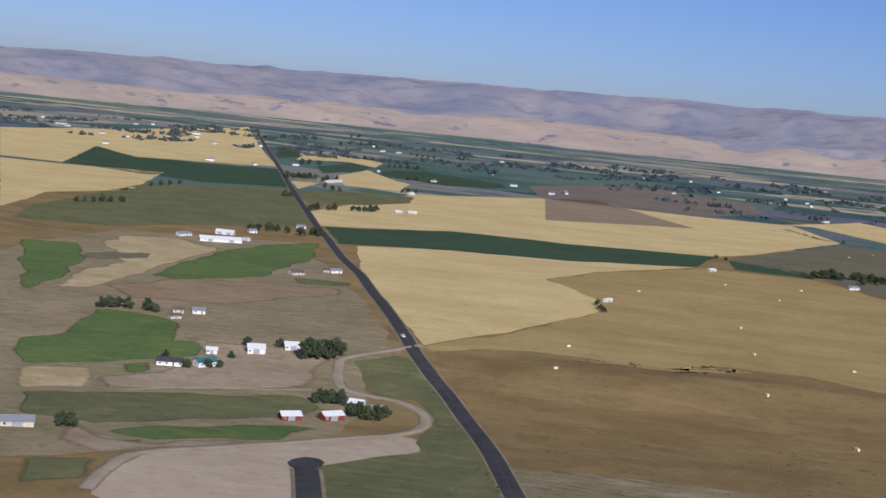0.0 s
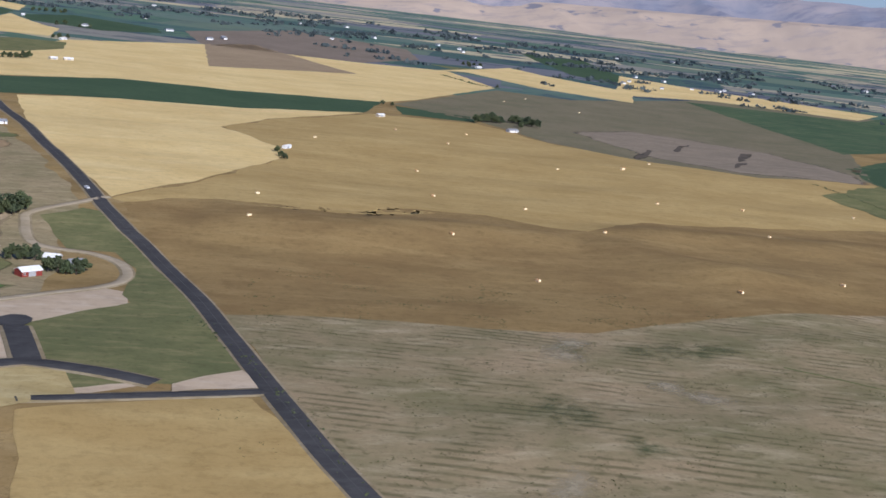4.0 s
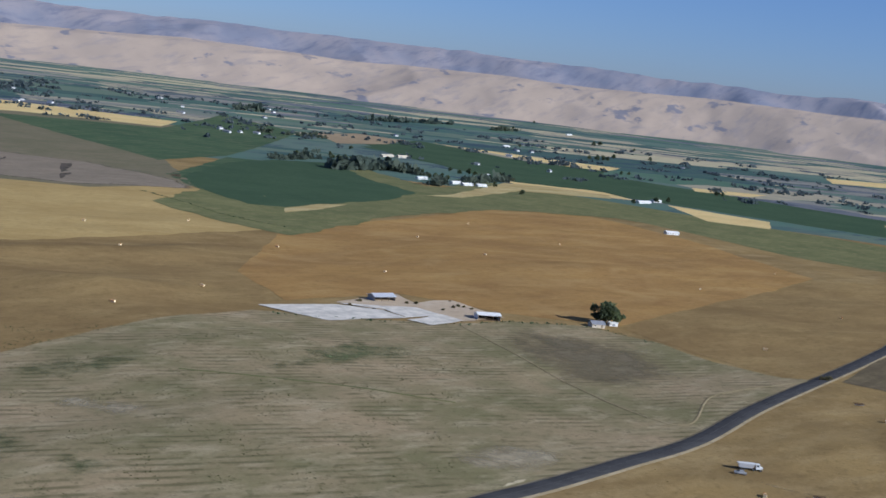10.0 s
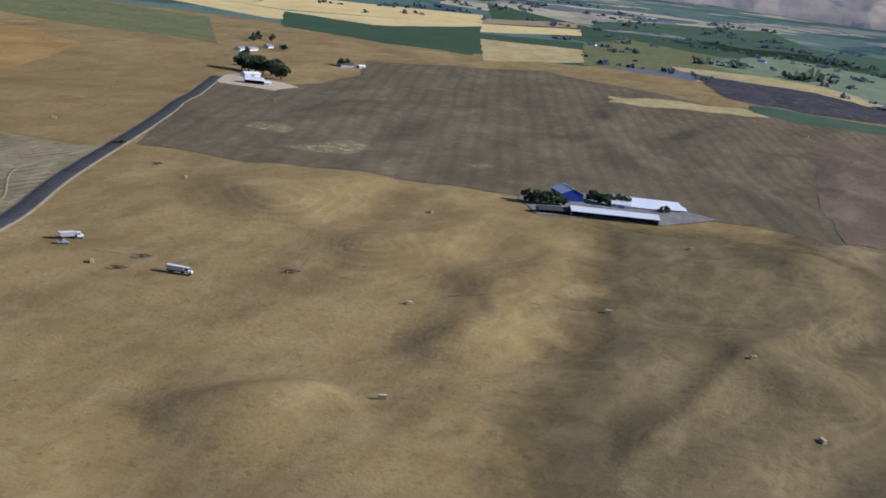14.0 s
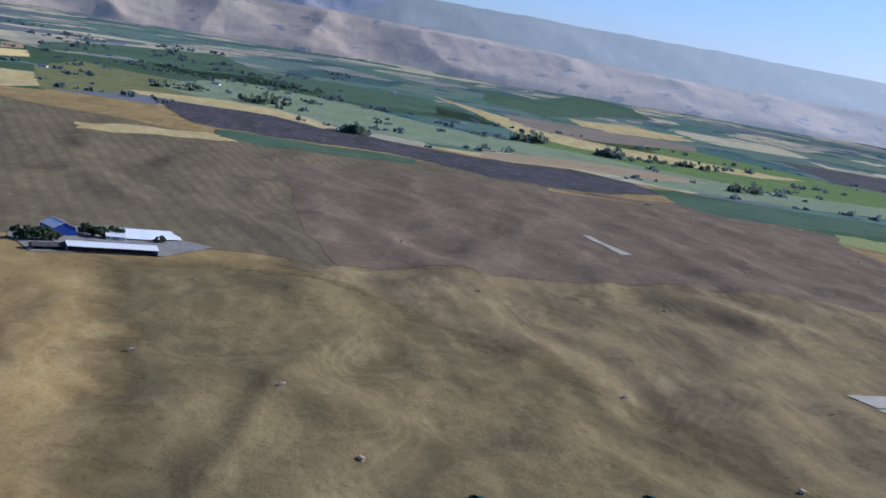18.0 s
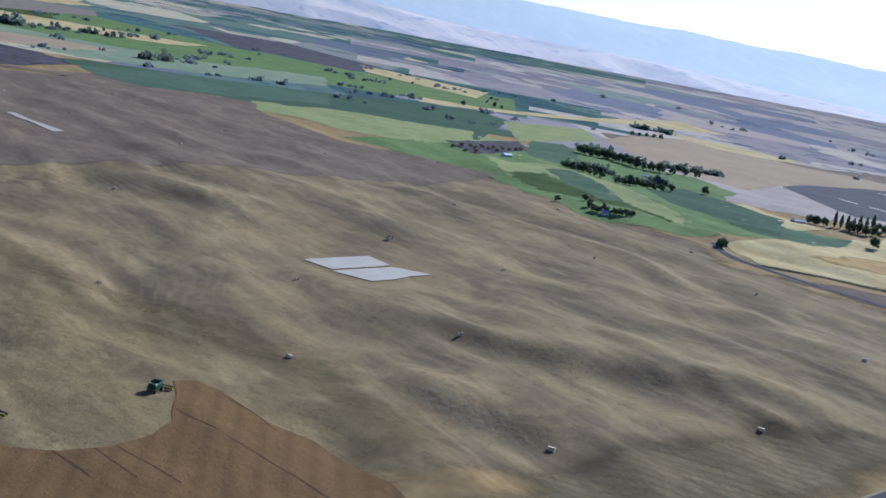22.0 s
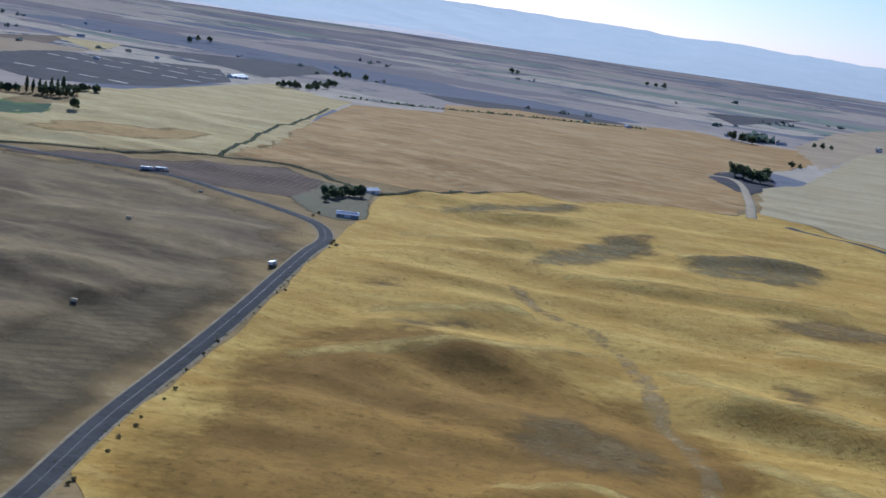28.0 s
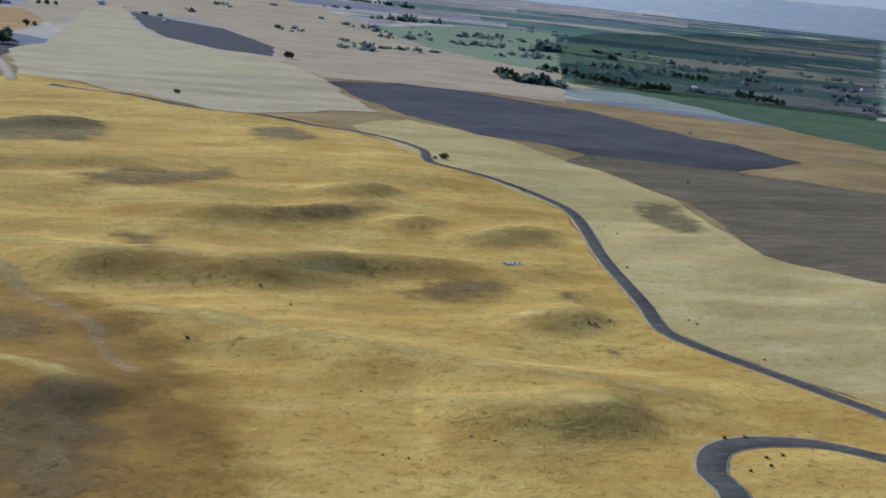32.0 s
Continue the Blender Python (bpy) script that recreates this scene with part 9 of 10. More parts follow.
building("house", "pale house by the poplars", "house", 706.2, -1139.3, -96, 19.2, 7.2, 2.5, P_cream, P_greyroof, None, "house", "")
building("barn", "white barn on the dark field", "barn", 714.8, -1913.7, -95, 51.3, 11.2, 4.2, P_white, P_white, None, "barn", "")
tree("round", 625.3, -1863.7, 10.0, "trees of the ridge farm")
tree("round", 619.4, -1874.8, 10.1, "trees of the ridge farm")
tree("round", 606.2, -1888.8, 13.8, "trees of the ridge farm")
tree("round", 599.4, -1891.0, 10.5, "trees of the ridge farm")
tree("round", 588.4, -1927.6, 9.7, "trees of the ridge farm")
tree("round", 598.9, -1980.4, 13.6, "trees of the ridge farm")
tree("round", 603.4, -2025.0, 10.2, "trees of the ridge farm")
tree("round", 597.4, -2055.3, 13.7, "trees of the ridge farm")
tree("round", 670.9, -2351.4, 12.8, "trees of the ridge farm")
tree("round", 653.2, -2363.6, 13.6, "trees of the ridge farm")
tree("round", 610.8, -2357.3, 14.2, "trees of the ridge farm")
tree("round", 676.8, -2405.8, 12.4, "trees of the ridge farm")
tree("round", 233.0, -813.8, 10.1, "trees of the farm below the road")
tree("round", 228.2, -812.1, 7.3, "trees of the farm below the road")
tree("round", 223.3, -810.8, 10.0, "trees of the farm below the road")
tree("round", 222.5, -821.8, 9.0, "trees of the farm below the road")
tree("round", 222.2, -833.8, 9.8, "trees of the farm below the road")
tree("round", 217.4, -831.9, 7.6, "trees of the farm below the road")
tree("round", 214.2, -836.0, 9.9, "trees of the farm below the road")
tree("round", 211.0, -840.6, 10.6, "trees of the farm below the road")
tree("round", 224.6, -791.5, 7.4, "trees of the farm below the road")
tree("round", 231.2, -829.0, 8.4, "trees of the farm below the road")
building("barn", "white-roofed barn behind the trees", "barn", 215.0, -886.3, -121, 16.3, 7.2, 3.0, P_white, P_white, None, "barn", "")
building("long_barn", "long grey-roofed shed beside the farmyard", "barn", 192.7, -736.4, -162, 15.5, 6.4, 2.7, P_grey, P_steel, None, "barn", "")
tree("bush", 171.5, -624.9, 2.3, "")
tree("bush", 173.4, -634.6, 2.5, "")
tree("bush", 167.6, -621.8, 2.0, "")
tree("bush", 212.2, -717.8, 1.9, "")
tree("bush", 212.7, -732.6, 2.0, "")
tree("shade", -94.9, -1526.1, 18.8, "tree clump at the lane")
tree("shade", -105.2, -1508.4, 19.8, "tree clump at the lane")
tree("shade", -115.4, -1500.6, 17.2, "tree clump at the lane")
tree("shade", -125.5, -1492.5, 17.0, "tree clump at the lane")
tree("shade", -132.6, -1549.8, 17.3, "tree clump at the lane")
tree("shade", -107.3, -2281.0, 18.8, "tree clump on the hill")
tree("shade", -124.1, -2260.3, 19.3, "tree clump on the hill")
tree("shade", -141.6, -2240.5, 16.7, "tree clump on the hill")
tree("round", -263.1, -2396.2, 10.0, "far farm trees")
tree("round", -279.1, -2400.0, 11.9, "far farm trees")
tree("round", -295.1, -2403.1, 9.7, "far farm trees")
tree("round", -184.1, -1819.9, 11.0, "far farm trees")
tree("round", -196.7, -1824.4, 8.6, "far farm trees")
tree("round", 616.5, -1859.9, 12.9, "far farm trees")
tree("round", 609.9, -1874.8, 13.2, "far farm trees")
tree("round", 597.7, -1876.0, 12.8, "far farm trees")
tree("round", 583.9, -1893.0, 12.1, "far farm trees")
tree("round", 578.1, -1921.3, 11.9, "far farm trees")
tree("round", 581.4, -1981.2, 12.7, "far farm trees")
tree("round", 586.8, -2051.1, 13.9, "far farm trees")
tree("round", 655.7, -2346.3, 10.3, "far farm trees")
tree("round", 650.1, -2380.7, 10.1, "far farm trees")
tree("round", 670.1, -1184.8, 13.2, "far farm trees")
tree("round", 660.2, -1185.2, 14.0, "far farm trees")
tree("round", 650.8, -1186.7, 12.1, "far farm trees")
tree("round", 648.4, -1201.6, 11.7, "far farm trees")
tree("round", 654.0, -1232.6, 13.1, "far farm trees")
tree("round", 672.6, -1290.2, 10.5, "far farm trees")
tree("round", 664.6, -1303.2, 10.9, "far farm trees")
tree("round", 705.1, -1174.5, 10.6, "far farm trees")
tree("round", 583.3, -1088.6, 12.4, "far farm trees")
tree("round", 110.2, -3588.0, 13.0, "far trees in the haze")
tree("round", 86.3, -3591.8, 12.5, "far trees in the haze")
tree("round", 62.4, -3595.5, 15.1, "far trees in the haze")
tree("round", 461.5, -3322.3, 16.5, "far trees in the haze")
tree("round", 444.8, -3314.0, 12.9, "far trees in the haze")
tree("round", 1118.3, -2683.8, 15.1, "far trees in the haze")
tree("round", 1134.3, -2773.2, 13.5, "far trees in the haze")
tree("round", 1106.7, -2775.5, 16.0, "far trees in the haze")
building("barn", "white barn on far dark land", "barn", 707.7, -1914.6, -109, 29.6, 9.6, 3.4, P_white, P_white, None, "barn", "")
tree("bush", -245.4, -1067.2, 5.2, "")
tree("round", -505.8, -1587.4, 10.9, "")
tree("round", -509.9, -1583.4, 10.6, "")
tree("round", -823.3, -1575.9, 12.1, "tree row in the river valley")
tree("round", -826.6, -1565.6, 14.9, "tree row in the river valley")
tree("round", -832.6, -1561.3, 14.3, "tree row in the river valley")
tree("round", -838.6, -1557.0, 13.0, "tree row in the river valley")
tree("round", -806.7, -1480.5, 14.2, "tree row in the river valley")
tree("round", -827.0, -1484.7, 13.9, "tree row in the river valley")
tree("round", -832.7, -1480.5, 16.6, "tree row in the river valley")
tree("round", -835.3, -1470.2, 12.9, "tree row in the river valley")
tree("round", -836.9, -1458.2, 17.9, "tree row in the river valley")
tree("round", -855.7, -1477.4, 14.9, "tree row in the river valley")
tree("round", -983.9, -1726.2, 13.5, "tree row in the river valley")
tree("round", -986.3, -1696.4, 12.8, "tree row in the river valley")
tree("round", -986.3, -1662.6, 14.7, "tree row in the river valley")
tree("round", -992.8, -1642.0, 14.7, "tree row in the river valley")
tree("round", -982.5, -1602.0, 13.3, "tree row in the river valley")
tree("round", -993.7, -1601.3, 12.9, "tree row in the river valley")
tree("round", -997.9, -1588.2, 14.1, "tree row in the river valley")
tree("round", -1000.2, -1572.1, 14.9, "tree row in the river valley")
tree("round", -1003.7, -1558.2, 12.5, "tree row in the river valley")
tree("round", -1007.5, -1545.2, 14.2, "tree row in the river valley")
tree("round", -1011.4, -1532.4, 15.4, "tree row in the river valley")
tree("round", -1015.7, -1520.5, 12.8, "tree row in the river valley")
tree("round", -1018.4, -1506.1, 11.6, "tree row in the river valley")
tree("round", -1020.5, -1491.1, 11.6, "tree row in the river valley")
tree("round", -1030.6, -1489.4, 14.1, "tree row in the river valley")
tree("round", -1040.8, -1487.5, 13.9, "tree row in the river valley")
tree("round", -1051.3, -1486.1, 15.4, "tree row in the river valley")
tree("round", -1062.0, -1485.1, 14.8, "tree row in the river valley")
tree("round", -1283.3, -1803.5, 11.7, "tree row in the river valley")
tree("round", -1290.6, -1798.9, 11.4, "tree row in the river valley")
tree("round", -1300.1, -1787.3, 11.7, "tree row in the river valley")
tree("round", -1295.7, -1765.4, 11.4, "tree row in the river valley")
tree("round", -1308.6, -1764.4, 14.1, "tree row in the river valley")
tree("round", -1311.7, -1749.1, 14.9, "tree row in the river valley")
tree("round", -1185.1, -1477.7, 15.1, "tree row in the river valley")
tree("round", -1196.0, -1476.3, 11.7, "tree row in the river valley")
tree("round", -1206.7, -1474.5, 14.9, "tree row in the river valley")
tree("round", -1185.5, -1429.7, 12.0, "tree row in the river valley")
tree("round", -1195.1, -1426.9, 12.6, "tree row in the river valley")
tree("round", -1204.5, -1423.8, 14.2, "tree row in the river valley")
tree("round", -1206.0, -1410.4, 10.8, "tree row in the river valley")
tree("round", -1205.2, -1395.7, 10.9, "tree row in the river valley")
tree("round", -1335.7, -2117.0, 14.7, "tree row in the river valley")
tree("round", -1343.6, -2111.0, 11.9, "tree row in the river valley")
building("house", "white house in the river valley", "house", -892.9, -1568.9, -167, 10.4, 7.2, 2.5, P_white, P_white, None, "house", "")
building("house", "white house in the river valley", "house", -1187.6, -1597.7, 131, 7.4, 7.2, 2.5, P_white, P_white, None, "house", "")
tree("bush", -375.2, -734.5, 4.7, "")
tree("bush", -376.2, -732.2, 5.2, "")
tree("bush", -368.2, -673.9, 1.5, "")
tree("bush", -370.3, -669.9, 1.1, "")
tree("bush", -382.1, -634.4, 1.3, "")
tree("bush", -384.4, -631.3, 1.4, "")
tree("bush", -387.2, -626.6, 1.4, "")
tree("bush", -367.2, -683.5, 1.2, "")
tree("bush", -371.2, -663.4, 1.4, "")
tree("bush", -385.4, -617.7, 1.7, "")
tree("bush", -264.2, -314.0, 1.1, "")
tree("bush", -266.8, -313.0, 1.1, "")
tree("bush", -277.6, -319.3, 0.9, "")
tree("bush", -156.7, -187.3, 0.5, "")
tree("bush", -158.2, -185.8, 0.6, "")
tree("bush", -159.6, -184.3, 0.5, "")
tree("bush", -152.2, -190.0, 0.7, "")
tree("bush", -120.9, -182.9, 0.7, "")
tree("bush", -124.3, -181.3, 0.5, "")
tree("bush", -127.6, -179.6, 0.7, "")
tree("bush", -131.0, -177.9, 0.5, "")
tree("bush", -173.7, -194.2, 0.6, "")
tree("bush", -171.7, -192.8, 0.6, "")
tree("bush", -318.8, -320.0, 1.0, "")
tree("bush", -319.2, -314.0, 1.2, "")
tree("bush", -240.2, -157.8, 1.2, "")
tree("bush", -244.2, -165.2, 1.2, "")
tree("bush", -230.5, -155.0, 1.0, "")
tree("bush", -251.9, -166.9, 1.2, "")
tree("bush", -241.6, -184.1, 1.3, "")
tree("bush", -250.1, -184.5, 1.2, "")
tree("bush", -341.4, -410.1, 1.1, "")
tree("bush", -392.5, -521.1, 0.9, "")
tree("bush", -386.7, -496.2, 1.1, "")
tree("bush", -320.0, -266.1, 1.0, "")
tree("bush", -156.5, -214.9, 0.6, "")
tree("bush", -148.3, -216.1, 0.6, "")
tree("bush", -136.8, -374.8, 1.0, "")
tree("bush", -141.1, -343.3, 0.9, "")
tree("bush", -89.7, -301.6, 1.1, "")
tree("bush", 154.7, -484.3, 1.4, "")
tree("bush", 156.2, -475.4, 1.1, "")
tree("bush", 150.3, -379.9, 1.5, "")
tree("bush", 148.1, -358.2, 1.4, "")
tree("bush", 145.4, -333.9, 1.1, "")
tree("bush", 138.7, -306.9, 1.5, "")
tree("bush", 137.0, -292.7, 1.1, "")
tree("bush", 135.0, -268.7, 1.2, "")
tree("bush", 132.6, -259.0, 1.4, "")
tree("bush", 132.1, -244.9, 1.4, "")
tree("bush", 128.8, -229.9, 1.3, "")
tree("bush", 125.9, -201.7, 1.4, "")
tree("bush", 125.5, -197.5, 1.3, "")
tree("bush", 174.0, -638.1, 1.2, "")
tree("bush", 168.6, -610.6, 1.1, "")
bale(74.7, 763.8, 20, 1.0)
bale(90.2, 850.0, 20, 1.0)
bale(186.5, 1197.5, 28, 1.0)
bale(295.4, 1330.6, 118, 1.0)
bale(248.2, 1041.2, 118, 1.0)
bale(228.8, 909.7, 118, 1.0)
bale(327.5, 1233.3, 110, 1.0)
bale(380.9, 1351.0, 35, 1.0)
bale(289.4, 873.2, 20, 1.0)
bale(398.9, 1105.8, 35, 1.0)
bale(581.1, 1842.5, 35, 1.0)
bale(644.6, 1931.4, 110, 1.0)
bale(676.7, 1775.3, 20, 1.0)
bale(481.9, 1146.8, 28, 1.7)
bale(540.8, 1216.1, 20, 1.0)
bale(198.6, 747.1, 110, 1.0)
bale(224.1, 654.8, 118, 1.0)
bale(317.7, 787.9, 35, 1.0)
bale(427.3, 944.5, 28, 1.0)
bale(504.7, 944.4, 118, 1.0)
bale(455.3, 810.8, 35, 1.0)
bale(623.2, 963.7, 35, 1.0)
bale(337.0, 630.1, 110, 1.0)
bale(622.4, 834.4, 110, 1.0)
bale(432.1, 676.0, 118, 1.0)
bale(626.3, 706.9, 20, 1.0)
bale(988.7, 953.2, 35, 1.0)
bale(807.2, 765.1, 110, 1.0)
bale(835.1, 878.7, 20, 1.0)
bale(996.5, 828.4, 28, 1.0)
bale(908.5, 599.9, 35, 1.0)
bale(703.8, 418.9, 118, 1.0)
bale(918.4, 471.1, 20, 1.0)
bale(1125.6, 647.6, 20, 1.0)
bale(285.9, 230.2, 118, 1.0)
bale(949.5, 347.4, 20, 1.0)
bale(576.3, 275.6, 28, 1.0)
bale(603.5, 142.3, 28, 1.0)
bale(420.3, 114.7, 118, 1.0)
bale(299.4, 97.2, 110, 1.0)
bale(457.3, 34.2, 110, 1.0)
bale(396.8, 243.9, 28, 1.0)
bale(623.2, -1.2, 118, 1.0)
bale(411.6, -24.6, 118, 1.0)
bale(341.5, -45.4, 28, 1.0)
bale(683.5, -181.6, 110, 1.0)
bale(1303.5, -120.5, 28, 1.0)
bale(1134.9, -145.0, 118, 1.0)
bale(477.0, -201.2, 118, 1.0)
bale(702.3, -320.5, 28, 1.0)
bale(895.8, -310.0, 118, 1.0)
bale(866.6, -170.6, 28, 1.0)
bale(1064.2, -454.8, 28, 1.0)
bale(922.2, -493.0, 35, 1.0)
bale(1207.2, -447.1, 35, 1.0)
bale(1247.3, -590.1, 35, 1.0)
bale(352.5, -228.4, 20, 1.0)
bale(356.7, -329.3, 110, 1.0)
bale(463.4, -306.3, 110, 1.0)
bale(490.8, -485.2, 110, 1.0)
bale(689.0, -616.1, 35, 1.0)
bale(930.4, -656.8, 118, 1.0)
bale(944.3, -815.8, 118, 1.0)
bale(1109.5, -722.3, 35, 1.0)
bale(1062.0, -623.3, 110, 1.0)
bale(570.4, -454.6, 118, 1.8)
bale(704.0, -754.7, 35, 1.0)
bale(535.2, -620.5, 110, 1.0)
bale(552.3, -756.0, 20, 1.0)
bale(427.9, -672.1, 118, 1.0)
bale(302.9, -737.4, 28, 1.0)
bale(278.9, -565.3, 20, 1.0)
bale(221.5, -387.4, 20, 1.0)
bale(236.7, -272.5, 28, 1.0)
bale(-541.4, -799.7, 110, 1.3)
bale(-556.5, -676.9, 28, 1.3)
bale(-668.8, -759.3, 118, 1.3)
bale(-770.6, -990.5, 110, 1.3)
grain_truck(402.8, 208.2, -88, P_white, "white grain truck with a steel hopper on stubble")
grain_truck(420.8, 265.3, -43, P_white, "white truck with a long pale hopper on stubble")
pickup(411.0, 263.9, -52, P_grey, "grey pickup parked on stubble")
implement(415.3, 229.7, -51, "dark rusty disc implement parked on stubble")
implement(394.2, 231.1, -54, "low dark implement parked on stubble")
implement(432.2, 169.1, -47, "rusty harrow frame on stubble")
implement(607.0, 305.4, -44, "rusty implement on the hill crest")
grain_truck(367.6, -789.3, -134, P_white, "white grain truck beside the dry ditch")
grain_truck(359.3, -797.4, -146, P_white, "white grain trailer truck beside the dry ditch")
grain_truck(178.0, -531.4, -96, P_white, "white farm truck parked beside the road", False, 8.5)
pickup(-368.9, -733.2, -133, P_grey, "dark pickup at the bend of the gravel road")
pickup(-20.5, 830.6, -69, P_white, "white pickup at the road junction")
combine(315.3, -144.3, -53, "green combine harvester cutting a reddish crop")
combine(304.6, -77.1, -68, "green combine harvester at the edge of the uncut crop")
clumps("hedge_brush", "dark weeds and brush along the ditch", "brush", P_leaf, line_spots([(517.0, -786.8), (471.1, -818.9), (414.9, -858.4), (359.9, -932.2), (291.5, -947.9), (221.4, -888.3), (183.7, -934.6), (139.4, -1032.8)], 1.6, 637), 1, 6, 637, 0.8)
clumps("hedge_brush", "brush along the field edge", "brush", P_leaf, line_spots([(367.0, -938.7), (378.2, -1026.1), (410.3, -1193.3), (435.7, -1396.3), (448.8, -1503.4), (464.2, -1606.3)], 2, 638), 1, 6, 638, 0.8)
clumps("hedge_brush", "dark hedge behind the stubble", "brush", P_leaf, line_spots([(517.2, -1844.9), (433.3, -1881.2), (310.6, -1974.0), (180.9, -2088.9), (49.1, -2192.2)], 6, 639), 3, 6, 639, 0.8)
clumps("hedge_brush", "roadside weeds", "brush", P_leaf, line_spots([(128.1, -179.7), (139.8, -252.7), (148.4, -341.1), (156.8, -443.9), (168.1, -565.2)], 2, 640), 0.6, 6, 640, 0.8)
clumps("hedge_brush", "roadside weeds along the pasture", "brush", P_leaf, line_spots([(24.7, 540.9), (37.2, 491.5), (43.7, 453.1), (51.9, 400.1), (58.8, 360.1), (64.4, 331.7)], 3, 641), 0.8, 6, 641, 0.8)
clumps("hedge_brush", "weeds along the pasture edge", "brush", P_leaf, line_spots([(426.4, 593.4), (480.2, 560.1), (527.6, 537.6), (572.6, 534.8), (624.5, 505.6), (632.4, 457.0)], 3, 642), 0.9, 6, 642, 0.8)
clumps("hedge_brush", "dark brush along the field edge", "brush", P_leaf, line_spots([(698.3, 1153.7), (699.5, 1067.5), (702.4, 993.0), (718.3, 935.2)], 2, 643), 1, 6, 643, 0.8)
clumps("hedge_brush", "brush along the field edge", "brush", P_leaf, line_spots([(610.1, 2320.8), (630.9, 2170.3), (658.4, 2109.7)], 5, 644), 2, 6, 644, 0.8)
beehives(-275.4, -410.8)


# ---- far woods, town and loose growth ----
# far leaves paler and bluer, with haze put into their colour
P_hazeleaf = leaves("far_hazed_leaves", (0.085, 0.115, 0.13), (0.13, 0.16, 0.175))
P_tuft = leaves("dry_tufts", (0.28, 0.20, 0.08), (0.52, 0.38, 0.15))
P_weed = leaves("green_weeds", (0.075, 0.085, 0.035), (0.19, 0.17, 0.075))
# belt leaves lightened and blued a little as painted haze
P_belt = leaves("belt_leaves", (0.08, 0.105, 0.085), (0.135, 0.165, 0.125))
clumps("tree_belt", "dense dark tree belt of the valley farm", "trees", P_belt, line_spots([(1282.2, 1512.6), (1415.8, 1537.9)], 7, 301, 7.5), 15, 14, 301, 1.0)
clumps("tree_belt", "dense dark tree belt of the valley farm", "trees", P_belt, line_spots([(1429.2, 1528.0), (1448.4, 1476.0)], 9, 302, 5.5), 11, 14, 302, 1.0)
clumps("tree_belt", "dense dark tree belt of the valley farm", "trees", P_belt, line_spots([(1319.2, 1332.4), (1623.3, 1452.5)], 11, 303, 4.5), 9, 14, 303, 1.0)
clumps("tree_belt", "dense dark tree belt of the valley farm", "trees", P_belt, line_spots([(1260.0, 1623.1), (1382.6, 1677.4)], 12, 304, 5.0), 10, 14, 304, 1.0)
clumps("tree_belt", "tree belt along a far lane", "trees", P_belt, line_spots([(2408.2, 2660.8), (2714.8, 2618.8)], 16, 305, 6.0), 12, 14, 305, 1.0)
clumps("tree_belt", "tree belt along a far lane", "trees", P_belt, line_spots([(2043.9, 2758.4), (2096.1, 2730.8)], 16, 306, 6.5), 13, 14, 306, 1.0)
clumps("tree_belt", "low hedge of trees between crops", "trees", P_belt, line_spots([(1678.6, 2188.7), (1794.0, 2131.1)], 13, 307, 4.5), 9, 14, 307, 1.0)
clumps("tree_belt", "tree belt along a far lane", "trees", P_belt, line_spots([(2799.5, 2516.1), (2875.0, 2510.8)], 12, 308, 5.0), 10, 14, 308, 1.0)
clumps("tree_belt", "tree belt along the green creek meadow", "trees", P_belt, line_spots([(1098.2, -1302.2), (1040.5, -1433.7)], 7, 311, 3.5), 7, 14, 311, 1.0)
clumps("tree_belt", "tree belt along the green creek meadow", "trees", P_belt, line_spots([(915.2, -1072.3), (903.5, -1151.5)], 5, 312, 3.0), 6, 14, 312, 1.0)
clumps("tree_belt", "tree belt along the green creek meadow", "trees", P_belt, line_spots([(1617.1, -1923.1), (1573.6, -1971.2)], 9, 313, 4.0), 8, 14, 313, 1.0)
clumps("tree_belt", "tree belt along the green creek meadow", "trees", P_belt, line_spots([(1182.2, -1296.3), (1145.7, -1334.9)], 5, 314, 4.0), 8, 14, 314, 1.0)
clumps("tree_belt", "tree belt along the green creek meadow", "trees", P_belt, line_spots([(998.7, -1074.9), (962.1, -1107.5)], 4, 315, 3.5), 7, 14, 315, 1.0)
clumps("tree_belt", "dark tree clump beside the creek", "trees", P_belt, line_spots([(2284.7, -13.6), (2330.3, -85.8)], 14, 330, 6.5), 13, 12, 330, 1.0)
clumps("tree_belt", "dark tree clump beside the creek", "trees", P_belt, line_spots([(2233.1, -182.3), (2270.5, -241.4)], 12, 331, 7.0), 14, 12, 331, 1.0)
clumps("tree_belt", "dark tree clump beside the creek", "trees", P_belt, line_spots([(1869.6, -289.6), (1869.6, -320.8)], 10, 332, 6.0), 12, 12, 332, 1.0)
clumps("tree_belt", "dark tree clump beside the creek", "trees", P_belt, line_spots([(2281.5, -700.7), (2304.5, -753.6)], 14, 333, 7.0), 14, 12, 333, 1.0)
clumps("tree_belt", "dark tree clump beside the creek", "trees", P_belt, line_spots([(2193.9, -827.0), (2190.8, -877.3)], 12, 334, 6.5), 13, 12, 334, 1.0)
clumps("tree_belt", "dark tree clump beside the creek", "trees", P_belt, line_spots([(1813.4, -916.1), (1828.0, -974.4)], 9, 335, 5.5), 11, 12, 335, 1.0)
clumps("tree_belt", "dark tree clump beside the creek", "trees", P_belt, line_spots([(2240.5, -968.6), (2219.0, -1084.6)], 22, 336, 5.0), 10, 12, 336, 1.0)
clumps("tree_belt", "dark tree clump beside the creek", "trees", P_belt, line_spots([(2834.0, -213.0), (2847.7, -394.1)], 26, 337, 4.5), 9, 12, 337, 1.0)
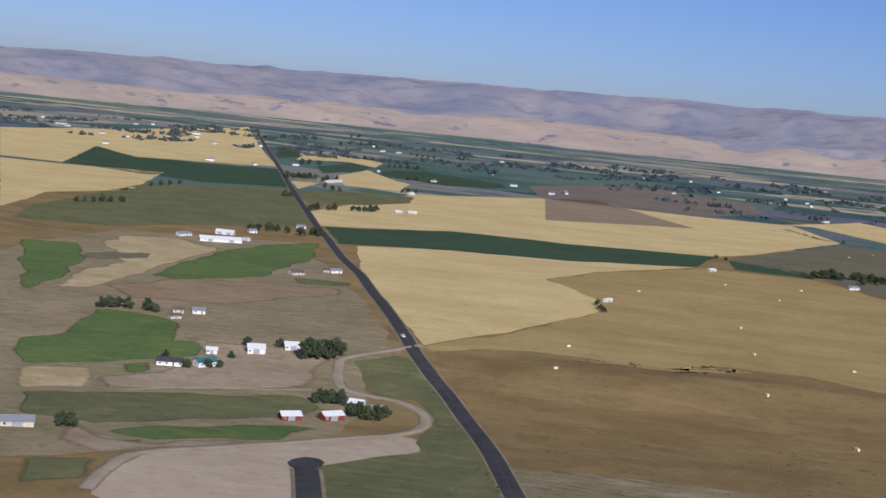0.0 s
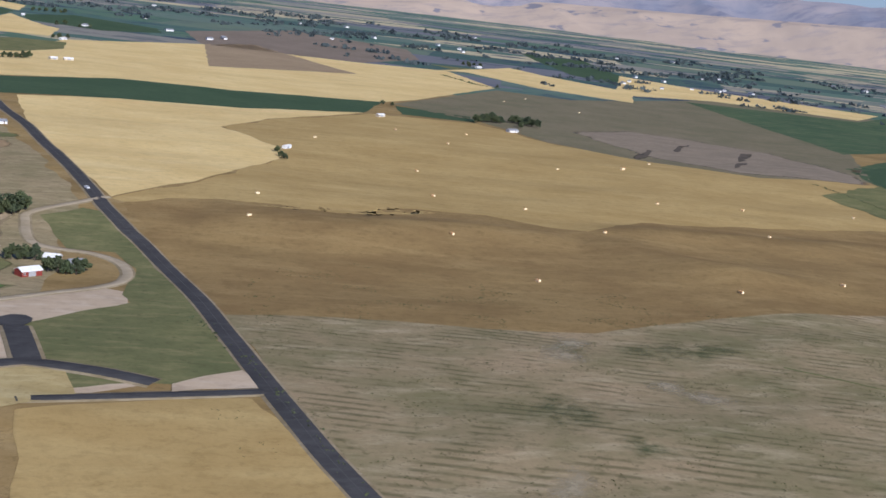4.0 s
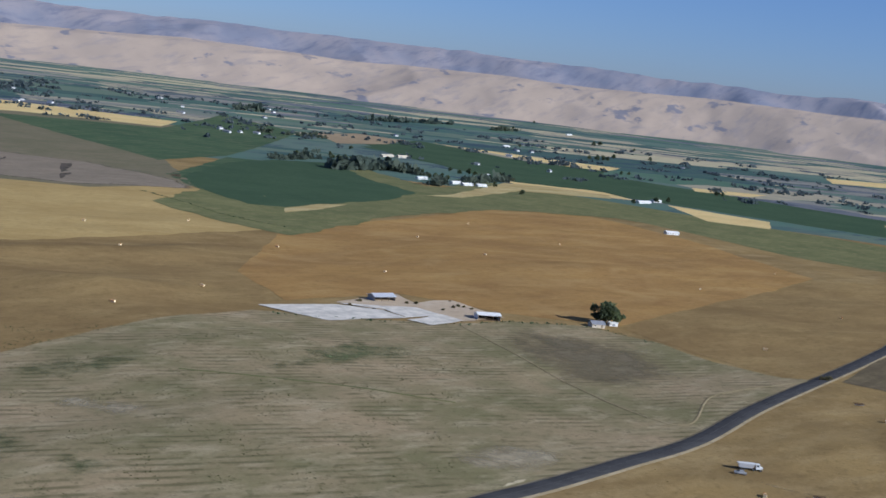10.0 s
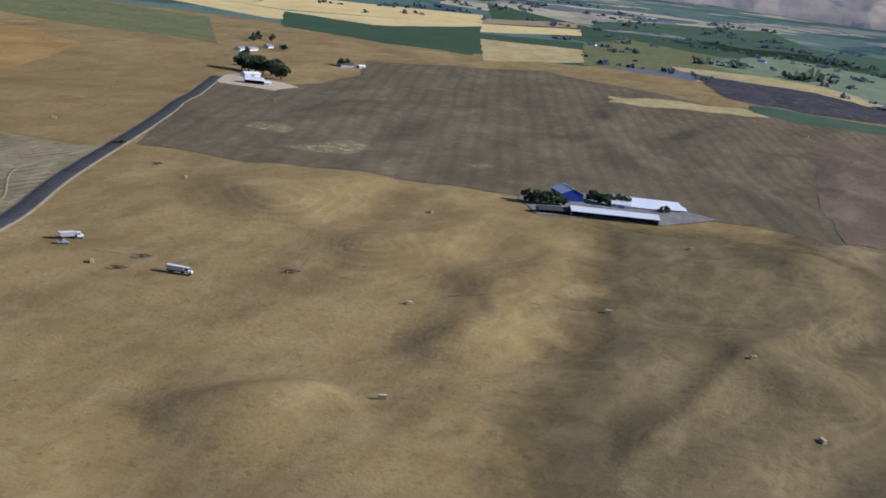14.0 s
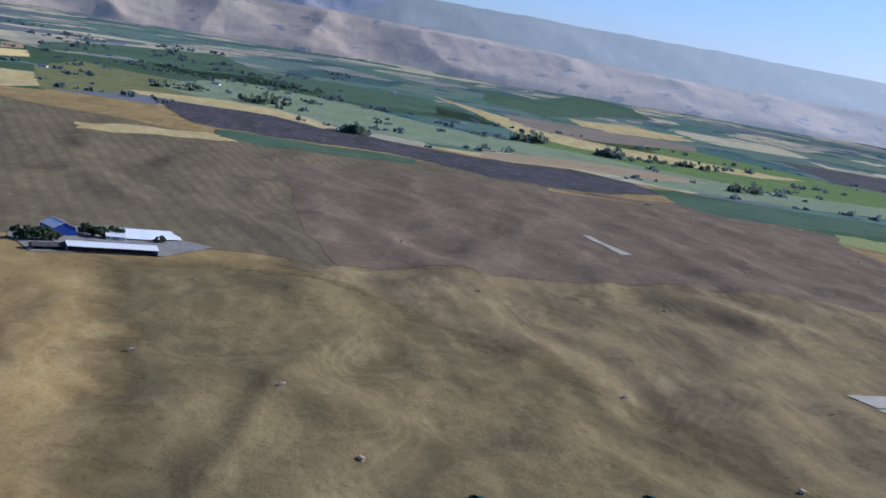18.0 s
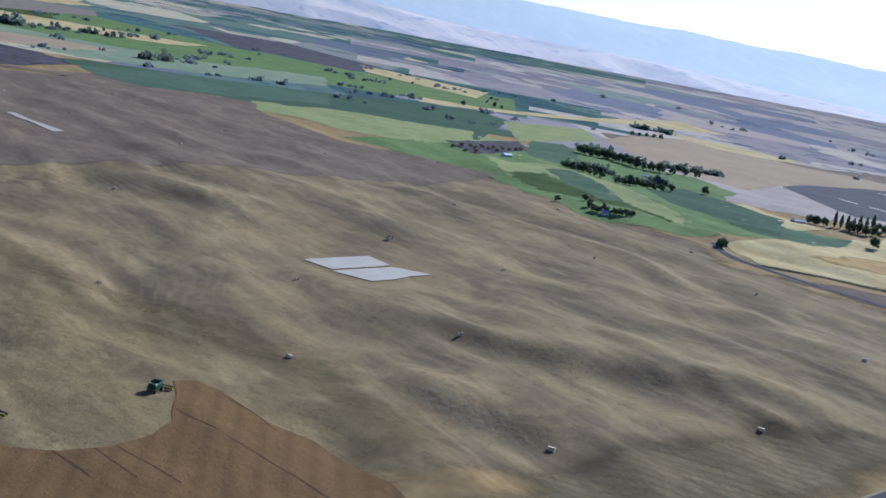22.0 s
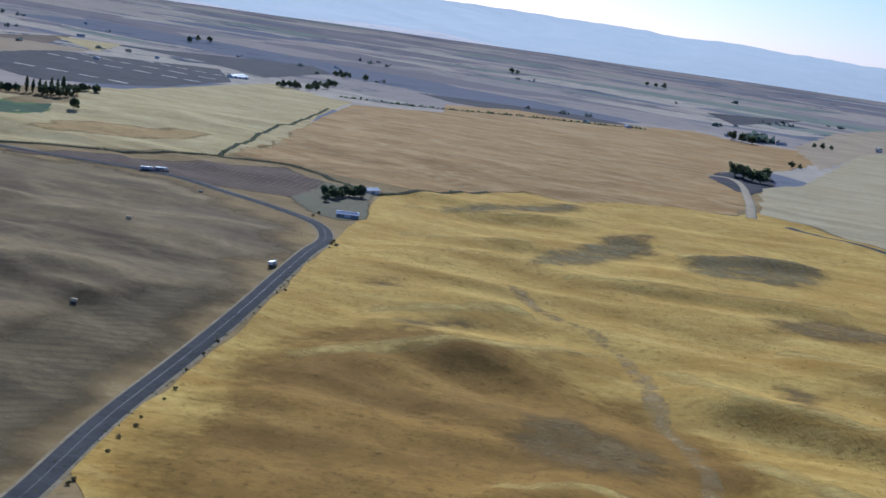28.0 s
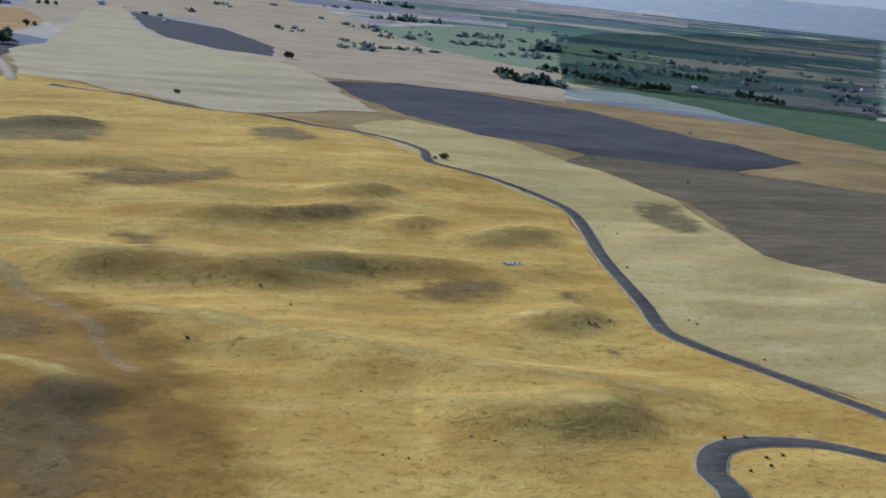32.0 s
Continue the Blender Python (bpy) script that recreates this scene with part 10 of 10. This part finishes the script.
clumps("tree_belt", "dark trees of the southern valley", "trees", P_belt, line_spots([(-130.9, -2311.6), (-179.2, -2333.2)], 9, 345, 6.5), 13, 12, 345, 1.0)
clumps("tree_belt", "dark trees of the southern valley", "trees", P_belt, line_spots([(-1072.3, -2820.4), (-1255.7, -2826.1)], 16, 346, 5.5), 11, 12, 346, 1.0)
clumps("tree_belt", "dark trees of the southern valley", "trees", P_belt, line_spots([(-794.5, -1513.8), (-844.2, -1434.1)], 10, 347, 5.0), 10, 12, 347, 1.0)
clumps("tree_belt", "dark trees of the southern valley", "trees", P_belt, line_spots([(-1148.8, -3453.3), (-1361.9, -3252.1)], 26, 348, 6.0), 12, 12, 348, 1.0)
clumps("tree_belt", "dark trees of the southern valley", "trees", P_belt, line_spots([(-1085.2, -2249.1), (-1154.6, -2253.0)], 16, 349, 4.5), 9, 12, 349, 1.0)
clumps("tree_belt", "dark trees of the southern valley", "trees", P_belt, line_spots([(-1210.8, -2216.3), (-1292.9, -2267.3)], 12, 350, 6.5), 13, 12, 350, 1.0)
clumps("far_woods", "dark tree belts of the far valley town", "woods", P_hazeleaf, spots_in(-28, 30, 3050, 3750, 1500, 21, 0.12, 130) + spots_in(8, 80, 2400, 3000, 300, 22, 0.28, 110), 7.5, 9, 5, 0.7)
clumps("far_woods", "dark tree belts along the far creeks", "woods", P_hazeleaf, spots_in(28, 100, 2700, 3650, 900, 31, 0.15, 120) + spots_in(85, 135, 1900, 2900, 260, 33, 0.3, 90), 7.0, 9, 6, 0.7)
clumps("far_woods", "hazy tree belts of the southern valley", "woods", P_hazeleaf, spots_in(135, 235, 2300, 3500, 130, 41, 0.36, 160) + spots_in(198, 232, 1900, 2900, 320, 43, 0.2, 110), 8.0, 9, 7, 0.7)
rnd_far = random.Random(17)
for x, y, k in spots_in(-26, 40, 2600, 3650, 70, 51, 0.05, 150) + spots_in(40, 110, 2300, 3400, 24, 52, 0.05, 150) + spots_in(140, 230, 2100, 3200, 22, 53, 0.05, 150):
    far_house(x, y, rnd_far.choice((20, 110, 65)), k)
clumps("grass_tufts", "dry grass tufts and low sage on the hills", "grass", P_tuft, spots_in(160, 238, 280, 800, 9000, 61, -0.15, 45), 0.55, 3, 8, 0.45)
clumps("weeds", "weeds and rough tufts in the pasture", "weeds", P_weed, spots_in(10, 52, 300, 640, 4200, 71, 0.18, 22), 0.6, 3, 10, 0.3)
clumps("stubble_tufts", "loose straw and stubble tufts", "straw", P_tuft, spots_in(60, 160, 300, 620, 3500, 81, -0.1, 40), 0.3, 3, 11, 0.25)
